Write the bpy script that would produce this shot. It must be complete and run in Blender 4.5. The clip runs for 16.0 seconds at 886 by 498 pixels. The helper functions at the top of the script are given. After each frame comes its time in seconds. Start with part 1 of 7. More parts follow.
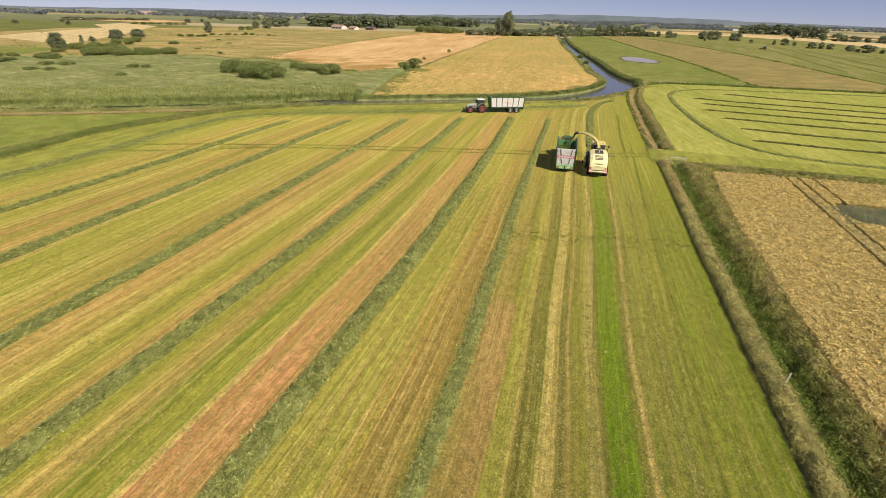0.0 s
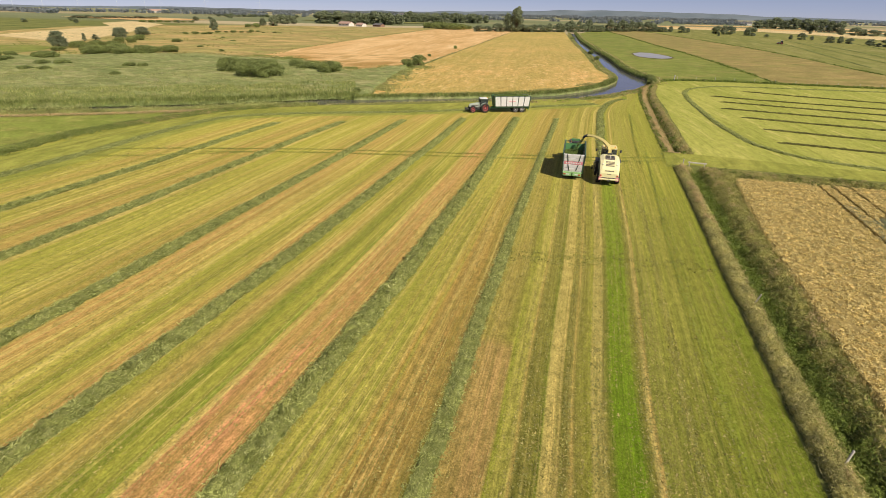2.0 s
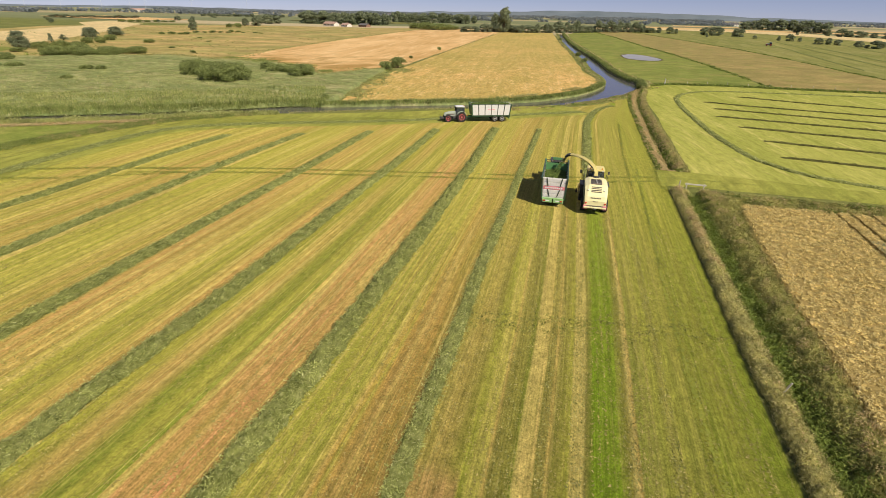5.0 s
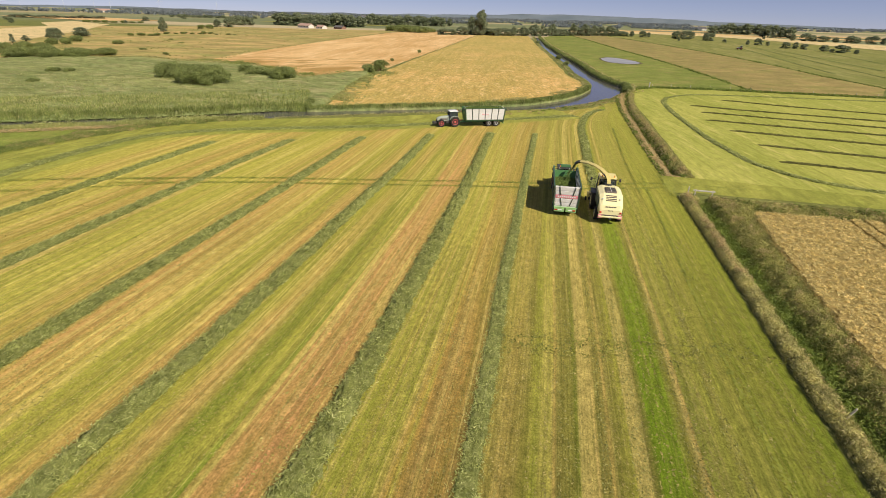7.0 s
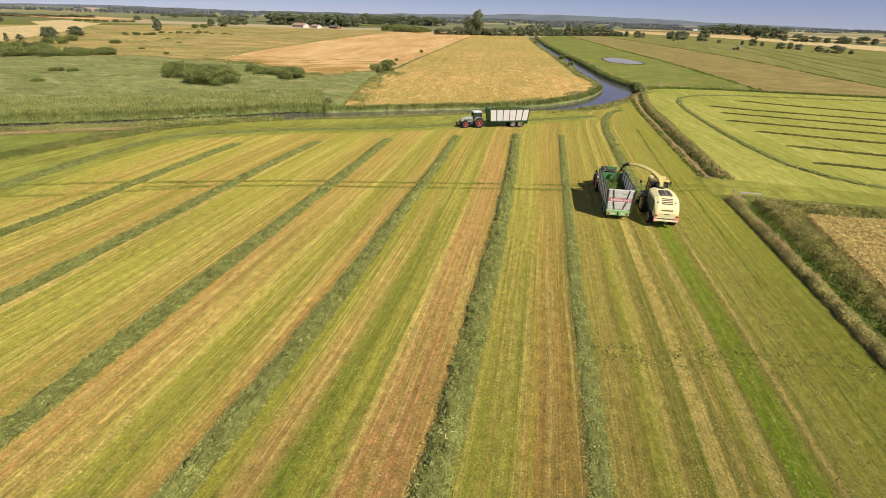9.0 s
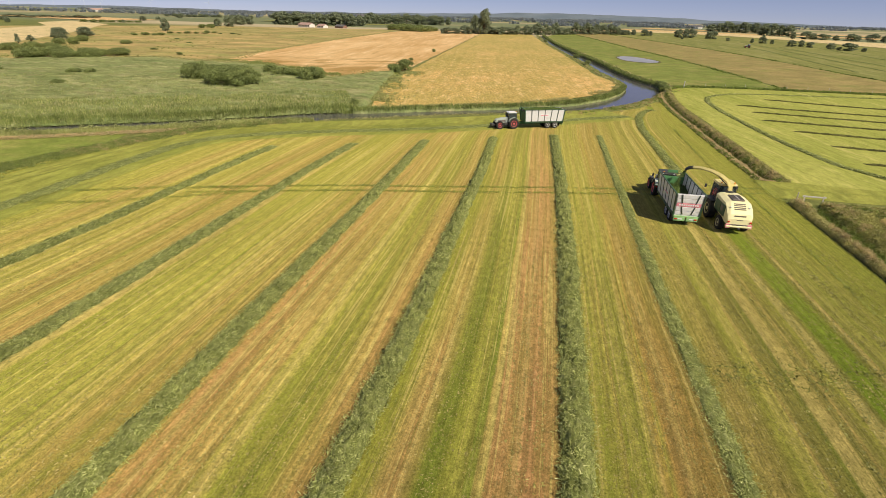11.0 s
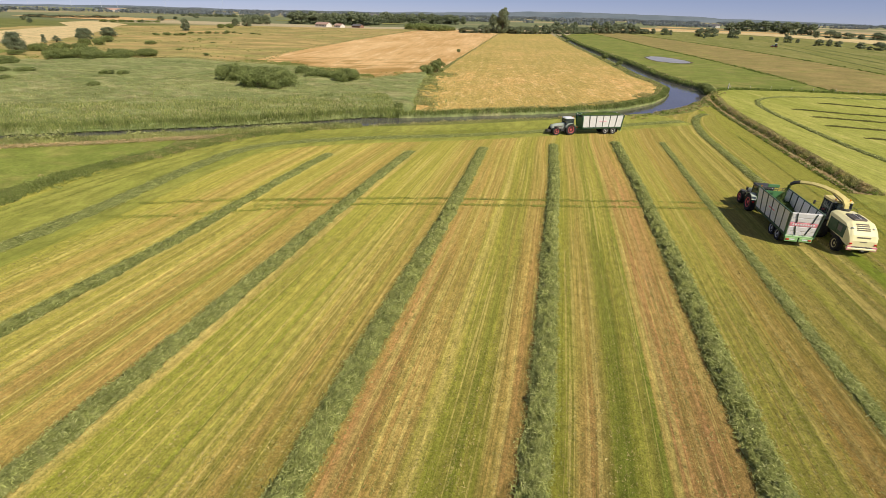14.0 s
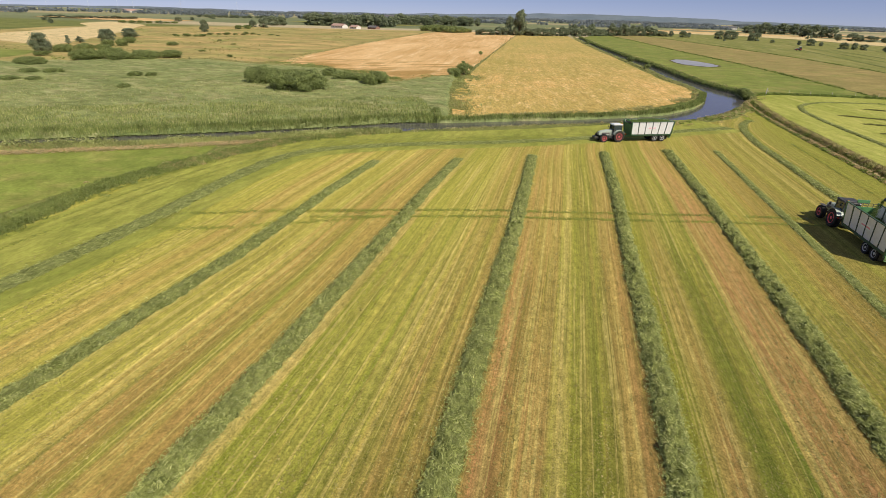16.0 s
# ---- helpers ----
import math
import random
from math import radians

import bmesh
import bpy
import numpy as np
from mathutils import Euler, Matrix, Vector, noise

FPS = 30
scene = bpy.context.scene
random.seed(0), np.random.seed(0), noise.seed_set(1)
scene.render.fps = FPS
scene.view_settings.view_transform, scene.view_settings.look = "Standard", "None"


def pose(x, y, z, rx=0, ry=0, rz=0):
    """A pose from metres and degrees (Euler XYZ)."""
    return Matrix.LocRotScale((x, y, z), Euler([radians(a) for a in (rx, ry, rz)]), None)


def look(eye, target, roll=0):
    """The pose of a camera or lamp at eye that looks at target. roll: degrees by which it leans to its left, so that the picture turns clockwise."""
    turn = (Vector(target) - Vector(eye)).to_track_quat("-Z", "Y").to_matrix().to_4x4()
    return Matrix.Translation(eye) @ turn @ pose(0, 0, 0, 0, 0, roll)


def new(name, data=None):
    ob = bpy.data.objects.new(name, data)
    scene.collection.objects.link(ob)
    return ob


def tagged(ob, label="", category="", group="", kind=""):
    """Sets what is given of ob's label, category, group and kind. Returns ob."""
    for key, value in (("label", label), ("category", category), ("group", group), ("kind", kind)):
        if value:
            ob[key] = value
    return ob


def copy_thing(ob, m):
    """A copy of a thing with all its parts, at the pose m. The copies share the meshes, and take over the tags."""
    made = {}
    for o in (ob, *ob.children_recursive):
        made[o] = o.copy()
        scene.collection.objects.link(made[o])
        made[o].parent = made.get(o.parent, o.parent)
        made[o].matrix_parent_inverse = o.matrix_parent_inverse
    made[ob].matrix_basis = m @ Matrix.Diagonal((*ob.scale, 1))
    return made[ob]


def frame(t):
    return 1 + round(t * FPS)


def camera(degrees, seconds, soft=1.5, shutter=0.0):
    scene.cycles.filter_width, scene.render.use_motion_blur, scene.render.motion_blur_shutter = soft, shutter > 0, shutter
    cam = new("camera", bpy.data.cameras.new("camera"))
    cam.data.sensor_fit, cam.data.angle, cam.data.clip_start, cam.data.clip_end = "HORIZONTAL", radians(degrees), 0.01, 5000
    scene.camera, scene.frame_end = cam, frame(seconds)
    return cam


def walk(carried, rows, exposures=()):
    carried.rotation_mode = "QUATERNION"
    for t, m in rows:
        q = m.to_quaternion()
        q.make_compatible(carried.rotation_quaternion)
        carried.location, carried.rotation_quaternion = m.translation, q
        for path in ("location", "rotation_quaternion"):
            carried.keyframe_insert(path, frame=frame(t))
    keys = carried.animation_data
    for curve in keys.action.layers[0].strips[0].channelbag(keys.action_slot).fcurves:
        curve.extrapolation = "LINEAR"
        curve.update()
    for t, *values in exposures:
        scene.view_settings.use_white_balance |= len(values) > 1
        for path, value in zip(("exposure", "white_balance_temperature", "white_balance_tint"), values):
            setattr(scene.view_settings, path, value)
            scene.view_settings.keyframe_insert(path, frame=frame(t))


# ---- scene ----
from mathutils import geometry

cam = camera(83.07, 16.0, soft=0.5)
PATH = [
    (0.0, 0.00, 0.00, 20.21, 16.01, -25.05, 1.47),
    (0.5, -0.14, 1.18, 20.05, 16.36, -25.16, 1.44),
    (1.0, -0.21, 2.80, 19.85, 16.71, -25.24, 1.33),
    (1.5, -0.27, 4.61, 19.76, 16.97, -25.32, 1.27),
    (2.0, -0.12, 6.75, 19.76, 17.14, -25.40, 1.11),
    (2.5, 0.12, 9.10, 19.74, 17.26, -25.45, 1.05),
    (3.0, 0.33, 11.36, 19.81, 17.29, -25.51, 1.04),
    (3.5, 0.62, 13.63, 19.84, 17.24, -25.48, 1.04),
    (4.0, 0.73, 15.38, 19.70, 16.97, -25.41, 1.09),
    (4.5, 0.54, 16.69, 19.78, 16.58, -25.40, 1.17),
    (7.0, -4.10, 19.50, 19.62, 13.06, -25.04, 1.66),
    (7.5, -5.58, 19.63, 19.55, 12.70, -25.05, 1.70),
    (8.0, -7.18, 19.66, 19.50, 12.33, -25.01, 1.80),
    (8.5, -8.87, 19.56, 19.43, 12.13, -24.99, 1.84),
    (9.0, -10.52, 19.46, 19.39, 12.04, -25.03, 1.80),
    (11.5, -18.29, 20.67, 19.12, 12.46, -25.15, 1.46),
    (12.0, -19.69, 21.04, 19.14, 12.66, -25.21, 1.40),
    (12.5, -20.98, 21.37, 19.18, 12.85, -25.29, 1.37),
    (13.0, -22.44, 21.81, 19.18, 13.02, -25.33, 1.42),
    (13.5, -23.87, 22.11, 19.25, 13.24, -25.28, 1.37),
    (14.0, -25.31, 22.32, 19.37, 13.52, -25.25, 1.43),
    (14.5, -26.93, 22.69, 19.37, 13.79, -25.28, 1.48),
    (15.0, -28.55, 23.20, 19.31, 14.05, -25.25, 1.56),
    (15.5, -30.07, 23.59, 19.31, 14.44, -25.19, 1.43),
    (16.0, -31.63, 23.79, 19.39, 14.66, -25.13, 1.57),
]

def gaze(x, y, z, yaw, pitch, roll):
    a, p = radians(yaw), radians(pitch)
    return look((x, y, z), (x - math.sin(a) * math.cos(p), y + math.cos(a) * math.cos(p), z + math.sin(p)), roll)


walk(cam, [(row[0], gaze(*row[1:])) for row in PATH], [(0.0, 0.08, 6560, 10), (9.0, 0.08, 6500, 10), (12.0, 0.07, 6430, 10), (14.0, 0.05, 6270, 10), (16.0, 0.04, 6120, 10)])

# ---- sky and sun ----
SUN_AZIMUTH, SUN_HEIGHT = 127.0, 44.0  # clockwise from +y, degrees
world = bpy.data.worlds.new("sky")
scene.world = world
world.use_nodes = True
wn = world.node_tree.nodes
sky = wn.new("ShaderNodeTexSky")
sky.sky_type, sky.sun_disc = "NISHITA", False
sky.sun_elevation, sky.sun_rotation = radians(SUN_HEIGHT), radians(SUN_AZIMUTH)
sky.air_density, sky.dust_density, sky.ozone_density = 1.0, 0.0, 1.0
sky.altitude = 7000
haze = wn.new("ShaderNodeMix")
haze.data_type, haze.blend_type = "RGBA", "MULTIPLY"
haze.inputs[0].default_value, haze.inputs[7].default_value = 1.0, (0.86, 0.74, 0.80, 1.0)
even = wn.new("ShaderNodeMix")  # summer haze evens out the sky
even.data_type, even.inputs[0].default_value, even.inputs[7].default_value = "RGBA", 0.4, (3.3, 3.6, 5.7, 1.0)
world.node_tree.links.new(sky.outputs[0], haze.inputs[6])
world.node_tree.links.new(haze.outputs[2], even.inputs[6])
world.node_tree.links.new(even.outputs[2], wn["Background"].inputs[0])
wn["Background"].inputs[1].default_value = 0.085
sun = new("sun", bpy.data.lights.new("sun", "SUN"))
sun.data.energy, sun.data.angle, sun.data.color = 4.8, radians(0.53), (1.0, 0.91, 0.74)
az, el = radians(SUN_AZIMUTH), radians(SUN_HEIGHT)
sun.matrix_world = look((math.sin(az) * math.cos(el) * 100, math.cos(az) * math.cos(el) * 100, math.sin(el) * 100), (0, 0, 0))


# ---- materials ----
def colour(c):
    return (*c, 1.0) if len(c) == 3 else c


class Nodes:
    """A small builder for one node material."""

    def __init__(self, name, rough=0.8, metal=0.0, specular=0.3):
        self.m = bpy.data.materials.new(name)
        self.m.use_nodes = True
        self.t = self.m.node_tree
        self.b = self.t.nodes["Principled BSDF"]
        self.b.inputs["Roughness"].default_value = rough
        self.b.inputs["Metallic"].default_value = metal
        self.b.inputs["Specular IOR Level"].default_value = specular

    def put(self, kind, operation=None, distance=None):
        n = self.t.nodes.new(kind)
        if operation:
            n.operation = operation
        if distance:
            n.distance = distance
        return n

    def link(self, a, b):
        self.t.links.new(a, b)

    def place(self, scale=(1, 1, 1), source="Position"):
        if source == "Position":
            out = self.put("ShaderNodeNewGeometry").outputs["Position"]
        else:
            out = self.put("ShaderNodeTexCoord").outputs[source]
        mp = self.put("ShaderNodeMapping")
        mp.inputs["Scale"].default_value = scale
        self.link(out, mp.inputs[0])
        return mp.outputs[0]

    def along(self, angle, length, across):
        """Places for features of a length along a direction over the ground and a width across it."""
        mp = self.put("ShaderNodeMapping")
        mp.vector_type = "TEXTURE"
        mp.inputs["Rotation"].default_value[2] = radians(angle)
        mp.inputs["Scale"].default_value = (length, across, 1)
        self.link(self.put("ShaderNodeNewGeometry").outputs["Position"], mp.inputs[0])
        return mp.outputs[0]

    def noise(self, at, scale, detail=4, rough=0.6):
        n = self.put("ShaderNodeTexNoise")
        n.inputs["Scale"].default_value, n.inputs["Detail"].default_value, n.inputs["Roughness"].default_value = scale, detail, rough
        self.link(at, n.inputs["Vector"])
        return n.outputs["Fac"]

    def ramp(self, fac, stops, mode="LINEAR"):
        r = self.put("ShaderNodeValToRGB")
        r.color_ramp.interpolation = mode
        e = r.color_ramp.elements
        while len(e) < len(stops):
            e.new(0.5)
        for el_, (p, c) in zip(e, stops):
            el_.position = p
        for el_, (p, c) in zip(e, stops):
            el_.color = colour(c)
        self.link(fac, r.inputs[0])
        return r.outputs[0]

    def mix(self, fac, a, b, mode="MIX"):
        n = self.put("ShaderNodeMix")
        n.data_type, n.blend_type = "RGBA", mode
        for socket, value in ((n.inputs[0], fac), (n.inputs[6], a), (n.inputs[7], b)):
            if isinstance(value, bpy.types.NodeSocket):
                self.link(value, socket)
            else:
                socket.default_value = colour(value) if not isinstance(value, (int, float)) else value
        return n.outputs[2]

    def bump(self, height, strength, distance=0.05):
        n = self.put("ShaderNodeBump")
        n.inputs["Strength"].default_value, n.inputs["Distance"].default_value = strength, distance
        self.link(height, n.inputs["Height"])
        self.link(n.outputs[0], self.b.inputs["Normal"])

    def fuzz(self, weight, tint=(1.0, 0.82, 0.2)):
        """Standing blades catch the light at low angles."""
        self.b.inputs["Sheen Weight"].default_value, self.b.inputs["Sheen Roughness"].default_value = weight, 0.5
        self.b.inputs["Sheen Tint"].default_value = colour(tint)

    def done(self, base):
        if isinstance(base, bpy.types.NodeSocket):
            self.link(base, self.b.inputs["Base Color"])
        else:
            self.b.inputs["Base Color"].default_value = colour(base)
        return self.m


def land(name, low, high, broad=0.03, fine=1.2, third=None, stretch=(1, 1, 1), bump=0.5, turn=0.0, fuzz=0.2, mottle=(0.72, 1.27)):
    """Grass, stubble or soil: broad patches, fine grain, relief."""
    n = Nodes(name, 0.95, specular=0.1)
    at = n.place(stretch)
    if turn:
        at.node.inputs["Rotation"].default_value[2] = radians(turn)
    base = n.ramp(n.noise(at, broad, 5), [(0.32, low), (0.68, high)])
    if third:
        base = n.mix(n.ramp(n.noise(at, broad * 3.1, 3), [(0.5, (0, 0, 0)), (0.72, (1, 1, 1))]), base, third)
    g = n.noise(at, fine, 6, 0.75)
    base = n.mix(1.0, base, n.ramp(g, [(0.25, (0.55, 0.55, 0.55)), (0.75, (1.35, 1.35, 1.35))]), "MULTIPLY")
    mid = n.noise(at, fine * 0.16, 4, 0.65)
    base = n.mix(1.0, base, n.ramp(mid, [(0.32, (mottle[0], mottle[0] * 1.02, mottle[0])), (0.68, (mottle[1], mottle[1] * 0.98, mottle[1] * 0.98))]), "MULTIPLY")
    n.bump(g, bump, 0.15)
    if fuzz:
        n.fuzz(fuzz)
    return n.done(base)


def foliage(name, dark, light, third=None, translucent=True, through_light=0.25, patch=(0.35, 0.7, 1.25)):
    """Leaves and blades: a tone for each blade, with broad patches over the ground."""
    n = Nodes(name, 0.6, specular=0.2)
    r = n.put("ShaderNodeNewGeometry").outputs["Random Per Island"]
    stops = [(0.0, dark), (0.35, tuple(0.4 * a + 0.6 * b for a, b in zip(dark, light))), (0.8, light), (1.0, third or light)]
    base = n.ramp(r, stops)
    base = n.mix(1.0, base, n.ramp(n.noise(n.place(), patch[0], 4), [(0.3, (patch[1], patch[1] * 1.02, patch[1])), (0.7, (patch[2], patch[2] * 0.98, patch[2] * 0.96))]), "MULTIPLY")
    if translucent:
        t = n.put("ShaderNodeBsdfTranslucent")
        n.link(base, t.inputs[0])
        s = n.put("ShaderNodeMixShader")
        s.inputs[0].default_value = through_light
        n.link(n.b.outputs[0], s.inputs[1])
        n.link(t.outputs[0], s.inputs[2])
        n.link(s.outputs[0], n.t.nodes["Material Output"].inputs[0])
    return n.done(base)


def paint(name, base, rough=0.4, metal=0.0, dirt=0.25, dust=(0.25, 0.2, 0.11), specular=0.4):
    """Painted metal, rubber or plastic with field dust on it."""
    n = Nodes(name, rough, metal, specular)
    at = n.place(source="Object")
    f = n.noise(at, 2.2, 6, 0.7)
    mask = n.ramp(f, [(0.45, (0, 0, 0)), (0.8, (dirt, dirt, dirt))])
    n.bump(n.noise(at, 30, 3), 0.05, 0.01)
    return n.done(n.mix(mask, base, dust))


# ---- lines of the plan ----
# raked rows, counted from the far headland to the ditch
ROW_0 = [(-72.3, 34), (-71.9, 50), (-72, 62), (-73.1, 76), (-73, 86), (-71.4, 90.6), (-67.6, 94.6), (-59.5, 100.2), (-44.5, 107.6), (-34, 114), (-20, 124), (-11, 131.2), (-4.9, 135.4), (-1.6, 137.8)]
ROW_1 = [(-60, 20), (-59.2, 46), (-58.8, 58), (-59.3, 75), (-59.2, 90)]
ROW_2 = [(-47.6, 10), (-47.7, 45), (-48, 62), (-48.4, 80), (-48.2, 95.5)]
ROW_3 = [(-35.2, 8), (-35.2, 32), (-35.8, 45), (-36.2, 60), (-36.8, 78), (-38, 101.5)]
ROW_4 = [(-25, 4), (-24.8, 30), (-24.8, 45), (-25.3, 60), (-25.7, 70), (-26.1, 86), (-27.3, 107.5)]
ROW_5 = [(-14.05, 4), (-14, 40), (-14.4, 55), (-14.8, 68), (-15.7, 88), (-17.2, 112.5)]
ROW_6 = [(-5.3, 4), (-5.8, 26), (-6.4, 35), (-6.8, 46), (-7.4, 56), (-7.8, 70), (-8.5, 90), (-9.2, 115.5)]
ROW_7 = [(4.4, 4), (4, 18), (3.1, 31), (2.5, 53), (1.4, 74), (0.2, 95), (-0.8, 125), (0.1, 137), (2.1, 145), (4.8, 149)]
WINDROWS = [ROW_0, ROW_1, ROW_2, ROW_3, ROW_4, ROW_5, ROW_6, ROW_7]
FIELD_LEFT = [(-84.0, -60), (-84.0, 50), (-86.2, 64), (-84.5, 77), (-82.5, 88), (-81.0, 95)]
DITCH_LEFT = [(12.9, -60), (12.7, 16), (12.3, 24), (11.9, 35), (11.4, 51), (11.0, 70), (10.6, 84), (9.8, 96), (9.2, 115), (8.3, 150), (8.6, 165), (10.4, 184)]
WHEAT_LEFT = [(17.4, -60), (17.0, 25), (16.8, 35), (16.7, 50), (16.75, 60), (16.95, 66), (17.2, 71), (17.7, 78), (17.8, 79)]
FIELD_TOP = [(-90, 80), (-82.5, 93), (-72, 103.5), (-50, 115.5), (-30, 127), (-14, 136.5), (-5, 143), (2, 151.5), (7.5, 163)]
# centre of the river and half its width
RIVER = [(-230, 21, 3.0), (-140, 65, 2.6), (-98.5, 90.6, 2.8), (-83, 101.2, 2.6), (-73, 109, 2.6), (-64, 115.6, 3.5), (-55, 120.4, 2.3), (-42, 128.6, 1.9), (-34, 132.9, 1.9),
         (-24, 138.7, 2.3), (-17, 142.6, 2.9), (-11, 147.4, 3.1), (-2.2, 160.6, 3.3), (3, 172.6, 3.9), (6.9, 186, 4.7), (7.8, 197, 5.0), (5, 210, 3.3), (0.4, 235, 3.2), (-2.4, 262, 3.0), (-7.4, 300, 2.9), (-14.9, 350, 2.8), (-28, 450, 2.2), (-47, 640, 2.2)]


def at_y(line, y):
    return np.interp(y, [p[1] for p in line], [p[0] for p in line])


def at_x(line, x):
    return np.interp(x, [p[0] for p in line], [p[1] for p in line])


def resample(line, step):
    """Points of a smooth curve through a line, with the way along it."""
    p = np.array(line, float)
    s = np.r_[0, np.cumsum(np.hypot(*np.diff(p[:, :2], axis=0).T))]
    q = np.arange(0, s[-1], step)
    out = np.stack([np.interp(q, s, p[:, k]) for k in range(p.shape[1])], 1)
    k = max(3, int(6 / step)) | 1
    pad = np.pad(out, ((k // 2, k // 2), (0, 0)), mode="reflect", reflect_type="odd")
    return np.stack([np.convolve(pad[:, c], np.ones(k) / k, "valid") for c in range(p.shape[1])], 1), q


def distance_to(line, x, y, widths=False):
    """Distance of points to a line, less half its width where it has one."""
    best = np.full(np.shape(x), 1e9)
    for a, b in zip(line[:-1], line[1:]):
        d = np.array([b[0] - a[0], b[1] - a[1]], float)
        u = np.clip(((x - a[0]) * d[0] + (y - a[1]) * d[1]) / (d @ d), 0, 1)
        far = np.hypot(x - a[0] - u * d[0], y - a[1] - u * d[1])
        if widths:
            far = far - (a[2] + u * (b[2] - a[2]))
        best = np.minimum(best, far)
    return best


def step01(v):
    v = np.clip(v, 0, 1)
    return v * v * (3 - 2 * v)


def ground_height(x, y):
    """Flat land, with the river and the two ditches cut into it."""
    x, y = np.asarray(x, float), np.asarray(y, float)
    z = -1.5 * (1 - step01((distance_to(RIVER, x, y, True) + 0.2) / 1.6))
    low = -0.9 * (1 - step01((np.abs(x - at_y(DITCH_LEFT, y) - 2.6) - 0.3) / 1.5)) * step01((83.5 - y) / 2)
    high = -0.9 * (1 - step01((np.abs(x - at_y(DITCH_LEFT, y) - 2.4) - 0.2) / 1.2)) * step01((y - 93) / 2) * step01((182 - y) / 3)
    return np.minimum(z, np.minimum(low, high))


# ---- mesh helpers ----
def mesh_from(name, verts, faces, material, uv=None, smooth=False):
    """A mesh from arrays; faces all have the same number of corners."""
    verts, faces = np.asarray(verts, np.float32), np.asarray(faces, np.int32)
    me = bpy.data.meshes.new(name)
    n, k = faces.shape
    me.vertices.add(len(verts))
    me.vertices.foreach_set("co", verts.ravel())
    me.loops.add(n * k)
    me.loops.foreach_set("vertex_index", faces.ravel())
    me.polygons.add(n)
    me.polygons.foreach_set("loop_start", np.arange(0, n * k, k, dtype=np.int32))
    me.polygons.foreach_set("loop_total", np.full(n, k, np.int32))
    if smooth:
        me.polygons.foreach_set("use_smooth", np.ones(n, bool))
    if uv is not None:
        me.uv_layers.new(name="UVMap").data.foreach_set("uv", np.asarray(uv, np.float32)[faces.ravel()].ravel())
    me.update(calc_edges=True)
    me.materials.append(material)
    return me


def grid_faces(rows, cols):
    i = np.arange(rows * cols).reshape(rows, cols)
    return np.stack([i[:-1, :-1], i[:-1, 1:], i[1:, 1:], i[1:, :-1]], -1).reshape(-1, 4)


def setting(name, me, label, category="ground"):
    return tagged(new(name, me), label, category, kind="structure")


def sheet(name, corners, z, material, label, step=0.0):
    """A flat field with an uneven edge."""
    pts = []
    for a, b in zip(corners, corners[1:] + corners[:1]):
        far = math.dist(a, b)
        n = max(1, int(far / step)) if step else 1
        for k in range(n):
            u = k / n
            w = 0 if k == 0 else min(1.0, far / 60)
            j = noise.noise_vector((a[0] + u * b[0], a[1] + u * b[1], k * 0.37)) * w
            pts.append((a[0] + u * (b[0] - a[0]) + j.x, a[1] + u * (b[1] - a[1]) + j.y, z))
    n = len(pts)
    flat, _, tris, _, _, _ = geometry.delaunay_2d_cdt([Vector(p[:2]) for p in pts], [(k, (k + 1) % n) for k in range(n)], [], 1, 1e-4)
    tris = [t if (flat[t[1]] - flat[t[0]]).cross(flat[t[2]] - flat[t[0]]) > 0 else t[::-1] for t in tris]
    me = mesh_from(name, [(p[0], p[1], z) for p in flat], tris, material)
    return setting(name, me, label, "field")


def blades(rng, roots, height, width, lean=0.35, spread=0.0, drift=(0, 0)):
    """Grass blades as thin triangles: verts and faces."""
    n = len(roots)
    h = height * rng.uniform(0.6, 1.25, n)
    a, b = rng.uniform(0, 2 * np.pi, n), rng.uniform(0, 2 * np.pi, n)
    w = width * rng.uniform(0.6, 1.3, n)
    side = np.stack([np.cos(a) * w, np.sin(a) * w, np.zeros(n)], 1) / 2
    tip = np.stack([np.cos(b) * h * lean + drift[0] * h, np.sin(b) * h * lean + drift[1] * h, h], 1)
    v = np.stack([roots - side, roots + side, roots + tip], 1).reshape(-1, 3)
    return v, np.arange(3 * n).reshape(-1, 3)


def flecks(rng, at, size, tilt=0.6, slim=0.45, lay=None):
    """Small leaf pieces lying at places, turned about their normals: verts and faces."""
    n = len(at)
    up = (np.array([0, 0, 1.0]) if lay is None else lay) + rng.normal(0, tilt, (n, 3))
    up /= np.linalg.norm(up, axis=1, keepdims=True) + 1e-6
    a = np.cross(up, rng.normal(0, 1, (n, 3)))
    a /= np.linalg.norm(a, axis=1, keepdims=True) + 1e-6
    b = np.cross(up, a)
    s = size * rng.uniform(0.5, 1.4, (n, 1))
    v = np.stack([at - a * s + b * s * slim * 0.7, at - a * s * 0.5 - b * s * slim * 1.2, at + a * s * 1.25], 1).reshape(-1, 3)
    return v, np.arange(3 * n).reshape(-1, 3)


def leafy(rng, centres, radii, per, size, tilt=0.32, slim=0.5):
    """Leaf pieces over low rounded clumps that stand on the ground."""
    c, r = np.repeat(centres, per, 0), np.repeat(radii, per, 0)
    d = rng.normal(0, 1, c.shape)
    d[:, 2] = np.abs(d[:, 2])
    d /= np.linalg.norm(d, axis=1, keepdims=True)
    p = c + d * r * rng.uniform(0.75, 1.1, (len(c), 1))
    return flecks(rng, p, size, tilt, slim, d)


def stuff(name, me, label, category, parent=None):
    ob = new(name, me)
    ob.parent = parent
    return tagged(ob, label, category, kind="stuff")


# ---- ground ----


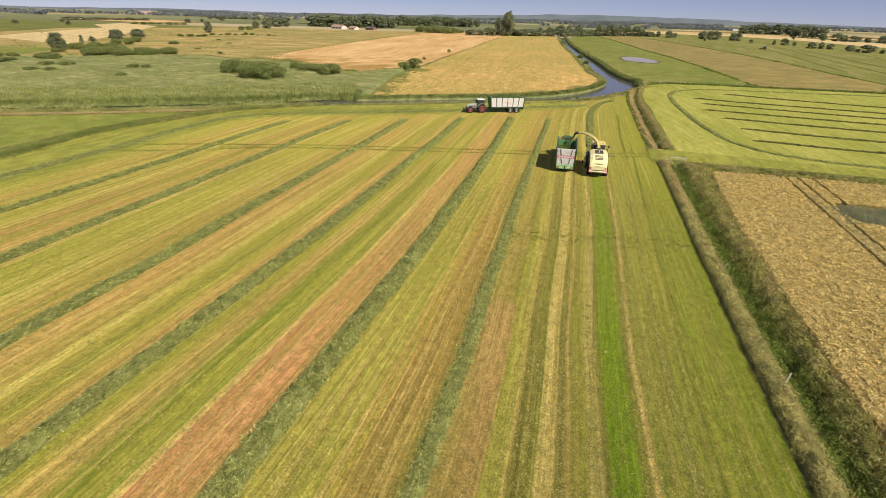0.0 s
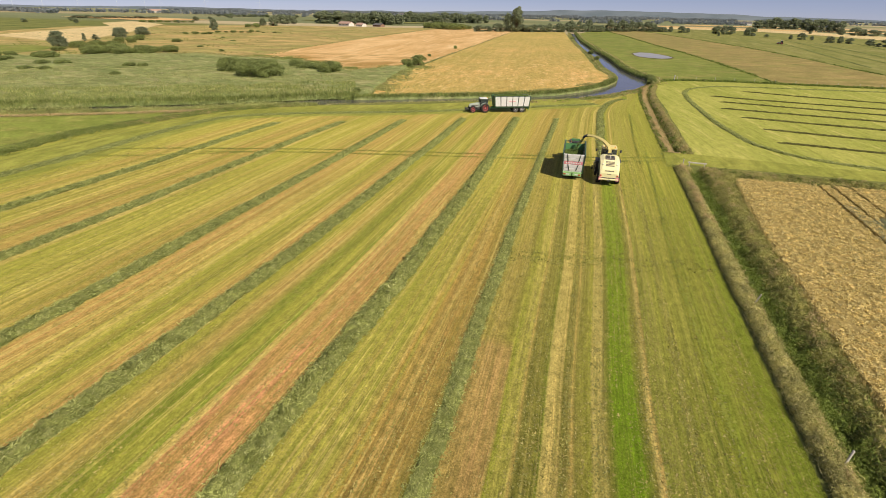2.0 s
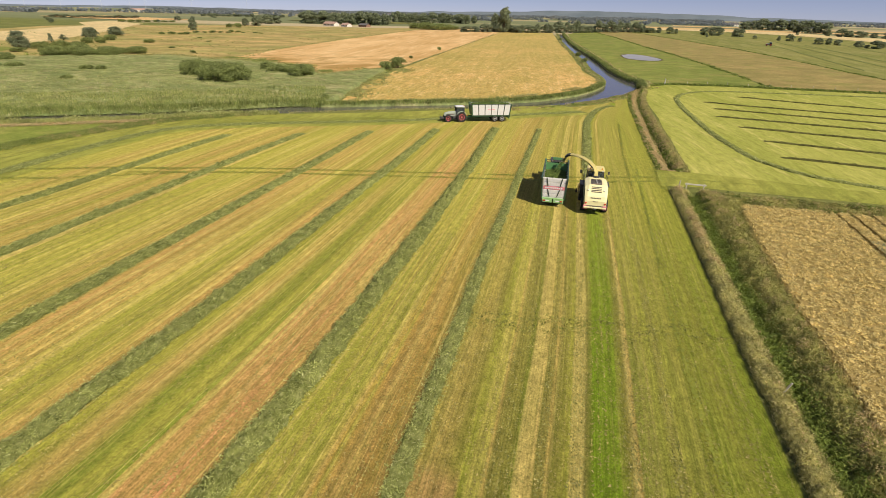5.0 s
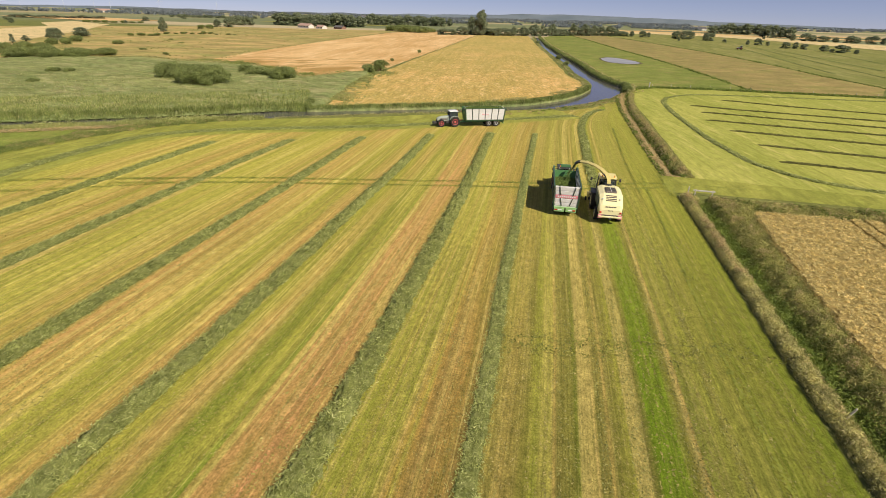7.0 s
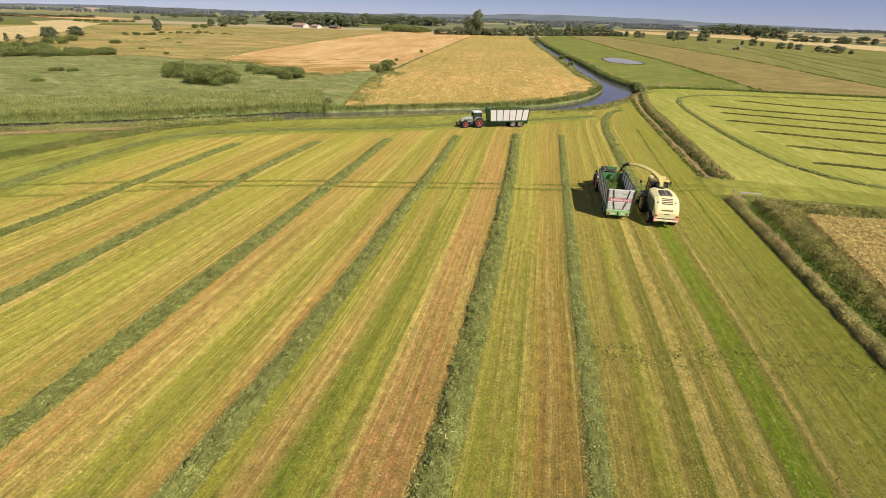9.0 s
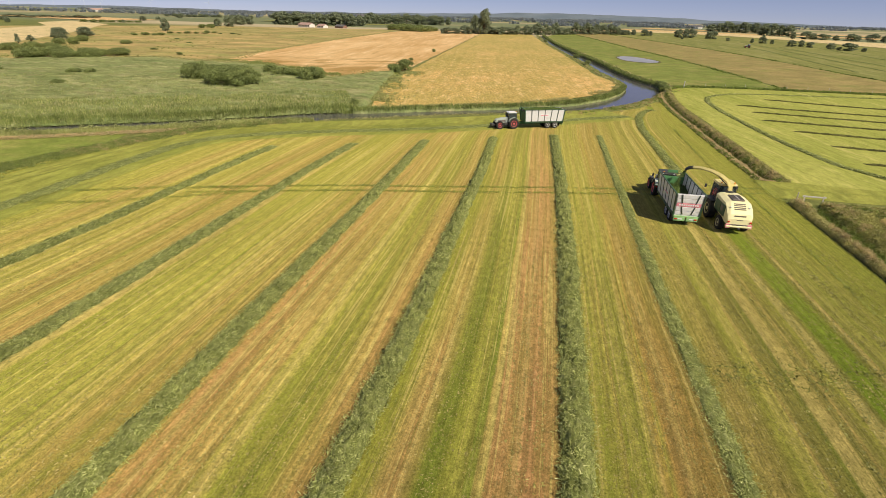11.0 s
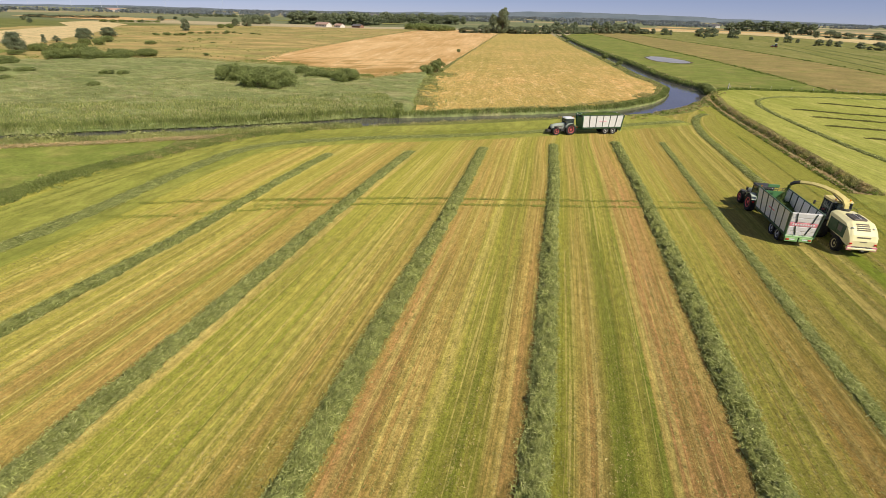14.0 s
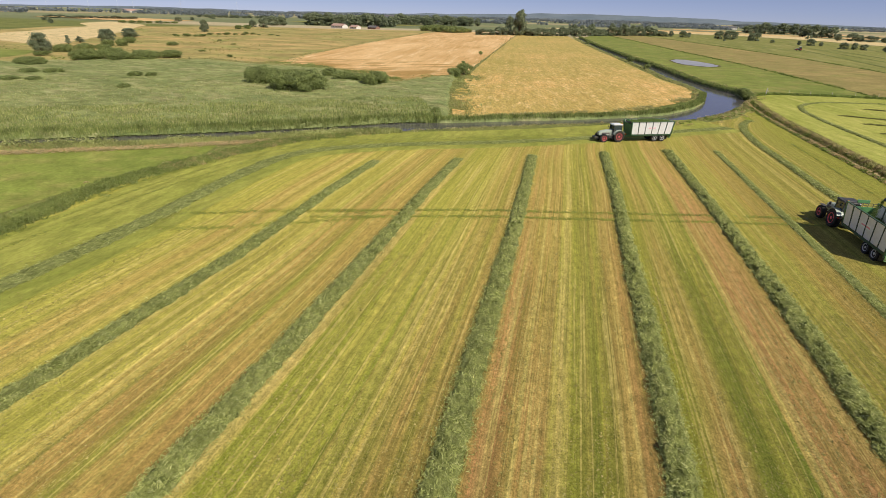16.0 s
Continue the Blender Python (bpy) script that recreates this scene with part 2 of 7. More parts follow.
def far_land():
    """Grass near by, a patchwork of meadow and stubble in the distance."""
    n = Nodes("open_country", 0.95, specular=0.1)
    at = n.place()
    near = n.ramp(n.noise(at, 0.05, 5), [(0.32, (0.12, 0.15, 0.035)), (0.68, (0.25, 0.24, 0.07))])
    v = n.put("ShaderNodeTexVoronoi", distance="CHEBYCHEV")
    v.inputs["Scale"].default_value = 1.0
    n.link(n.place((0.0022, 0.0035, 0)), v.inputs["Vector"])
    sep = n.put("ShaderNodeSeparateColor")
    n.link(v.outputs["Color"], sep.inputs[0])
    # distant plots paled, with haze mixed into their colours
    plots = n.ramp(sep.outputs[0], [(0.0, (0.20, 0.215, 0.10)), (0.3, (0.27, 0.26, 0.125)), (0.5, (0.40, 0.33, 0.18)), (0.65, (0.22, 0.235, 0.115)), (0.85, (0.50, 0.41, 0.24))], "CONSTANT")
    xyz = n.put("ShaderNodeSeparateXYZ")
    n.link(n.place(), xyz.inputs[0])
    far = n.put("ShaderNodeMapRange")
    far.inputs[1].default_value, far.inputs[2].default_value = 560, 640
    n.link(xyz.outputs[1], far.inputs[0])
    base = n.mix(far.outputs[0], near, plots)
    g = n.noise(at, 1.3, 6, 0.75)
    base = n.mix(1.0, base, n.ramp(g, [(0.25, (0.6, 0.6, 0.6)), (0.75, (1.3, 1.3, 1.3))]), "MULTIPLY")
    n.bump(g, 0.5, 0.15)
    return n.done(base)


def make_ground():
    def out(edge, far, first):
        v, d = [], first
        while edge + sum(v) + d < far:
            v.append(d)
            d *= 1.25
        return np.cumsum(v)

    xs = np.r_[(-115 - out(0, 9000, 2))[::-1], np.arange(-115, 24, 1.0), 24 + out(0, 9000, 2)]
    ys = np.r_[(-30 - out(0, 4000, 2))[::-1], np.arange(-30, 215, 1.2), np.arange(215, 660, 4), 660 + out(0, 12000, 6)]
    X, Y = np.meshgrid(xs, ys)
    me = mesh_from("ground", np.stack([X, Y, ground_height(X, Y)], -1).reshape(-1, 3), grid_faces(len(ys), len(xs)), far_land(), smooth=True)
    setting("ground", me, "flat open farmland of grass and stubble reaching the horizon")


make_ground()


def strip(line, across, z, material, name):
    """A band along a curve; across: offsets from it."""
    p, s = resample(line, 1.0)
    d = np.gradient(p[:, :2], axis=0)
    d /= np.linalg.norm(d, axis=1, keepdims=True)
    nrm = np.stack([d[:, 1], -d[:, 0]], 1)
    v = np.stack([np.c_[p[:, :2] + nrm * o, np.full(len(p), z)] for o in across], 1)
    uv = np.stack([np.stack([np.full(len(p), k / (len(across) - 1)), s], 1) for k in range(len(across))], 1)
    return mesh_from(name, v.reshape(-1, 3), grid_faces(len(p), len(across))[:, ::-1], material, uv.reshape(-1, 2))


# ---- river and pond ----
def water_material(name, tint, rough=0.08):
    n = Nodes(name, rough, specular=0.75)
    at = n.place((1, 1, 1))
    n.bump(n.noise(at, 1.4, 3), 0.05, 0.1)
    return n.done(n.ramp(n.noise(at, 0.08, 3), [(0.3, tint), (0.7, tuple(c * 1.5 for c in tint))]))


WATER = water_material("river_water", (0.08, 0.073, 0.07), 0.1)
SHALLOW = water_material("shallow_water", (0.32, 0.30, 0.27), 0.3)


def make_river():
    p, s = resample(RIVER, 2.0)
    d = np.gradient(p[:, :2], axis=0)
    d /= np.linalg.norm(d, axis=1, keepdims=True)
    nrm = np.stack([d[:, 1], -d[:, 0]], 1)
    w = p[:, 2] + 1.3
    v = np.stack([np.c_[p[:, :2] + nrm * (w * o)[:, None], np.full(len(p), -0.3)] for o in (-1, 0, 1)], 1)
    me = mesh_from("river", v.reshape(-1, 3), grid_faces(len(p), 3)[:, ::-1], WATER)
    setting("river", me, "narrow calm river with grey-blue water between grassy banks", "water")


make_river()
POND = [(11, 331), (11.6, 316), (14, 305), (19, 299.5), (24, 298), (28, 301.5), (30, 309), (28.5, 319), (25, 330), (20, 340), (15, 341)]
MUD = land("pond_mud", (0.07, 0.06, 0.04), (0.13, 0.11, 0.065), 0.3, 2.0)
sheet("pond_margin", [(20 + (x - 20) * 1.12, 318 + (y - 318) * 1.1) for x, y in POND], 0.09, MUD, "dark trodden mud round the pond", 3)
sheet("pond", POND, 0.12, SHALLOW, "small shallow pond in the green pasture", 3)

# ---- the mown field ----
LANES = [FIELD_LEFT] + WINDROWS[:] + [DITCH_LEFT]


def mown_material():
    """Bands of stubble left by mowing and raking, lane by lane: u counts the windrows, v runs along them."""
    n = Nodes("mown_grass", 0.95, specular=0.08)
    uvn = n.put("ShaderNodeTexCoord").outputs["UV"]
    sep = n.put("ShaderNodeSeparateXYZ")
    wob = n.put("ShaderNodeMapping")
    wob.inputs["Scale"].default_value = (3.0, 0.05, 1)
    n.link(uvn, wob.inputs[0])
    w = n.put("ShaderNodeMath", operation="MULTIPLY_ADD")
    n.link(n.noise(wob.outputs[0], 1.0, 4), w.inputs[0])
    w.inputs[1].default_value, w.inputs[2].default_value = 0.03, -0.015
    n.link(uvn, sep.inputs[0])
    add = n.put("ShaderNodeMath", operation="ADD")
    n.link(sep.outputs[0], add.inputs[0])
    n.link(w.outputs[0], add.inputs[1])

    def lanewise(scale):
        m = n.put("ShaderNodeMapping")
        m.inputs["Scale"].default_value = (scale[0] * 10.4, scale[1], 1)
        n.link(uvn, m.inputs[0])
        return m.outputs[0]

    yel, grn, olv, brn, tan = (0.36, 0.322, 0.066), (0.25, 0.268, 0.034), (0.225, 0.205, 0.042), (0.33, 0.203, 0.072), (0.46, 0.315, 0.105)
    brt, pale, dgr, rdb, red = (0.125, 0.235, 0.006), (0.60, 0.465, 0.16), (0.15, 0.19, 0.024), (0.405, 0.215, 0.09), (0.50, 0.225, 0.12)
    lime, lemon, soil, dusk = (0.29, 0.29, 0.05), (0.405, 0.36, 0.082), (0.275, 0.165, 0.06), (0.20, 0.18, 0.045)

    def bands(lo, hi, stops):
        m = n.put("ShaderNodeMapRange")
        m.inputs[1].default_value, m.inputs[2].default_value = lo, hi
        n.link(add.outputs[0], m.inputs[0])
        return n.ramp(m.outputs[0], [((p - lo) / (hi - lo), c) for p, c in stops])

    lanes = [
        (0, [(0.0, grn), (0.3, lime), (0.5, dgr), (0.6, lime), (0.8, grn), (1.0, lime)]),
        (1, [(1.0, grn), (1.2, grn), (1.32, lime), (1.46, (0.33, 0.30, 0.06)), (1.53, lime), (1.60, tan), (1.66, brn), (1.70, tan), (1.76, olv), (1.82, tan), (1.88, yel), (2.0, olv)]),
        (2, [(2.0, olv), (2.07, pale), (2.12, yel), (2.2, olv), (2.24, yel), (2.29, lemon), (2.33, yel), (2.345, pale), (2.36, tan), (2.385, brn), (2.40, pale), (2.42, tan), (2.45, dusk), (2.47, rdb), (2.54, brn), (2.59, soil), (2.63, olv), (2.67, dgr), (2.70, brn), (2.76, tan), (2.79, rdb), (2.86, brn), (2.92, soil), (3.0, olv)]),
        (3, [(3.0, olv), (3.06, (0.52, 0.39, 0.155)), (3.12, (0.47, 0.34, 0.12)), (3.14, grn), (3.22, lime), (3.28, grn), (3.33, yel), (3.42, lime), (3.47, yel), (3.49, grn), (3.51, dgr), (3.525, lemon), (3.56, lemon), (3.585, olv), (3.60, pale), (3.615, yel), (3.65, tan), (3.68, olv), (3.72, tan), (3.76, brn), (3.82, olv), (3.88, brn), (4.0, olv)]),
        (4, [(4.0, olv), (4.07, tan), (4.12, rdb), (4.17, (0.50, 0.34, 0.13)), (4.19, rdb), (4.26, brn), (4.29, pale), (4.305, rdb), (4.37, tan), (4.41, brn), (4.44, lemon), (4.48, pale), (4.52, yel), (4.54, grn), (4.62, olv), (4.65, dgr), (4.665, (0.12, 0.14, 0.02)), (4.68, grn), (4.74, olv), (4.78, brn), (4.83, tan), (4.86, rdb), (4.94, soil), (5.0, olv)]),
        (5, [(5.0, olv), (5.09, grn), (5.16, olv), (5.19, tan), (5.25, brn), (5.29, (0.38, 0.28, 0.09)), (5.33, olv), (5.35, dgr), (5.365, (0.125, 0.17, 0.02)), (5.42, (0.13, 0.18, 0.02)), (5.44, grn), (5.50, lime), (5.53, olv), (5.545, (0.15, 0.22, 0.025)), (5.57, (0.16, 0.23, 0.025)), (5.58, tan), (5.61, pale), (5.625, red), (5.70, rdb), (5.74, (0.52, 0.30, 0.14)), (5.76, red), (5.86, red), (5.95, soil), (6.0, soil)]),
        (6, [(6.0, olv), (6.10, yel), (6.15, lemon), (6.19, lime), (6.28, yel), (6.31, tan), (6.325, lime), (6.39, lemon), (6.43, lime), (6.48, yel), (6.52, tan), (6.545, (0.46, 0.27, 0.075)), (6.57, yel), (6.60, (0.44, 0.26, 0.075)), (6.65, brn), (6.69, tan), (6.72, brn), (6.80, (0.35, 0.19, 0.06)), (6.90, soil), (7.0, soil)]),
        (7, [(7.0, olv), (7.06, (0.30, 0.25, 0.065)), (7.16, (0.34, 0.25, 0.075)), (7.27, olv), (7.30, grn), (7.33, lime), (7.345, lemon), (7.405, lemon), (7.42, tan), (7.435, dusk), (7.52, (0.18, 0.175, 0.036)), (7.55, dgr), (7.565, pale), (7.645, (0.50, 0.375, 0.13)), (7.66, dusk), (7.70, (0.24, 0.20, 0.055)), (7.72, tan), (7.735, dusk), (7.79, (0.235, 0.235, 0.04)), (7.82, grn), (7.835, pale), (7.895, (0.47, 0.375, 0.125)), (7.91, dusk), (7.935, dgr), (7.95, brt), (8.0, brt)]),
        (8, [(8.0, brt), (8.09, brt), (8.105, (0.19, 0.25, 0.025)), (8.15, olv), (8.17, pale), (8.195, tan), (8.21, (0.24, 0.265, 0.045)), (8.30, (0.26, 0.265, 0.055)), (8.35, (0.225, 0.26, 0.036)), (8.40, (0.30, 0.285, 0.07)), (8.44, (0.225, 0.26, 0.036)), (8.53, (0.26, 0.265, 0.05)), (8.55, dgr), (8.575, grn), (8.65, (0.19, 0.26, 0.022)), (8.78, (0.225, 0.265, 0.03)), (8.84, (0.185, 0.255, 0.02)), (9.0, (0.17, 0.23, 0.02))]),
    ]
    base = None
    for k, stops in lanes:
        tone = bands(k, k + 1, stops)
        if base is None:
            base = tone
            continue
        here = n.put("ShaderNodeMath", operation="GREATER_THAN")
        n.link(add.outputs[0], here.inputs[0])
        here.inputs[1].default_value = k
        base = n.mix(here.outputs[0], base, tone)
    # a worn brown stretch at the near end of one lane
    near = n.put("ShaderNodeMapRange")
    near.inputs[1].default_value, near.inputs[2].default_value = 34.6, 33.4
    n.link(sep.outputs[1], near.inputs[0])
    worn = n.mix(near.outputs[0], (0, 0, 0), bands(7.0, 7.4, [(7.0, (0, 0, 0)), (7.06, (1, 1, 1)), (7.285, (1, 1, 1)), (7.305, (0, 0, 0))]))
    base = n.mix(worn, base, (0.40, 0.25, 0.10))
    # the bands thin out and mingle in places
    mingle = n.noise(lanewise((0.5, 0.03, 1)), 1.0, 4, 0.6)
    base = n.mix(n.ramp(mingle, [(0.38, (0.0, 0.0, 0.0)), (0.66, (0.42, 0.42, 0.42))]), base, (0.32, 0.285, 0.062))
    # straw tone and low-angle brightness are both put into the colour towards the headland
    far_bright = n.put("ShaderNodeMapRange")
    far_bright.inputs[1].default_value, far_bright.inputs[2].default_value, far_bright.inputs[4].default_value = 40, 100, 0.27
    n.link(sep.outputs[1], far_bright.inputs[0])
    base = n.mix(far_bright.outputs[0], base, (0.60, 0.465, 0.10))
    # one uncut strip stays bright green along the whole lane
    base = n.mix(bands(7.9, 8.15, [(7.9, (0, 0, 0)), (7.94, (0, 0, 0)), (7.955, (0.5, 0.5, 0.5)), (8.075, (0.5, 0.5, 0.5)), (8.1, (0, 0, 0))]), base, brt)
    # swaths run along the lanes: fine streaks, long patches, clods
    at = n.place((1, 1, 1))
    s1 = n.noise(lanewise((2.6, 0.03, 1)), 1.0, 5, 0.7)
    base = n.mix(1.0, base, n.ramp(s1, [(0.34, (0.70, 0.74, 0.68)), (0.5, (1, 1, 1)), (0.66, (1.30, 1.24, 1.29))]), "MULTIPLY")
    s2 = n.noise(lanewise((9.0, 0.08, 1)), 1.0, 4, 0.7)
    base = n.mix(1.0, base, n.ramp(s2, [(0.34, (0.78, 0.80, 0.77)), (0.66, (1.23, 1.21, 1.23))]), "MULTIPLY")
    # long patches where straw lies or the sward shows through
    s4 = n.noise(lanewise((1.3, 0.022, 1)), 1.0, 4, 0.65)
    keep = bands(7.0, 8.3, [(7.0, (1, 1, 1)), (7.1, (0.45, 0.45, 0.45)), (7.9, (0.45, 0.45, 0.45)), (7.93, (0.12, 0.12, 0.12)), (8.3, (0.3, 0.3, 0.3))])
    plain = base
    base = n.mix(n.ramp(s4, [(0.56, (0, 0, 0)), (0.66, (0.4, 0.4, 0.4))]), base, brn)
    base = n.mix(n.ramp(s4, [(0.34, (0.45, 0.45, 0.45)), (0.44, (0, 0, 0))]), base, grn)
    s3 = n.noise(lanewise((4.2, 0.03, 1)), 1.0, 3, 0.6)
    base = n.mix(n.ramp(s3, [(0.57, (0, 0, 0)), (0.61, (0.62, 0.62, 0.62))]), base, pale)
    base = n.mix(n.ramp(s3, [(0.36, (0.55, 0.55, 0.55)), (0.39, (0, 0, 0))]), base, (0.15, 0.155, 0.028))
    base = n.mix(keep, plain, base)
    clump = n.noise(n.place((2.4, 1.2, 1)), 1.0, 4, 0.7)
    base = n.mix(1.0, base, n.ramp(clump, [(0.34, (0.68, 0.70, 0.68)), (0.66, (1.32, 1.30, 1.32))]), "MULTIPLY")
    patch2 = n.noise(n.place((0.2, 0.05, 1)), 0.9, 3)
    base = n.mix(n.ramp(patch2, [(0.52, (0, 0, 0)), (0.72, (0.4, 0.4, 0.4))]), base, grn)
    g = n.noise(at, 7.0, 8, 0.85)
    base = n.mix(1.0, base, n.ramp(g, [(0.36, (0.42, 0.44, 0.40)), (0.5, (1.0, 1.0, 1.0)), (0.64, (1.56, 1.52, 1.56))]), "MULTIPLY")
    n.bump(g, 0.6, 0.12)
    n.fuzz(0.35)
    n.b.inputs["Diffuse Roughness"].default_value = 1.0
    return n.done(n.mix(1.0, base, (0.685, 0.71, 0.65), "MULTIPLY"))


def make_mown_field():
    ks = np.arange(0, 1.0001, 1 / 70)
    cols = []
    for lane, (a, b) in enumerate(zip(LANES[:-1], LANES[1:])):
        for f in np.arange(0, 1, 0.2):
            cols.append((lane + f, a, b, f))
    cols.append((9.0, LANES[-2], LANES[-1], 1.0))
    v, uv = [], []
    for u, a, b, f in cols:
        def across(y):
            lo = at_y(a[:5] if a is WINDROWS[0] else a, y)
            hi = at_y(b[:5] if b is WINDROWS[0] else b, y)
            return lo + f * (hi - lo)
        top = 100.0
        for _ in range(8):
            top = 0.5 * top + 0.5 * at_x(FIELD_TOP, across(top))
        y = -45 + (top + 45) * ks
        x = across(y)
        v.append(np.stack([x, y, np.full_like(y, 0.012)], 1))
        uv.append(np.stack([np.full_like(y, u), y], 1))
    v, uv = np.stack(v), np.stack(uv)
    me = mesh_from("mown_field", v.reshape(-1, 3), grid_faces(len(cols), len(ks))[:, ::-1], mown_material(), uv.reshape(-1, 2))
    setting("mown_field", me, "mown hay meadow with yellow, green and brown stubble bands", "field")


make_mown_field()
HEADLAND = land("headland_grass", (0.22, 0.255, 0.04), (0.35, 0.345, 0.07), 0.1, 3.0, (0.20, 0.22, 0.04), (1.6, 0.5, 1))
_top = [p for p in WINDROWS[0]]
me = strip(_top, (-9.5, -6, -3, 0, 2, 3.6), 0.022, HEADLAND, "headland")
setting("headland", me, "bright green mown headland round the field", "field")

# ---- neighbouring fields ----
REED = land("reed_ground", (0.20, 0.235, 0.085), (0.28, 0.30, 0.12), 0.05, 1.2, (0.34, 0.31, 0.15))


def hay_material():
    """Cut hay: tan and greenish patches, pale wisps lying across, faint lines along the field, darker spots."""
    n = Nodes("hay_field", 0.95, specular=0.1)
    base = n.ramp(n.noise(n.along(96, 60, 34), 1.0, 4), [(0.34, (0.375, 0.29, 0.08)), (0.5, (0.51, 0.35, 0.115)), (0.66, (0.65, 0.405, 0.155))])
    base = n.mix(n.ramp(n.noise(n.along(80, 26, 9), 1.0, 5, 0.7), [(0.5, (0, 0, 0)), (0.66, (0.7, 0.7, 0.7))]), base, (0.36, 0.275, 0.075))
    wisps = n.noise(n.along(100, 8.0, 2.4), 1.0, 6, 0.78)
    base = n.mix(n.ramp(wisps, [(0.53, (0, 0, 0)), (0.64, (0.65, 0.65, 0.65))]), base, (0.86, 0.60, 0.285))
    base = n.mix(n.ramp(wisps, [(0.37, (0.7, 0.7, 0.7)), (0.46, (0, 0, 0))]), base, (0.36, 0.225, 0.06))
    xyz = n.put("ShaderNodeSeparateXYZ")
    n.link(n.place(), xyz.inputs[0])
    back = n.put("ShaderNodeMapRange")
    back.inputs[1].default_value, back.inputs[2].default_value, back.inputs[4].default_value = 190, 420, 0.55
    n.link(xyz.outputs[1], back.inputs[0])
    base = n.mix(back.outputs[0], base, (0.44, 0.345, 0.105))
    lines = n.noise(n.along(97.5, 60, 2.6), 1.0, 4, 0.65)
    base = n.mix(1.0, base, n.ramp(lines, [(0.36, (0.88, 0.91, 0.86)), (0.5, (1, 1, 1)), (0.64, (1.08, 1.06, 1.06))]), "MULTIPLY")
    spots = n.noise(n.along(0, 2.6, 1.6), 1.0, 3, 0.6)
    base = n.mix(n.ramp(spots, [(0.67, (0, 0, 0)), (0.73, (0.55, 0.55, 0.55))]), base, (0.22, 0.15, 0.05))
    g = n.noise(n.along(100, 2.4, 0.6), 1.0, 6, 0.85)
    base = n.mix(1.0, base, n.ramp(g, [(0.33, (0.5, 0.5, 0.48)), (0.67, (1.5, 1.48, 1.46))]), "MULTIPLY")
    n.bump(g, 1.0, 0.15)
    n.fuzz(0.25)
    return n.done(base)


def stubble_material():
    """Cut stubble: orange tan, drill lines along the field, brown and greenish stains at its near side."""
    n = Nodes("stubble_field", 0.95, specular=0.1)
    base = n.ramp(n.noise(n.along(98, 70, 18), 1.0, 5), [(0.34, (0.58, 0.335, 0.135)), (0.66, (0.80, 0.52, 0.255))])
    lines = n.noise(n.along(98, 46, 3.0), 1.0, 5, 0.7)
    base = n.mix(n.ramp(lines, [(0.54, (0, 0, 0)), (0.66, (0.7, 0.7, 0.7))]), base, (0.90, 0.67, 0.39))
    base = n.mix(n.ramp(lines, [(0.33, (0.8, 0.8, 0.8)), (0.43, (0, 0, 0))]), base, (0.43, 0.24, 0.085))
    xyz = n.put("ShaderNodeSeparateXYZ")
    n.link(n.place(), xyz.inputs[0])
    front = n.put("ShaderNodeMapRange")
    front.inputs[1].default_value, front.inputs[2].default_value, front.inputs[3].default_value, front.inputs[4].default_value = 190, 285, 0.22, -0.04
    n.link(xyz.outputs[1], front.inputs[0])
    stain = n.put("ShaderNodeMath", operation="ADD")
    n.link(n.noise(n.along(30, 16, 8), 1.0, 5, 0.65), stain.inputs[0])
    n.link(front.outputs[0], stain.inputs[1])
    base = n.mix(n.ramp(stain.outputs[0], [(0.58, (0, 0, 0)), (0.72, (0.85, 0.85, 0.85))]), base, (0.33, 0.185, 0.055))
    g = n.noise(n.along(98, 1.2, 0.5), 1.0, 6, 0.8)
    base = n.mix(1.0, base, n.ramp(g, [(0.28, (0.66, 0.64, 0.62)), (0.72, (1.30, 1.30, 1.30))]), "MULTIPLY")
    n.bump(g, 0.8, 0.15)
    n.fuzz(0.25)
    return n.done(base)


HAY = hay_material()
STUBBLE = stubble_material()
PASTURE = land("green_pasture", (0.14, 0.19, 0.035), (0.22, 0.25, 0.055), 0.03, 0.9, (0.28, 0.25, 0.08))
DRY = land("dry_pasture", (0.24, 0.20, 0.07), (0.365, 0.265, 0.105), 0.03, 0.7, (0.22, 0.23, 0.06))
MEADOW = land("far_meadow", (0.155, 0.18, 0.043), (0.25, 0.24, 0.07), 0.02, 0.7, (0.34, 0.30, 0.12), (3, 0.3, 1))
WHEAT_FAR = land("pale_stubble", (0.66, 0.50, 0.25), (0.74, 0.57, 0.30), 0.02, 0.8)
ROUGH = land("rough_grazing", (0.28, 0.265, 0.085), (0.56, 0.365, 0.155), 0.018, 0.4, (0.24, 0.26, 0.072), (0.7, 1.1, 1), mottle=(0.66, 1.3))
LAWN = land("fresh_meadow", (0.16, 0.215, 0.036), (0.225, 0.27, 0.05), 0.06, 2.0, (0.30, 0.29, 0.075))

sheet("meadow", [(-210, 15), (-112, 73), (-97, 85), (-86.5, 93), (-84, 84), (-87, 68), (-87, 58), (-88, 30), (-88, -30), (-300, -30)], 0.03, LAWN, "short fresh green meadow beside the river", 8)
sheet("reed_ground", [(-230, 28.5), (-142, 69), (-100.6, 94.6), (-85.2, 104.8), (-75.2, 112.6), (-66.6, 120.2), (-58.5, 124), (-60, 135), (-66, 158), (-74, 200), (-82, 188), (-88, 175), (-100, 184), (-117, 198), (-134, 207), (-161, 207), (-186, 214), (-198, 200), (-215, 181), (-240, 152), (-290, 130), (-360, 100)], 0.03, REED, "wet ground under the reed bed", 9)
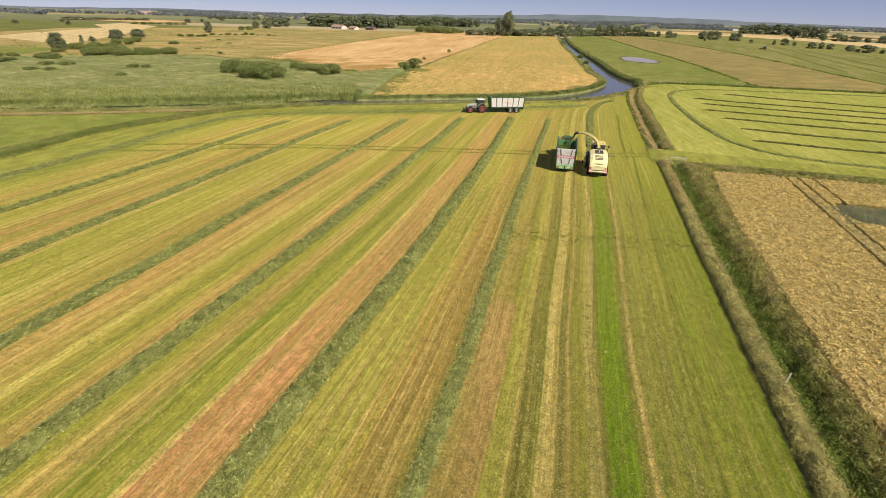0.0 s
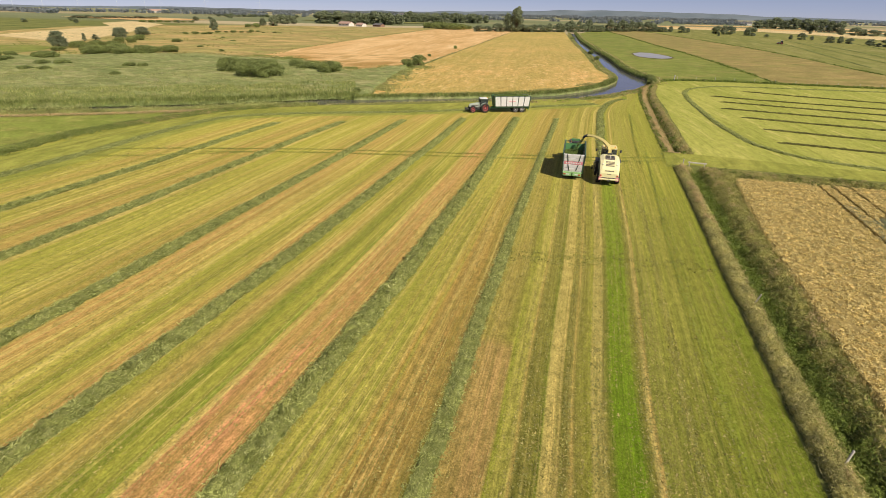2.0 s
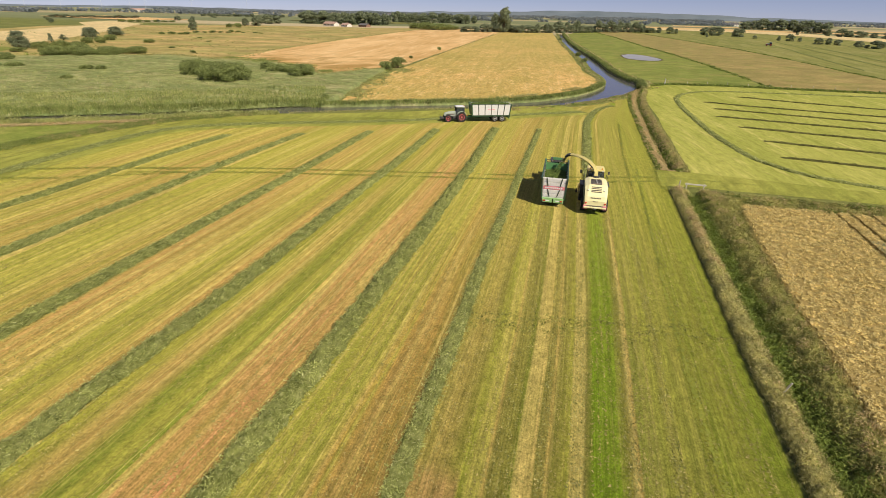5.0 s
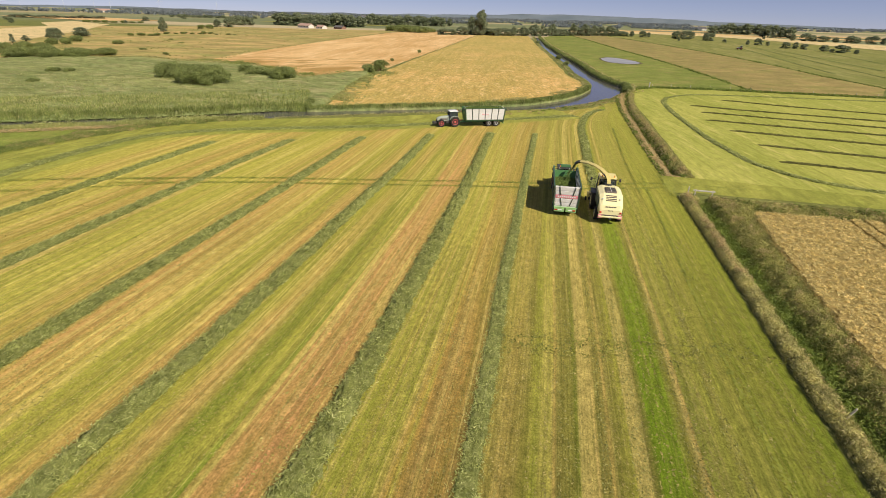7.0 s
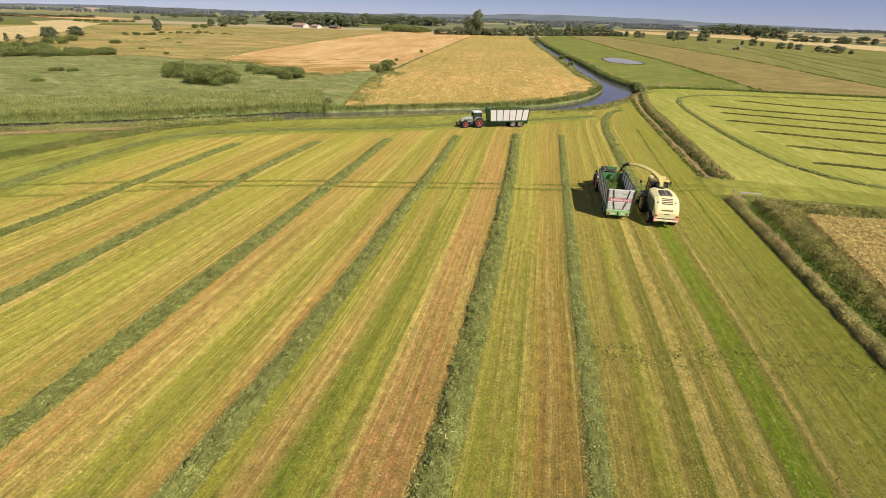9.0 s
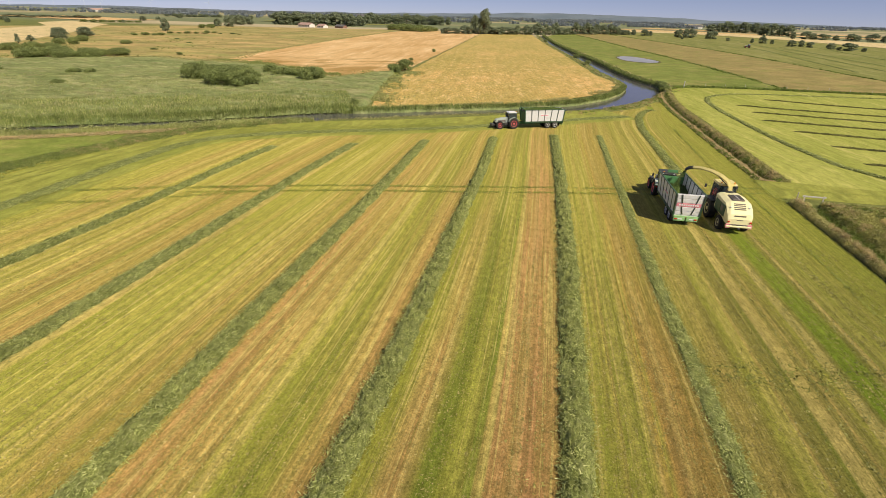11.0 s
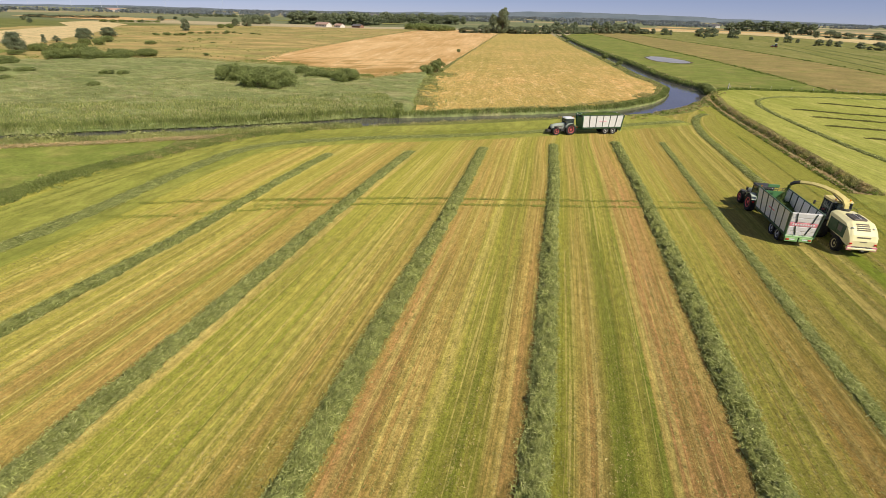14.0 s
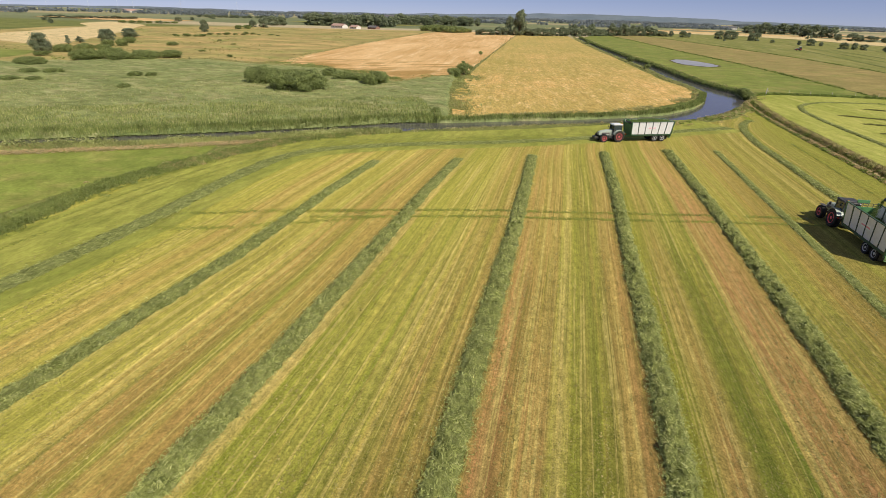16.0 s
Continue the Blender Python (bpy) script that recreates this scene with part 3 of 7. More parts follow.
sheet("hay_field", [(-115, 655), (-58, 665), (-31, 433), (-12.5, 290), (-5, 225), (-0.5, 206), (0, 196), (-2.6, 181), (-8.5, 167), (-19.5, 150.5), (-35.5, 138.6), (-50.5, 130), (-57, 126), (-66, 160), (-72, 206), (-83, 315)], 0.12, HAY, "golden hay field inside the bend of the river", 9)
sheet("stubble_field", [(-154, 217), (-163, 257), (-170, 300), (-184, 389), (-209, 600), (-210, 705), (-118, 680), (-115.5, 655), (-84, 315), (-74, 206), (-82, 190), (-88, 177), (-100, 186), (-117, 199), (-134, 208)], 0.09, STUBBLE, "cut field with orange-brown stubble", 9)
sheet("rough_grazing", [(-117, 200), (-134, 209), (-161, 209), (-186, 216), (-199, 202), (-216, 183), (-241, 154), (-300, 140), (-420, 240), (-520, 420), (-440, 600), (-300, 640), (-211, 700), (-210.5, 600), (-180, 389), (-166, 300), (-155, 257), (-120, 210)], 0.06, ROUGH, "rough brown grazing land with scattered bushes", 12)
sheet("small_meadow", [(-304, 202), (-286, 212), (-268, 206), (-255, 190), (-246, 167), (-280, 160)], 0.09, PASTURE, "small bright green meadow beside the grain stubble", 6)
sheet("grain_stubble", [(-296, 236), (-332, 289), (-366, 336), (-421, 412), (-480, 480), (-516, 532), (-640, 600), (-600, 520), (-509, 450), (-467, 375), (-440, 330), (-400, 262)], 0.15, WHEAT_FAR, "pale cut grain field", 12)
sheet("pasture", [(12.5, 204), (23, 203.2), (39, 205.8), (53, 208), (52, 224), (49.5, 255), (46, 297), (40, 353), (29.5, 423), (10, 595), (-15, 769), (-30, 740), (-39, 640), (-22.5, 470), (-9.5, 382), (-1, 316), (3, 279), (6, 248), (8.5, 228)], 0.033, PASTURE, "green grazed pasture beside the river", 9)
sheet("dry_pasture", [(54.5, 208), (91, 209), (105, 236), (101, 280), (100, 318), (97, 368), (91, 440), (70, 580), (34, 800), (-14, 769), (11, 595), (30.5, 423), (41, 353), (47, 297), (50.5, 255), (53, 224)], 0.045, DRY, "brownish grazed pasture", 9)
sheet("far_meadow", [(107, 236), (400, 300), (420, 520), (300, 540), (284, 609), (268, 706), (248, 839), (199, 950), (125, 985), (40, 930), (36, 800), (72, 580), (93, 440), (99, 368), (102, 318), (103, 280)], 0.06, MEADOW, "mown green meadow with long swaths", 12)


def meadow_material():
    """Fresh cut meadow: yellow-green, with pale and greener streaks along the swaths."""
    n = Nodes("mown_meadow", 0.95, specular=0.1)
    base = n.ramp(n.noise(n.along(100, 40, 14), 1.0, 4), [(0.34, (0.265, 0.295, 0.05)), (0.66, (0.40, 0.395, 0.09))])
    streak = n.noise(n.along(101, 17, 1.8), 1.0, 5, 0.72)
    base = n.mix(n.ramp(streak, [(0.54, (0, 0, 0)), (0.66, (0.75, 0.75, 0.75))]), base, (0.56, 0.50, 0.16))
    base = n.mix(n.ramp(streak, [(0.35, (0.75, 0.75, 0.75)), (0.45, (0, 0, 0))]), base, (0.19, 0.235, 0.032))
    g = n.noise(n.along(101, 2.2, 0.6), 1.0, 6, 0.82)
    base = n.mix(1.0, base, n.ramp(g, [(0.32, (0.58, 0.6, 0.56)), (0.68, (1.4, 1.38, 1.36))]), "MULTIPLY")
    n.bump(g, 0.6, 0.15)
    n.fuzz(0.25)
    return n.done(base)


MOWN_R = meadow_material()
sheet("cut_meadow", [(14.5, 93), (14.2, 115), (13.2, 150), (13, 180), (14, 191), (23, 199.5), (39, 202.8), (56, 203.4), (91, 205), (260, 246), (260, 88), (60, 88.2), (30, 88)], 0.03, MOWN_R, "freshly mown meadow with raked swaths", 6)
WHEAT_SOIL = land("wheat_floor", (0.56, 0.41, 0.16), (0.68, 0.50, 0.22), 0.1, 4.0)
sheet("wheat_field", [(17.5, -60), (17.1, 25), (16.9, 35), (16.8, 50), (16.9, 60), (17.3, 71), (17.9, 79), (30, 80.4), (60, 81.4), (130, 82), (130, -60)], 0.03, WHEAT_SOIL, "field of ripe golden wheat", 6)

sheet("crossing_grass", [(9.9, 85.2), (14, 86.2), (40, 86.6), (120, 87), (120, 91), (40, 91.5), (15, 93.2), (9.9, 93)], 0.032, HEADLAND, "grassy crossing between the two ditches", 4)
for k, (pts, nm) in enumerate((([(-40, 905), (62, 950), (125, 990), (199, 955), (250, 839), (270, 706), (286, 609), (302, 540), (420, 520), (460, 640), (366, 779), (323, 880), (302, 1019), (255, 1190), (154, 1240), (0, 1200)], "pale stubble strip beyond the pastures"), ([(60, 1150), (900, 800), (960, 860), (80, 1260)], "pale stubble field in the distance"), ([(-120, 1080), (30, 1010), (60, 1060), (-110, 1150)], "pale field behind the tree belt"), ([(150, 1420), (700, 1120), (760, 1200), (170, 1540)], "tan cut field in the distance"), ([(-900, 700), (-640, 640), (-640, 760), (-930, 860)], "tan cut field beyond the grazing"), ([(-560, 900), (-330, 880), (-320, 960), (-580, 990)], "dull green meadow behind the wood"))):
    sheet("far_field", pts, 0.2 + 0.08 * k, MEADOW if k == 5 else (WHEAT_FAR if k in (0, 2) else STUBBLE), nm, 25)

# ---- wheel tracks over the mown field ----
TRACK = foliage("wheel_track", (0.19, 0.22, 0.03), (0.26, 0.275, 0.042), (0.32, 0.31, 0.055), False)


def track(line, width, per_metre, label="greener wheel track of pressed grass across the stubble"):
    """A pressed track: flattened green tufts, thick in the middle, broken where the wheels ran light."""
    rg = np.random.default_rng(len(line) * 31 + int(width * 100))
    p, s = resample(line, 0.25)
    d = np.gradient(p, axis=0)
    d /= np.linalg.norm(d, axis=1, keepdims=True)
    nrm = np.stack([d[:, 1], -d[:, 0]], 1)
    i = rg.integers(0, len(p), int(s[-1] * per_metre))
    at = p[i] + nrm[i] * rg.normal(0, width / 2.6, (len(i), 1)) + d[i] * rg.uniform(-0.13, 0.13, (len(i), 1))
    ok = np.array([noise.noise((a * 0.25, b * 0.25, 2)) + 0.6 * noise.noise((a * 1.1, b * 1.1, 7)) for a, b in at]) > -0.55
    v, f = flecks(rg, np.c_[at, np.full(len(at), 0.035)][ok], 0.1, 0.12, 0.7)
    stuff("wheel_track", mesh_from("wheel_track", v, f, TRACK), label, "track")


CROSS = [(-57.2, 69), (-49.4, 71.8), (-40.4, 75), (-32.2, 77), (-17.2, 81.2), (-6, 84), (2.2, 86), (10, 89.5), (22, 90)]
track(CROSS, 0.55, 42)
track([(x, y - 2.0) for x, y in CROSS[:-1]], 0.55, 42)
track([(-72, 62.5), (-66, 65.5), (-60, 68), (-52, 70.5)], 0.8, 44)
track([(-71, 59.5), (-65, 61), (-58, 65), (-50, 69.6)], 0.7, 40)
track([(7.2, 92), (7.3, 81), (7.7, 50), (8.3, 38), (8.8, 30)], 0.25, 22, "narrow wheel track along the field")
track([(5.4, 126), (5.6, 100), (6.2, 84)], 0.3, 22, "narrow wheel track along the field")
track([(10.4, 84), (10.2, 88), (9.9, 94)], 1.3, 70, "trodden grass where machines turn onto the crossing")
for k in range(3):
    track([(-83 + 2.2 * k, 50), (-82.5 + 2.2 * k, 70), (-79 + 2.0 * k, 88), (-70 + 1.2 * k, 99 - 0.8 * k), (-48, 110.5 - 1.3 * k), (-20, 125.5 - 1.4 * k)], 0.4, 26, "wheel track round the headland")

# ---- crops and grasses ----
rng = np.random.default_rng(7)
SWATH = land("raked_grass", (0.165, 0.19, 0.048), (0.29, 0.31, 0.093), 0.8, 7.0, (0.40, 0.405, 0.15), bump=1.0, fuzz=0)
# coarse patches put the dark shade between clumps into the blade colour
SWATH_BLADE = foliage("raked_blade", (0.225, 0.255, 0.066), (0.41, 0.435, 0.14), (0.60, 0.60, 0.265), patch=(1.5, 0.55, 1.42))
# darker copy of the raked grass, with the rows' own shade in its colour
SHADED_SWATH = land("shaded_swath", (0.085, 0.085, 0.025), (0.15, 0.145, 0.045), 0.8, 5.0, bump=1.0, fuzz=0)
SHADED_BLADE = foliage("shaded_blade", (0.09, 0.10, 0.025), (0.20, 0.19, 0.06), (0.32, 0.28, 0.11))


def windrow(line, width, height, label, per_metre=70, near=None, start=None, blade=(0.34, 0.12), dark=False):
    """A heaped ridge of raked grass with loose blades over it."""
    if start is not None:
        line = [(float(at_y(line, start)), start)] + [p for p in line if p[1] > start]
    if near:
        line = [(line[0][0], -45.0)] + list(line)
    step = (0.22 if near else 0.4) if per_metre else 3.0
    p, s = resample(line, step)
    d = np.gradient(p, axis=0)
    d /= np.linalg.norm(d, axis=1, keepdims=True)
    nrm = np.stack([d[:, 1], -d[:, 0]], 1)
    prof = np.array([-1.0, -0.86, -0.7, -0.5, -0.3, -0.1, 0.1, 0.3, 0.5, 0.7, 0.86, 1.0])
    v = []
    for k, o in enumerate(prof):
        w = np.array([noise.noise((x * 0.5, y * 0.5, k * 3.1)) for x, y in p])
        w2 = np.array([noise.noise((x * 1.7, y * 1.7, k * 1.7 + 9)) for x, y in p])
        w3 = np.array([noise.noise((x * 3.2 + 0.8 * k, y * 2.4, k * 0.9 + 4)) for x, y in p]) if near else 0 * w
        w4 = np.array([noise.noise((x * 2.2 + 0.5 * k, y * 2.2, k * 0.6 + 14)) for x, y in p]) if near else 0 * w
        side = o * width / 2 * (1 + 0.28 * w + 0.32 * w2)
        ends = np.minimum(1, np.minimum(s, s[-1] - s) / 1.5)
        z = height * (1 - o * o) ** 0.7 * (0.8 + 0.35 * w + 0.55 * w2 + 0.75 * w3 + 0.7 * w4) * ends + (0.0 if abs(o) < 0.95 else -0.03)
        v.append(np.c_[p + nrm * side[:, None], np.maximum(z, -0.02) + 0.015])
    v = np.stack(v, 1)
    me = mesh_from("windrow", v.reshape(-1, 3), grid_faces(len(p), len(prof))[:, ::-1], SHADED_SWATH if dark else SWATH, smooth=True)
    ob = tagged(new("windrow", me), label, "windrow", "raked windrows")
    if per_metre:
        n = int(len(p) * step * per_metre)
        i = rng.integers(0, len(p) - 1, n)
        if near:
            keep = ((p[i, 1] < near) & (p[i, 1] > 4)) | (rng.random(n) < 0.4)
            i, n = i[keep], int(keep.sum())
        k = rng.integers(0, len(prof) - 1, n)
        a, b = rng.random((2, n, 1))
        at = (v[i, k] * (1 - a) + v[i, k + 1] * a) * (1 - b) + (v[i + 1, k] * (1 - a) + v[i + 1, k + 1] * a) * b
        at[:, :2] += rng.normal(0, 0.15, (n, 2))
        at[:, 2] = np.maximum(at[:, 2], 0.02) + rng.uniform(0.0, 0.035, n)
        bv, bf = flecks(rng, at, blade[0] * 0.5, 0.3, blade[1] / blade[0])
        stuff("loose_grass", mesh_from("loose_grass", bv, bf, SHADED_BLADE if dark else SWATH_BLADE), "loose wilted grass blades", "", ob)
    return ob


windrow(WINDROWS[0], 2.3, 0.13, "flat grey-green raked windrow curving round the headland", 300, blade=(0.22, 0.05))
for k in range(1, 7):
    windrow(WINDROWS[k], (1.45, 1.5, 1.55, 1.45, 1.55, 1.05)[k - 1], {4: 0.42, 5: 0.44, 6: 0.12}.get(k, 0.32), "long grey-green windrow of raked grass on stubble", 260 if k == 6 else 520, 66, blade=(0.2, 0.045))
windrow(WINDROWS[7], 1.15, 0.22, "unharvested grey-green windrow ahead of the harvester", 200, start=81.5)
# rows in the meadow beyond the ditch
windrow([(190, 212), (120, 201.5), (86, 197), (60, 193.2), (44, 191), (32.3, 188), (26.7, 183), (22.9, 176.8), (20.9, 168), (20.6, 155), (21.2, 140), (22.4, 121), (25, 105), (29.5, 97.6), (36.4, 94.2), (46, 93.0), (100, 91.5)], 1.3, 0.24, "curved grey-green windrow round the neighbouring meadow", 60)
for a, b, c in (((37.9, 178.9), (53, 173.6), (72.8, 169.5)), ((27, 165), (36.2, 162), (67.3, 157.5)), ((27.5, 154.4), (45.3, 151), (62.5, 148)), ((26.3, 143.3), (34.5, 141.8), (58.1, 138.4)), ((28.6, 132.1), (38.2, 130.2), (53.1, 127.9)), ((30.1, 119.8), (35.9, 118.4), (47.5, 116.4)), ((29.6, 107.6), (34.2, 107), (42.4, 105.6))):
    windrow([a, b, c, (c[0] + 120, c[1] - 9)], 1.0, 0.26, "straight dark windrow on pale mown meadow", 30, dark=True)
for a, b in (((163, 650), (128, 282)), ((168, 560), (146, 322)), ((215, 640), (176, 386)), ((151, 400), (149, 328)), ((126, 430), (112, 290)), ((140, 560), (120, 360))):
    windrow([a, b], 1.6, 0.3, "distant straight swath on a green meadow", 0)

# bits of straw and stubble over the mown field
STRAW = foliage("straw_bits", (0.18, 0.15, 0.045), (0.37, 0.30, 0.105), (0.46, 0.38, 0.16), False)
STUB = foliage("green_stubble", (0.10, 0.11, 0.02), (0.26, 0.26, 0.05), (0.38, 0.35, 0.08), False)


def scatter(n, x0, x1, y0, y1, bias=1.0):
    return np.c_[rng.uniform(x0, x1, n), y0 + (y1 - y0) * rng.random(n) ** bias, np.zeros(n)]


r = scatter(120000, -70, 12, 12, 62, 1.3)
r = r[(r[:, 0] < at_y(DITCH_LEFT, r[:, 1]) - 0.2)]
keep = np.array([noise.noise((x * 1.1, y * 0.03, 3.3)) for x, y, _ in r]) > -0.12
r = r[keep]
r[:, 2] = 0.02
v, f = blades(rng, r, 0.035, 0.05, 3.6)
stuff("straw_litter", mesh_from("straw_litter", v, f, STRAW), "scattered pale straw bits on stubble", "straw")
r = scatter(120000, -70, 12, 12, 62, 1.3)
r = r[(r[:, 0] < at_y(DITCH_LEFT, r[:, 1]) - 0.2)]
r = r[np.array([noise.noise((x * 0.8, y * 0.03, 8.3)) for x, y, _ in r]) > -0.05]
v, f = blades(rng, r, 0.08, 0.045, 0.9)
stuff("grass_stubble", mesh_from("grass_stubble", v, f, STUB), "short green grass stubble", "stubble")

# clumps left in rows by the rake, and the worn line across the lanes
CLOD = foliage("clumped_stubble", (0.20, 0.18, 0.045), (0.32, 0.28, 0.075), (0.50, 0.40, 0.15), False)
n = 130000
y = 12 + 58 * rng.random(n) ** 1.2
lane = rng.integers(0, 240, n)
x = -74 + 0.36 * lane + rng.normal(0, 0.05, n) - 0.035 * (y - 30)
r = np.c_[x, y, np.full(n, 0.03)]
r = r[(x < at_y(DITCH_LEFT, y) - 0.3) & (np.array([noise.noise((a * 0.9, b * 0.05, 5.1)) + 0.7 * noise.noise((a * 2.5, b * 1.6, 1.1)) for a, b in zip(x, y)]) > 0.15)]
v, f = flecks(rng, r, 0.07, 0.35, 0.6)
stuff("stubble_clumps", mesh_from("stubble_clumps", v, f, CLOD), "small dark clumps left in rows on stubble", "stubble")
# crumbled clods along single swaths
MIXED = foliage("mixed_clods", (0.12, 0.125, 0.03), (0.29, 0.28, 0.075), (0.46, 0.40, 0.16), False)
rows = []
for lo, hi, per in ((0.43, 0.55, 60), (0.66, 0.71, 60), (0.82, 0.91, 95), (1.115, 1.215, 95), (1.36, 1.43, 70), (1.56, 1.66, 35)):
    m = int(26 * per)
    y = 12 + 64 * rng.random(m) ** 1.25
    q = rng.uniform(lo, hi, m)
    a, b, c = at_y(WINDROWS[6], y), at_y(WINDROWS[7], y), at_y(DITCH_LEFT, y)
    rows.append(np.c_[np.where(q < 1, a + (b - a) * q, b + (c - b) * (q - 1)), y, np.full(m, 0.03)])
v, f = flecks(rng, np.concatenate(rows), 0.065, 0.4, 0.6)
stuff("swath_clods", mesh_from("swath_clods", v, f, MIXED), "crumbled dark and pale clods along the swaths", "stubble")
n = 2100
x = rng.uniform(-6.5, 12, n)
r = np.c_[x, np.interp(x, [-6.5, 3, 9, 12], [47.4, 49.0, 50.4, 50.9]) + rng.normal(0, 0.55, n) + 0.5 * np.sign(rng.normal(0, 1, n)), np.full(n, 0.03)]
r = r[np.array([noise.noise((a * 0.9, b * 1.8, 2.1)) for a, b, _ in r]) > -0.05]
v, f = flecks(rng, r, 0.11, 0.35, 0.5)
stuff("worn_line", mesh_from("worn_line", v, f, STUB), "broken darker line of torn grass across the lanes", "stubble")

# ---- ditch along the field ----
DITCH_DRY = foliage("dry_grass", (0.31, 0.305, 0.095), (0.50, 0.455, 0.17), (0.68, 0.57, 0.28), patch=(0.8, 0.55, 1.45))
DITCH_GREEN = foliage("ditch_herbs", (0.115, 0.16, 0.03), (0.20, 0.255, 0.048), (0.29, 0.32, 0.08), patch=(0.8, 0.5, 1.6))
REEDS = foliage("reed_blades", (0.245, 0.275, 0.08), (0.385, 0.40, 0.135), (0.54, 0.50, 0.235), patch=(0.22, 0.62, 1.36))
REED_FRONT = foliage("reed_front", (0.13, 0.175, 0.045), (0.255, 0.30, 0.085), (0.42, 0.42, 0.17), patch=(0.5, 0.55, 1.45))
BANK = foliage("bank_blades", (0.30, 0.30, 0.10), (0.46, 0.42, 0.17), (0.60, 0.51, 0.27))
FAR_BANK = foliage("far_bank_mix", (0.25, 0.265, 0.07), (0.42, 0.395, 0.125), (0.60, 0.50, 0.22), patch=(0.8, 0.5, 1.5))
DRY_BANK = foliage("dry_bank", (0.50, 0.39, 0.18), (0.68, 0.53, 0.27), (0.78, 0.64, 0.36))
STRAW_BANK = foliage("straw_bank", (0.44, 0.33, 0.155), (0.59, 0.45, 0.22), (0.72, 0.56, 0.31))
DOCK = foliage("brown_seedheads", (0.36, 0.29, 0.12), (0.52, 0.41, 0.185), (0.66, 0.52, 0.27))


def tufts(roots, height, width, lean, per, spread):
    """Several blades round each root, standing on the ground there."""
    q = np.repeat(roots, per, 0)
    q[:, :2] += rng.normal(0, spread, (len(q), 2))
    q[:, 2] = ground_height(q[:, 0], q[:, 1]) - 0.02
    return blades(rng, q, height, width, lean)


def ditch_plants(name, lo, hi, y0, y1, n, height, width, lean, material, label, patch=None, per=5, spread=0.12):
    y = rng.uniform(y0, y1, n)
    x = at_y(DITCH_LEFT, y) + rng.uniform(lo, hi, n)
    r = np.c_[x, y, np.zeros(n)]
    if patch is not None:
        r = r[np.array([noise.noise((a * 0.45, b * 0.22, patch)) for a, b, _ in r]) > -0.05]
    v, f = tufts(r, height, width, lean, per, spread)
    stuff(name, mesh_from(name, v, f, material), label, "grass")


def ditch_clumps(name, lo, hi, y0, y1, n, radius, height, material, label, patch=None, per=30, size=0.11, slim=0.5):
    y = rng.uniform(y0, y1, n)
    x = at_y(DITCH_LEFT, y) + rng.uniform(lo, hi, n)
    if patch is not None:
        ok = np.array([noise.noise((a * 0.5, b * 0.25, patch)) for a, b in zip(x, y)]) > -0.02
        x, y, n = x[ok], y[ok], int(ok.sum())
    s = rng.uniform(0.6, 1.3, n)
    v, f = leafy(rng, np.c_[x, y, ground_height(x, y) - 0.05], np.stack([s * radius, s * radius, s * height], 1), per, size, 0.32 if slim > 0.4 else 0.7, slim)
    stuff(name, mesh_from(name, v, f, material), label, "plants")


ditch_clumps("bank_clumps", 0.35, 0.95, 10, 42, 700, 0.3, 0.62, DITCH_DRY, "tall rank grass at the edge of the field", None, 110, 0.075, 0.22)
ditch_clumps("bank_clumps", 0.35, 0.95, 42, 83.5, 900, 0.3, 0.6, DITCH_DRY, "tall rank grass at the edge of the field", None, 60, 0.1, 0.25)
ditch_clumps("bank_clumps", 0.8, 2.1, 10, 42, 1000, 0.4, 0.6, DITCH_DRY, "soft tussocks of pale grass on the bank", None, 110, 0.075, 0.2)
ditch_clumps("bank_clumps", 0.8, 2.1, 42, 83.5, 1300, 0.4, 0.55, DITCH_DRY, "soft tussocks of pale grass on the bank", None, 50, 0.11, 0.25)
ditch_plants("bank_grass", 0.4, 2.0, 6, 83.5, 5000, 0.55, 0.03, 0.8, DITCH_DRY, "pale bank grass gone to seed")
ditch_clumps("ditch_herbs", 1.9, 3.6, 10, 42, 760, 0.45, 0.75, DITCH_GREEN, "leafy dark green nettles filling the ditch", None, 90, 0.065, 0.4)
ditch_clumps("ditch_herbs", 1.9, 3.5, 42, 82.5, 900, 0.45, 0.75, DITCH_GREEN, "leafy dark green nettles filling the ditch", None, 50, 0.09, 0.4)
ditch_clumps("ditch_herbs", 0.9, 5.2, 10, 82.5, 700, 0.4, 0.5, DITCH_GREEN, "dark green herbs scattered over the ditch banks", 9.0, 50, 0.075, 0.4)
y = rng.uniform(10, 83.5, 4200)
x = at_y(DITCH_LEFT, y) + 3.4 + (at_y(WHEAT_LEFT, y) - at_y(DITCH_LEFT, y) - 3.3) * rng.random(4200)
s = rng.uniform(0.6, 1.3, (4200, 1))
v, f = leafy(rng, np.c_[x, y, ground_height(x, y) - 0.05], s * (0.4, 0.4, 0.5), 40, 0.1, 0.7, 0.25)
stuff("far_bank_grass", mesh_from("far_bank_grass", v, f, FAR_BANK), "mixed dry grass on the far ditch bank", "plants")
for y0, mat, lo, hi, text in ((-45, DITCH_DRY, 0.3, 2.2, "pale bank grass along the ditch"), (-45, DITCH_GREEN, 1.7, 3.6, "dark green herbs along the ditch"), (-45, DITCH_DRY, 3.4, 5.0, "dry grass along the far ditch bank")):
    ditch_clumps("bank_clumps", lo, hi, y0, 10, 500, 0.5, 0.5, mat, text, None, 16, 0.16)
ditch_clumps("brown_docks", 0.6, 1.7, 62, 84.0, 420, 0.34, 0.8, STRAW_BANK, "reddish brown seedheads beside the crossing", 2.0, 90, 0.08, 0.28)
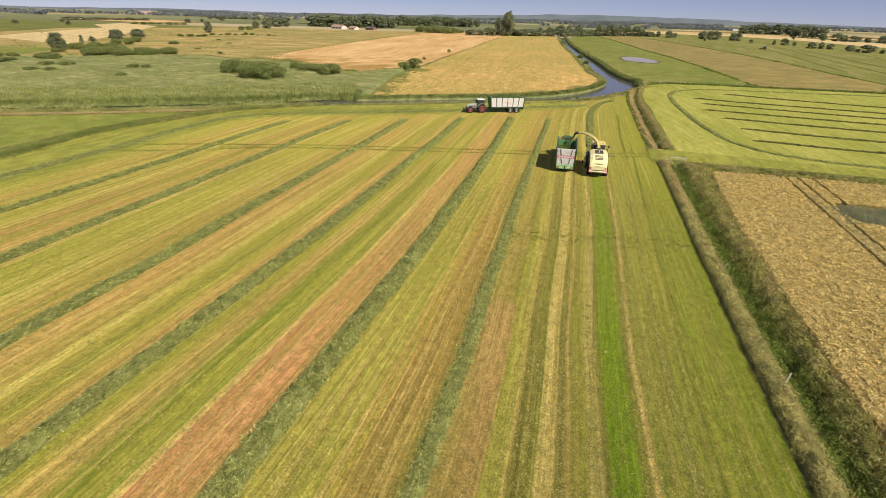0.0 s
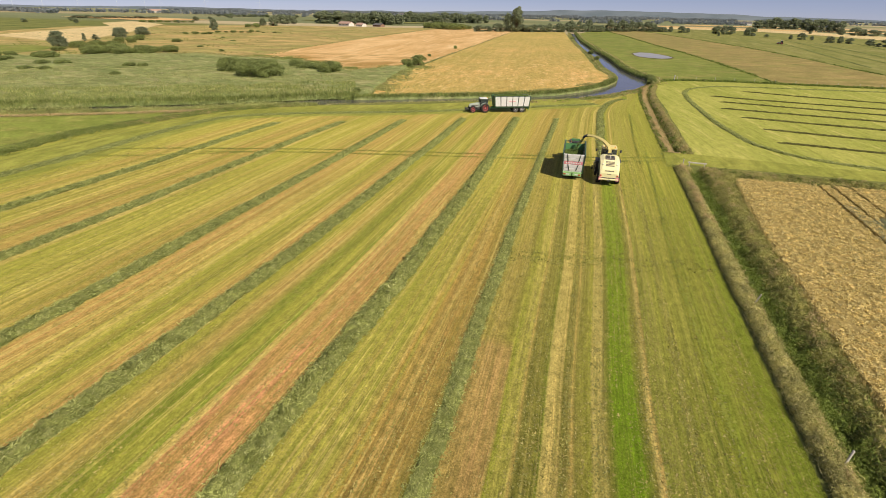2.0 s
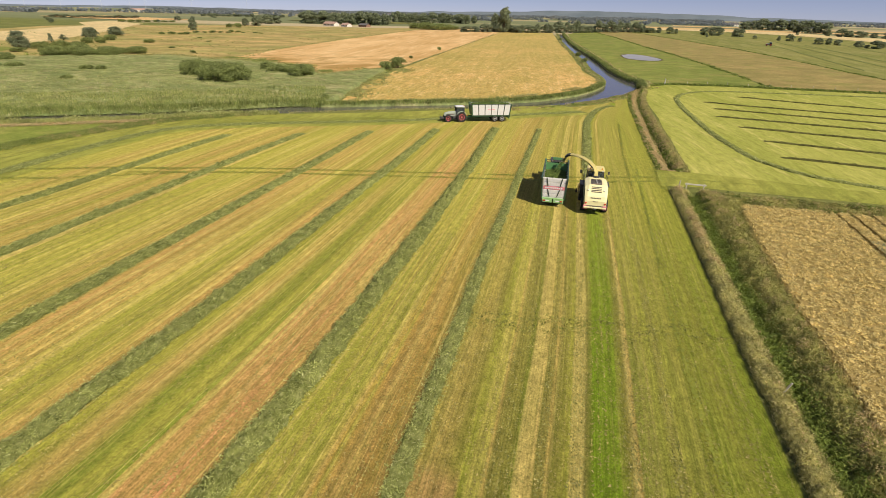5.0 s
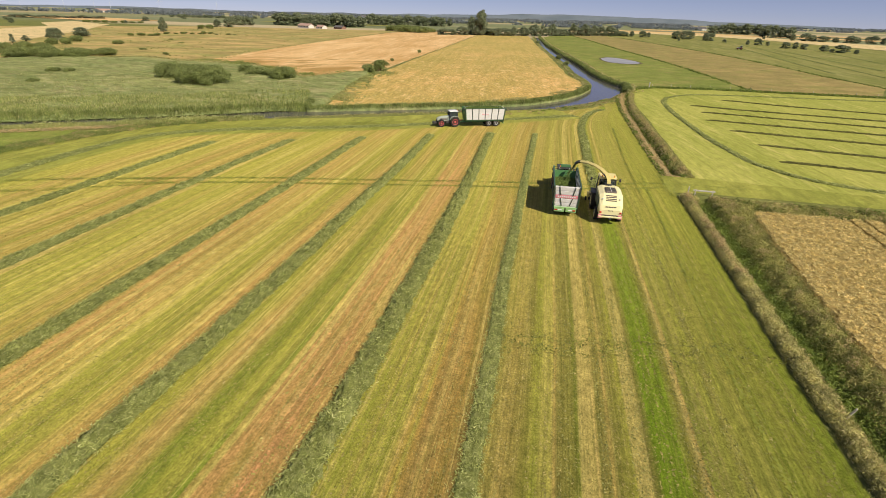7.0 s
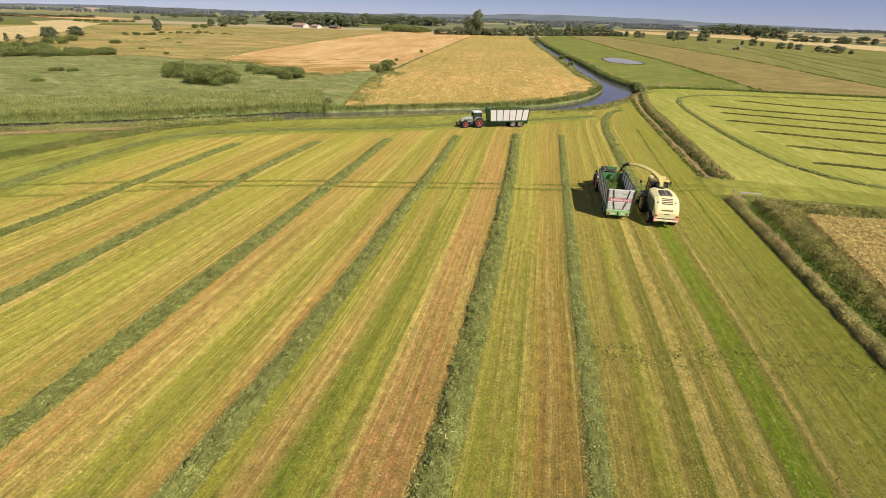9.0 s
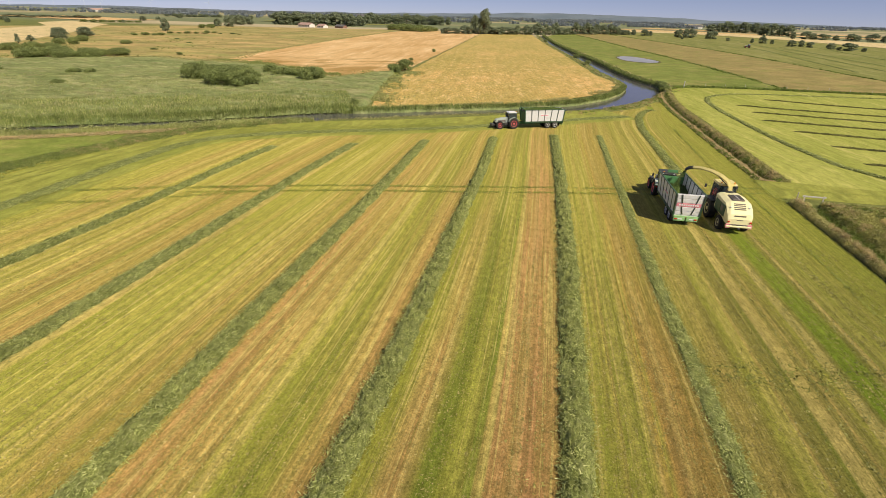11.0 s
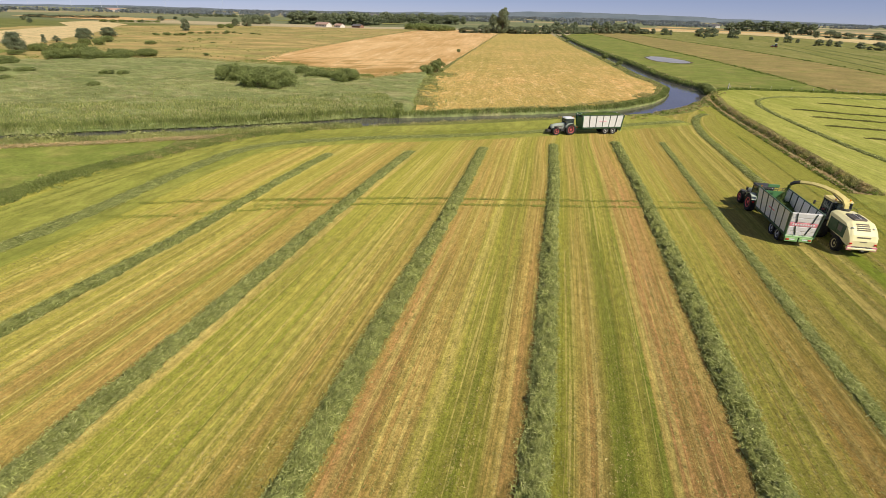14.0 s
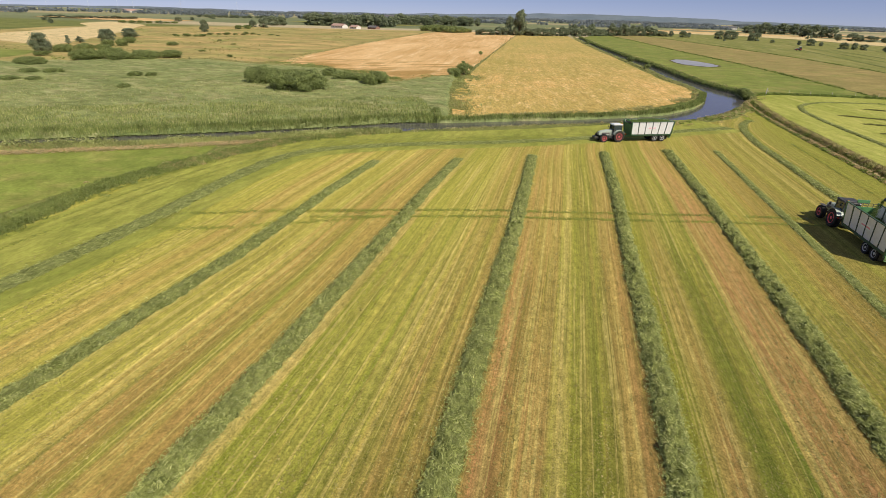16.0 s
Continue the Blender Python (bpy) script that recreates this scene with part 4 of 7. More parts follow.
ditch_clumps("brown_docks", 1.0, 2.2, 12, 60, 260, 0.34, 0.6, STRAW_BANK, "reddish brown seedheads in the bank grass", 4.0, 60, 0.08, 0.28)
ditch_clumps("brown_docks", 4.0, 5.6, 30, 83.0, 220, 0.35, 0.7, STRAW_BANK, "reddish brown seedheads on the ditch bank", 7.0, 70, 0.08, 0.28)
y = rng.uniform(93, 181, 26000)
x = at_y(DITCH_LEFT, y) + rng.uniform(0.1, 2.5, 26000)
v, f = flecks(rng, np.c_[x, y, ground_height(x, y) + rng.uniform(0.02, 0.14, 26000)], 0.16, 0.28, 0.35)
stuff("bank_grass", mesh_from("bank_grass", v, f, STRAW_BANK), "tan dry grass along the upper ditch", "grass")
ditch_clumps("bank_grass", 0.2, 2.5, 93.0, 182, 1300, 0.36, 0.3, STRAW_BANK, "tan seeding grass along the upper ditch", 1.0, 34, 0.13, 0.26)
ditch_clumps("bank_herbs", 2.5, 3.3, 93.0, 182, 500, 0.36, 0.45, DITCH_GREEN, "dark green growth along the upper ditch", None, 24, 0.15)
ditch_clumps("bank_herbs", 0.0, 0.7, 93.0, 182, 420, 0.34, 0.3, DITCH_GREEN, "rough green grass between the field and the dry strip", None, 24, 0.14)
ditch_clumps("bank_herbs", 2.9, 4.0, 93.0, 182, 800, 0.36, 0.42, DOCK, "pale brown growth along the upper ditch", 5.0, 24, 0.15)
ditch_plants("bank_grass", 2.8, 4.4, 93.0, 182, 2600, 0.5, 0.08, 0.8, DITCH_DRY, "pale tall grass along the upper ditch", per=4)

# bank between the wheat and the meadow
for n, mat, size, slim, h, gate, text in ((1500, FAR_BANK, 0.13, 0.28, 0.6, None, "mixed rough grass above the wheat"), (1000, DITCH_GREEN, 0.12, 0.4, 0.6, 3.0, "dark green herbs below the meadow"), (420, STRAW_BANK, 0.12, 0.28, 0.7, 11.0, "reddish brown seedheads above the wheat")):
    x = 14.5 + 62 * rng.random(n) ** 1.3
    y = 80.2 + 0.05 * (x - 18) + rng.random(n) * (3.8 - 0.03 * (x - 18))
    if gate is not None:
        ok = np.array([noise.noise((a * 0.3, b * 0.4, gate)) for a, b in zip(x, y)]) > 0.0
        x, y = x[ok], y[ok]
    s = rng.uniform(0.6, 1.2, (len(x), 1))
    v, f = leafy(rng, np.c_[x, y, ground_height(x, y) - 0.05], s * (0.5, 0.5, h), 44, size, 0.6, slim)
    stuff("bank_grass", mesh_from("bank_grass", v, f, mat), text, "grass")

# ---- wheat ----
WHEAT = foliage("ripe_wheat", (0.56, 0.44, 0.15), (0.86, 0.70, 0.29), (0.95, 0.82, 0.42), patch=(1.7, 0.52, 1.32))


def wheat(n, x0, x1, y0, y1, width):
    r = scatter(n, x0, x1, y0, y1)
    x, y = r[:, 0], r[:, 1]
    ok = (x > at_y(WHEAT_LEFT, y) + 0.1) & (np.abs(x - 27.4) > 0.17) & (np.abs(x - 29.0) > 0.17) & ((np.abs(x - 31.0) > 0.17) | (y < 69)) & (y < 79.4 + 0.06 * (x - 18))
    ok &= ((x - 33.6) / 4.3) ** 4 + ((y - 65.8) / 3.7) ** 4 > 1
    ok &= np.array([noise.noise((a * 2.6, b * 2.6, 5.5)) for a, b in zip(x, y)]) > -0.12
    q = np.repeat(r[ok], 2, 0)
    q[:, :2] += rng.normal(0, 0.06, (len(q), 2))
    q[:, 2] = 0.56 + rng.normal(0, 0.05, len(q))
    return flecks(rng, q, width, 0.5, 0.42)


v, f = wheat(180000, 16, 36, 10, 82, 0.085)
stuff("wheat", mesh_from("wheat", v, f, WHEAT), "dense ripe golden wheat with pale ears", "wheat")
v, f = wheat(60000, 36, 90, 10, 83, 0.13)
stuff("wheat", mesh_from("wheat", v, f, WHEAT), "dense ripe golden wheat with pale ears", "wheat")
v, f = wheat(14000, 16, 60, -45, 10, 0.2)
stuff("wheat", mesh_from("wheat", v, f, WHEAT), "dense ripe golden wheat with pale ears", "wheat")
STEMS = land("wheat_stems", (0.36, 0.27, 0.09), (0.50, 0.375, 0.14), 0.4, 9.0, bump=1.0, fuzz=0)


def wheat_stand():
    """The dense stems under the ears, with the tramlines left open."""
    rows = []
    for x0, x1, y0, y1 in ((0, 27.22, -45, 79.4), (27.58, 28.82, -45, 80), (29.18, 95, -45, 62), (38, 95, 62, 80.6), (29.18, 30.82, 69.6, 80.2), (31.18, 38, 69.6, 80.4)):
        bm = bmesh.new()
        ny = int((y1 - y0) / 1.2)
        line = []
        for k in range(ny + 1):
            y = y0 + (y1 - y0) * k / ny
            a = float(at_y(WHEAT_LEFT, y)) + 0.25 + 0.2 * noise.noise((y * 0.7, 1, 1)) if x0 == 0 else x0
            line.append([bm.verts.new(p) for p in ((a, y, 0.03), (a + 0.06, y, 0.5), (x1 - 0.06, y, 0.5), (x1, y, 0.03))])
        for a, b in zip(line[:-1], line[1:]):
            for k in range(3):
                bm.faces.new((a[k], a[k + 1], b[k + 1], b[k]))
        bm.faces.new(line[0])
        bm.faces.new(line[-1][::-1])
        bmesh.ops.recalc_face_normals(bm, faces=bm.faces)
        me = bpy.data.meshes.new("wheat_stand")
        bm.to_mesh(me)
        bm.free()
        me.materials.append(STEMS)
        stuff("wheat_stand", me, "dense standing wheat stems", "wheat")


wheat_stand()
y = rng.uniform(8, 79.2, 9000)
r = np.c_[at_y(WHEAT_LEFT, y) + rng.normal(0.2, 0.15, 9000), y, np.zeros(9000)]
v, f = blades(rng, r, 0.6, 0.05, 0.3)
stuff("wheat", mesh_from("wheat", v, f, WHEAT), "loose wheat along the ditch edge", "wheat")
GREY = foliage("grey_weeds", (0.22, 0.24, 0.13), (0.38, 0.38, 0.23), (0.50, 0.47, 0.31))
r = scatter(3600, 29, 38.2, 61.8, 69.8)
r = r[((r[:, 0] - 33.6) / 4.5) ** 4 + ((r[:, 1] - 65.8) / 3.9) ** 4 < 1]
v, f = tufts(r, 0.42, 0.08, 0.7, 5, 0.25)
stuff("weed_patch", mesh_from("weed_patch", v, f, GREY), "grey-green weeds where the wheat is trampled", "weeds")
r = scatter(2200, 27.55, 28.85, 30, 72)
r[:, 2] = 0.55
v, f = flecks(rng, r, 0.13, 0.4, 0.35)
stuff("wheat_weeds", mesh_from("wheat_weeds", v, f, GREY), "grey-green weeds standing in a strip of thin wheat", "weeds")
for tx, low in ((27.4, 12), (29.0, 12), (31.0, 69)):
    y = rng.uniform(low, 80, int(32 * (80 - low)))
    r = np.c_[tx + rng.normal(0, 0.1, len(y)), y, np.zeros(len(y))]
    v, f = tufts(r, 0.36, 0.08, 0.5, 3, 0.06)
    stuff("tramline_weeds", mesh_from("tramline_weeds", v, f, GREY), "grey-green weeds along a tramline in the wheat", "weeds")

# ---- reeds and river banks ----


def along_river(n, x0, x1, side, near, far, y_min=-1e9):
    """Roots on one bank of the river: side 1 is the field's side."""
    p, s = resample(RIVER, 0.8)
    d = np.gradient(p[:, :2], axis=0)
    d /= np.linalg.norm(d, axis=1, keepdims=True)
    nrm = np.stack([d[:, 1], -d[:, 0]], 1)
    ok = np.where((p[:, 0] > x0) & (p[:, 0] < x1) & (p[:, 1] > y_min))[0]
    i = rng.choice(ok, n)
    o = p[i, 2] + near + (far - near) * rng.random(n) ** 1.3
    xy = p[i, :2] + nrm[i] * (o * side)[:, None] + rng.normal(0, 0.25, (n, 2))
    r = np.c_[xy, np.zeros(n)]
    return r[distance_to(RIVER, r[:, 0], r[:, 1], True) > near - 0.15]


def river_plants(name, roots, height, width, material, label, per=3, lean=0.25):
    v, f = tufts(roots, height, width, lean, per, 0.18)
    stuff(name, mesh_from(name, v, f, material), label, "reeds")


def inside(poly, x, y):
    hit = np.zeros(len(x), bool)
    for (ax, ay), (bx, by) in zip(poly, poly[1:] + poly[:1]):
        c = (ay > y) != (by > y)
        hit ^= c & (x < (bx - ax) * (y - ay) / ((by - ay) or 1e-9) + ax)
    return hit


BED = [(-225, 25.5), (-141.3, 67.4), (-100, 93.2), (-84.5, 103.6), (-74.5, 111.4), (-66, 118.9), (-58, 122.6), (-60.5, 135), (-66.5, 158), (-75, 198), (-82, 186), (-88, 173), (-100, 182), (-117, 196), (-134, 205), (-161, 205), (-186, 212), (-198, 198), (-215, 179), (-240, 150), (-290, 128), (-330, 105)]
PLUME = foliage("reed_plumes", (0.38, 0.37, 0.18), (0.48, 0.45, 0.23), (0.58, 0.52, 0.30))
REED_TOP = land("reed_tops", (0.155, 0.205, 0.075), (0.265, 0.295, 0.115), 0.05, 2.6, (0.37, 0.345, 0.17), (0.7, 1.2, 1), bump=1.0, mottle=(0.56, 1.34))


def reed_height(x, y):
    """The even top of the reeds, uneven in lumps, standing back from the water."""
    lump = np.array([0.32 * noise.noise((a * 0.13, b * 0.13, 2.5)) + 0.24 * noise.noise((a * 0.45, b * 0.45, 4.5)) + 0.2 * noise.noise((a * 1.1, b * 1.1, 6.5)) for a, b in zip(x, y)])
    rise = step01((distance_to(RIVER, x, y, True) - 0.1 - 0.5 * lump) / 0.9)
    return np.maximum((0.7 + lump) * rise, -0.1)


def reed_bed():
    xs, ys = np.r_[np.arange(-330, -160, 1.6), np.arange(-160, -56, 0.7)], np.arange(30, 198, 0.7)
    X, Y = np.meshgrid(xs, ys)
    x, y = X.ravel(), Y.ravel()
    ok = inside(BED, x, y)
    z = np.full(len(x), -0.1)
    z[ok] = reed_height(x[ok], y[ok])
    f = grid_faces(len(ys), len(xs))
    f = f[ok[f].any(1)]
    used = np.unique(f)
    back = np.zeros(len(x), int)
    back[used] = np.arange(len(used))
    jit = rng.normal(0, 0.12, (len(used), 2))
    me = mesh_from("reed_bed", np.c_[x[used] + jit[:, 0], y[used] + jit[:, 1], z[used]], back[f], REED_TOP, smooth=True)
    stuff("reed_bed", me, "wide bed of grey-green reeds over wet ground", "reeds")


reed_bed()


def on_reeds(n, x0, x1, y0, y1, size, material, label, name="reed_leaves", gate=None, tilt=0.5):
    r = scatter(n, x0, x1, y0, y1)
    r = r[inside(BED, r[:, 0], r[:, 1])]
    if gate is not None:
        r = r[np.array([noise.noise((a * 0.03, b * 0.07, gate)) for a, b, _ in r]) > 0.12]
    r[:, 2] = reed_height(r[:, 0], r[:, 1]) + rng.uniform(0, 0.16, len(r))
    v, f = flecks(rng, r, size, tilt, 0.3)
    stuff(name, mesh_from(name, v, f, material), label, "reeds")


on_reeds(34000, -330, -58, 24, 196, 0.24, REEDS, "grey-green reed leaves over the bed", tilt=0.22)
on_reeds(15000, -330, -58, 24, 206, 0.2, PLUME, "pale seeding reeds in the bed", "reed_plumes", 6.5, 0.35)
for n, far, h, mat, text in ((26000, 26, 0.66, REED_FRONT, "dark green upright reeds above the water"), (30000, 26, 0.62, REEDS, "upright stems of the reeds above the water"), (9000, 60, 0.5, PLUME, "pale plumes standing over the reeds"), (22000, 80, 0.5, REEDS, "upright reed stems further back")):
    r = along_river(n, -200, -57, -1, 0.2, far)
    r = r[inside(BED, r[:, 0], r[:, 1])]
    r = r[np.array([noise.noise((a * 0.11, b * 0.16, far)) + 0.6 * noise.noise((a * 0.5, b * 0.5, far + 3)) for a, b, _ in r]) > -0.35]
    r[:, 2] = reed_height(r[:, 0], r[:, 1]) - 0.12
    v, f = blades(rng, r, h, 0.13, 0.16)
    stuff("reed_stems", mesh_from("reed_stems", v, f, mat), text, "reeds")


r = along_river(15000, -190, -57, -1, -0.1, 1.5)
v, f = tufts(r, 1.7, 0.14, 0.12, 3, 0.2)
stuff("reed_stems", mesh_from("reed_stems", v, f, REED_FRONT), "tall green reeds standing along the water's edge", "reeds")


# dark stems added for the shade and dark reflection at the reeds' foot
SHADE_STEM = foliage("dead_stems", (0.045, 0.038, 0.02), (0.085, 0.07, 0.035), (0.15, 0.12, 0.06), False)
for x0, x1, n in ((-190, -57, 16000), (-58, 8, 9000)):
    r = along_river(n, x0, x1, -1, -0.25, 0.3)
    r[:, 2] = ground_height(r[:, 0], r[:, 1]) - 0.05
    r = r[(r[:, 1] < 195)]
    v, f = blades(rng, r, 0.85, 0.12, 0.18)
    stuff("dead_stems", mesh_from("dead_stems", v, f, SHADE_STEM), "dark dead stems standing in for shade at the waterline of the reeds", "reeds")


def bank_clumps(name, n, x0, x1, side, near, far, radius, height, per, size, material, label, y_min=-1e9):
    r = along_river(n, x0, x1, side, near, far, y_min)
    s = rng.uniform(0.6, 1.3, len(r))
    r[:, 2] = ground_height(r[:, 0], r[:, 1]) - 0.05
    v, f = leafy(rng, r, np.stack([s * radius, s * radius, s * height], 1), per, size)
    stuff(name, mesh_from(name, v, f, material), label, "plants")


def reed_wall(x0, x1, side, near, far, height, label, y_min=-1e9, gap=0.0, y_max=1e9):
    """A dense uneven ridge of reeds along one bank."""
    p, s = resample(RIVER, 0.6)
    d = np.gradient(p[:, :2], axis=0)
    d /= np.linalg.norm(d, axis=1, keepdims=True)
    nrm = np.stack([d[:, 1], -d[:, 0]], 1) * side
    ok = (p[:, 0] > x0) & (p[:, 0] < x1) & (p[:, 1] > y_min) & (p[:, 1] < y_max)
    p, nrm = p[ok], nrm[ok]
    rows = []
    for k, (u, h) in enumerate(((-0.1, -0.4), (0.0, 0.55), (0.12, 0.95), (0.4, 1.0), (0.7, 0.9), (0.95, 0.45), (1.05, -0.1))):
        w1 = np.array([noise.noise((a * 0.25, b * 0.25, 3.3)) + 0.6 * noise.noise((a * 0.9, b * 0.9, 1.3 + k)) for a, b, _ in p])
        o = p[:, 2] + near + (far - near) * u * (1 + 0.25 * w1)
        rows.append(np.c_[p[:, :2] + nrm * o[:, None], np.maximum(h, 0.0) * 0.6 * height * np.clip(1 + 0.32 * w1 - gap * (w1 < -0.2), 0.1, 2) + min(h, 0)])
    v = np.stack(rows, 1)
    f = grid_faces(len(p), 7)
    stuff("reed_ridge", mesh_from("reed_ridge", v.reshape(-1, 3), f if side < 0 else f[:, ::-1], REED_TOP, smooth=True), label, "reeds")
    n = len(p) * 100
    i, k = rng.integers(0, len(p) - 1, n), rng.integers(1, 5, n)
    a, b = rng.random((2, n, 1))
    at = (v[i, k] * (1 - a) + v[i, k + 1] * a) * (1 - b) + v[i + 1, k] * b + rng.normal(0, 0.12, (n, 3)) * (1, 1, 0)
    at[:, 2] = np.maximum(at[:, 2] * rng.uniform(0.1, 1.0, n), -0.25)
    lv, lf = blades(rng, at, height * 0.62, 0.13, 0.14)
    stuff("reed_stems", mesh_from("reed_stems", lv, lf, REED_FRONT if height > 1 else REEDS), "upright stems and plumes of the reeds on the bank", "reeds")


reed_wall(-58, 8, -1, 0.0, 1.7, 1.1, "even reed fringe at the edge of the hay field", -1e9, 0.0, 190)
reed_wall(-60, 8, -1, 0.0, 1.5, 0.5, "low growth along the hay field bank", 188.5, 0.6)
reed_wall(-60, 12, 1, 0.3, 2.6, 1.3, "tall growth along the pasture bank", 186, 0.5)
bank_clumps("reed_clumps", 420, -60, 8, -1, 0.2, 2.4, 0.7, 0.5, 40, 0.22, BANK, "low grassy fringe along the river", 186)
bank_clumps("bank_growth", 500, -60, 12, 1, 0.2, 3.2, 0.9, 1.2, 44, 0.25, BANK, "rough tall growth on the pasture bank", 185)
bank_clumps("bank_growth", 500, -60, 12, 1, 1.0, 4.2, 0.8, 0.9, 40, 0.28, BANK, "pale grass on the pasture bank", 185)
river_plants("bank_grass", along_river(7500, -64, 14, 1, 0.3, 3.4), 0.3, 0.12, BANK, "low pale grass on the field bank", 3, 0.8)
bank_clumps("bank_growth", 420, -26, 12, 1, 0.9, 4.6, 0.5, 0.3, 34, 0.15, DITCH_GREEN, "low dark green weeds on the field bank")
bank_clumps("bank_growth", 420, -30, 12, 1, 0.9, 6.0, 0.5, 0.36, 34, 0.14, DOCK, "brown seeding docks on the field bank")
bank_clumps("bank_growth", 200, -82, -68, 1, 0.6, 2.4, 0.6, 0.6, 40, 0.16, REEDS, "taller reeds leaning over the water")
bank_clumps("bank_growth", 900, -150, -66, 1, 0.8, 3.6, 0.6, 0.45, 44, 0.14, REEDS, "lumpy green weeds on the near river bank")
bank_clumps("bank_growth", 380, -86, -69, 1, 0.2, 2.4, 0.6, 0.8, 50, 0.15, REEDS, "tall grey-green weeds hiding the water")
bank_clumps("bank_growth", 900, -160, -103, 1, -0.8, 2.4, 0.7, 1.2, 44, 0.17, REEDS, "tall reeds closing over the narrow water")
bank_clumps("bank_growth", 120, -103, -87, 1, 0.9, 2.4, 0.5, 0.32, 44, 0.14, REEDS, "weeds on the near river bank")
for a, b in ((-148, -118), (-110, -102), (-96, -91), (-80, -74)):
    bank_clumps("bank_growth", int(9 * (b - a)), a, b, 1, 0.0, 2.4, 0.6, 0.95, 44, 0.16, REEDS, "taller weeds and reeds leaning over the water")
river_plants("bank_grass", along_river(7000, -160, -66, 1, 1.2, 3.6), 0.7, 0.11, REEDS, "upright green weeds on the near river bank", 3, 0.3)
r = along_river(14000, -150, -84, 1, 3.4, 5.8)
r[:, 2] = ground_height(r[:, 0], r[:, 1]) + rng.uniform(0.03, 0.25, len(r))
v, f = flecks(rng, r, 0.2, 0.2, 0.35)
stuff("dry_growth", mesh_from("dry_growth", v, f, DRY_BANK), "straw-coloured dry growth on the near river bank", "grass")

# strip of rough grass between the field and the fresh meadow
VERGE_LEAF = foliage("verge_leaves", (0.16, 0.205, 0.05), (0.28, 0.32, 0.085), (0.42, 0.42, 0.15))
VERGE = [(-84, 20), (-82.3, 52), (-84.8, 65), (-84.6, 71), (-83.3, 77), (-81.5, 84), (-79.6, 90), (-77.4, 96), (-71.5, 103), (-65, 109.5)]
p, s = resample(VERGE, 0.5)
i = rng.integers(0, len(p), 6000)
r = np.c_[p[i] + rng.normal(0, 0.9, (6000, 2)) * (1, 0.6), np.zeros(6000)]
river_plants("verge_grass", r, 0.5, 0.07, VERGE_LEAF, "rough uncut grass strip along the field", 4, 0.8)
for count, mat, gate, text in ((2000, VERGE_LEAF, None, "lumpy green weeds in the grass strip"), (520, DOCK, 4.4, "tan seeding grass in the strip along the field"), (420, DITCH_GREEN, 9.4, "dark green nettles in the grass strip")):
    i = rng.integers(0, len(p), count)
    r = np.c_[p[i] + rng.normal(0, 0.85, (count, 2)), np.zeros(count)]
    if gate is not None:
        r = r[np.array([noise.noise((a * 0.12, b * 0.12, gate)) for a, b, _ in r]) > 0.0]
    r[:, 2] = ground_height(r[:, 0], r[:, 1]) - 0.05
    v, f = leafy(rng, r, rng.uniform(0.4, 0.9, (len(r), 1)) * (0.8, 0.8, 0.62), 56, 0.12, 0.6, 0.3)
    stuff("verge_herbs", mesh_from("verge_herbs", v, f, mat), text, "plants")
r = np.c_[np.interp(rng.random(2600), [0, 1], [-118, -90]), np.zeros(2600), np.zeros(2600)]
r[:, 1] = np.interp(r[:, 0], [-118, -105, -96, -90], [71, 83, 89, 91]) + rng.normal(0, 0.8, 2600)
river_plants("dry_grass", r, 0.6, 0.12, DOCK, "straw-coloured grass above the fresh meadow", 3, 0.7)

# hedge-like growth between pastures
for line, n, h in (([(14, 193), (23, 201.2), (39, 204.2), (56, 205), (91, 207), (200, 231)], 2600, 0.75), ([(53.5, 210), (52.4, 224), (50, 255), (46.5, 297), (40.5, 353), (30, 423), (10.5, 595), (-15, 769)], 1800, 0.6), ([(105.5, 236), (101.5, 280), (100.8, 318), (98, 368), (92, 440), (71, 580), (35, 800)], 1500, 0.55)):
    p, s = resample(line, 1.0)
    i = rng.integers(0, len(p), n)
    r = np.c_[p[i] + rng.normal(0, 0.55, (n, 2)), np.zeros(n)]
    r = r[np.array([noise.noise((a * 0.05, b * 0.05, 3.5)) + 0.6 * noise.noise((a * 0.4, b * 0.4, 3.5)) for a, b, _ in r]) > -0.3][::2]
    s = rng.uniform(0.5, 1.1, (len(r), 1))
    v, f = leafy(rng, r, s * (0.8, 0.8, 0.75 * h), 22, 0.2)
    stuff("ditch_growth", mesh_from("ditch_growth", v, f, DITCH_GREEN), "rough dark growth along a pasture ditch", "plants")

# ragged grass along the field edges
for line, n, h in (([(-57.5, 124.5), (-66, 160), (-72.5, 206), (-83.5, 315), (-115.5, 655)], 1100, 0.6), ([(-74, 200), (-82, 190), (-88, 177), (-100, 186), (-117, 199), (-134, 208), (-161, 208)], 2600, 0.8), ([(-161, 208), (-186, 215), (-199, 201), (-216, 182), (-241, 152), (-300, 138)], 1800, 0.8), ([(-149, 214), (-164, 257), (-171, 300), (-185, 389), (-210, 600)], 1500, 0.8)):
    p, s = resample(line, 1.0)
    i = rng.integers(0, len(p), n)
    r = np.c_[p[i] + rng.normal(0, 1.6, (n, 2)), np.zeros(n)]
    river_plants("edge_grass", r, h * 0.55, 0.3, BANK, "ragged pale grass along a field edge", 3, 1.0)

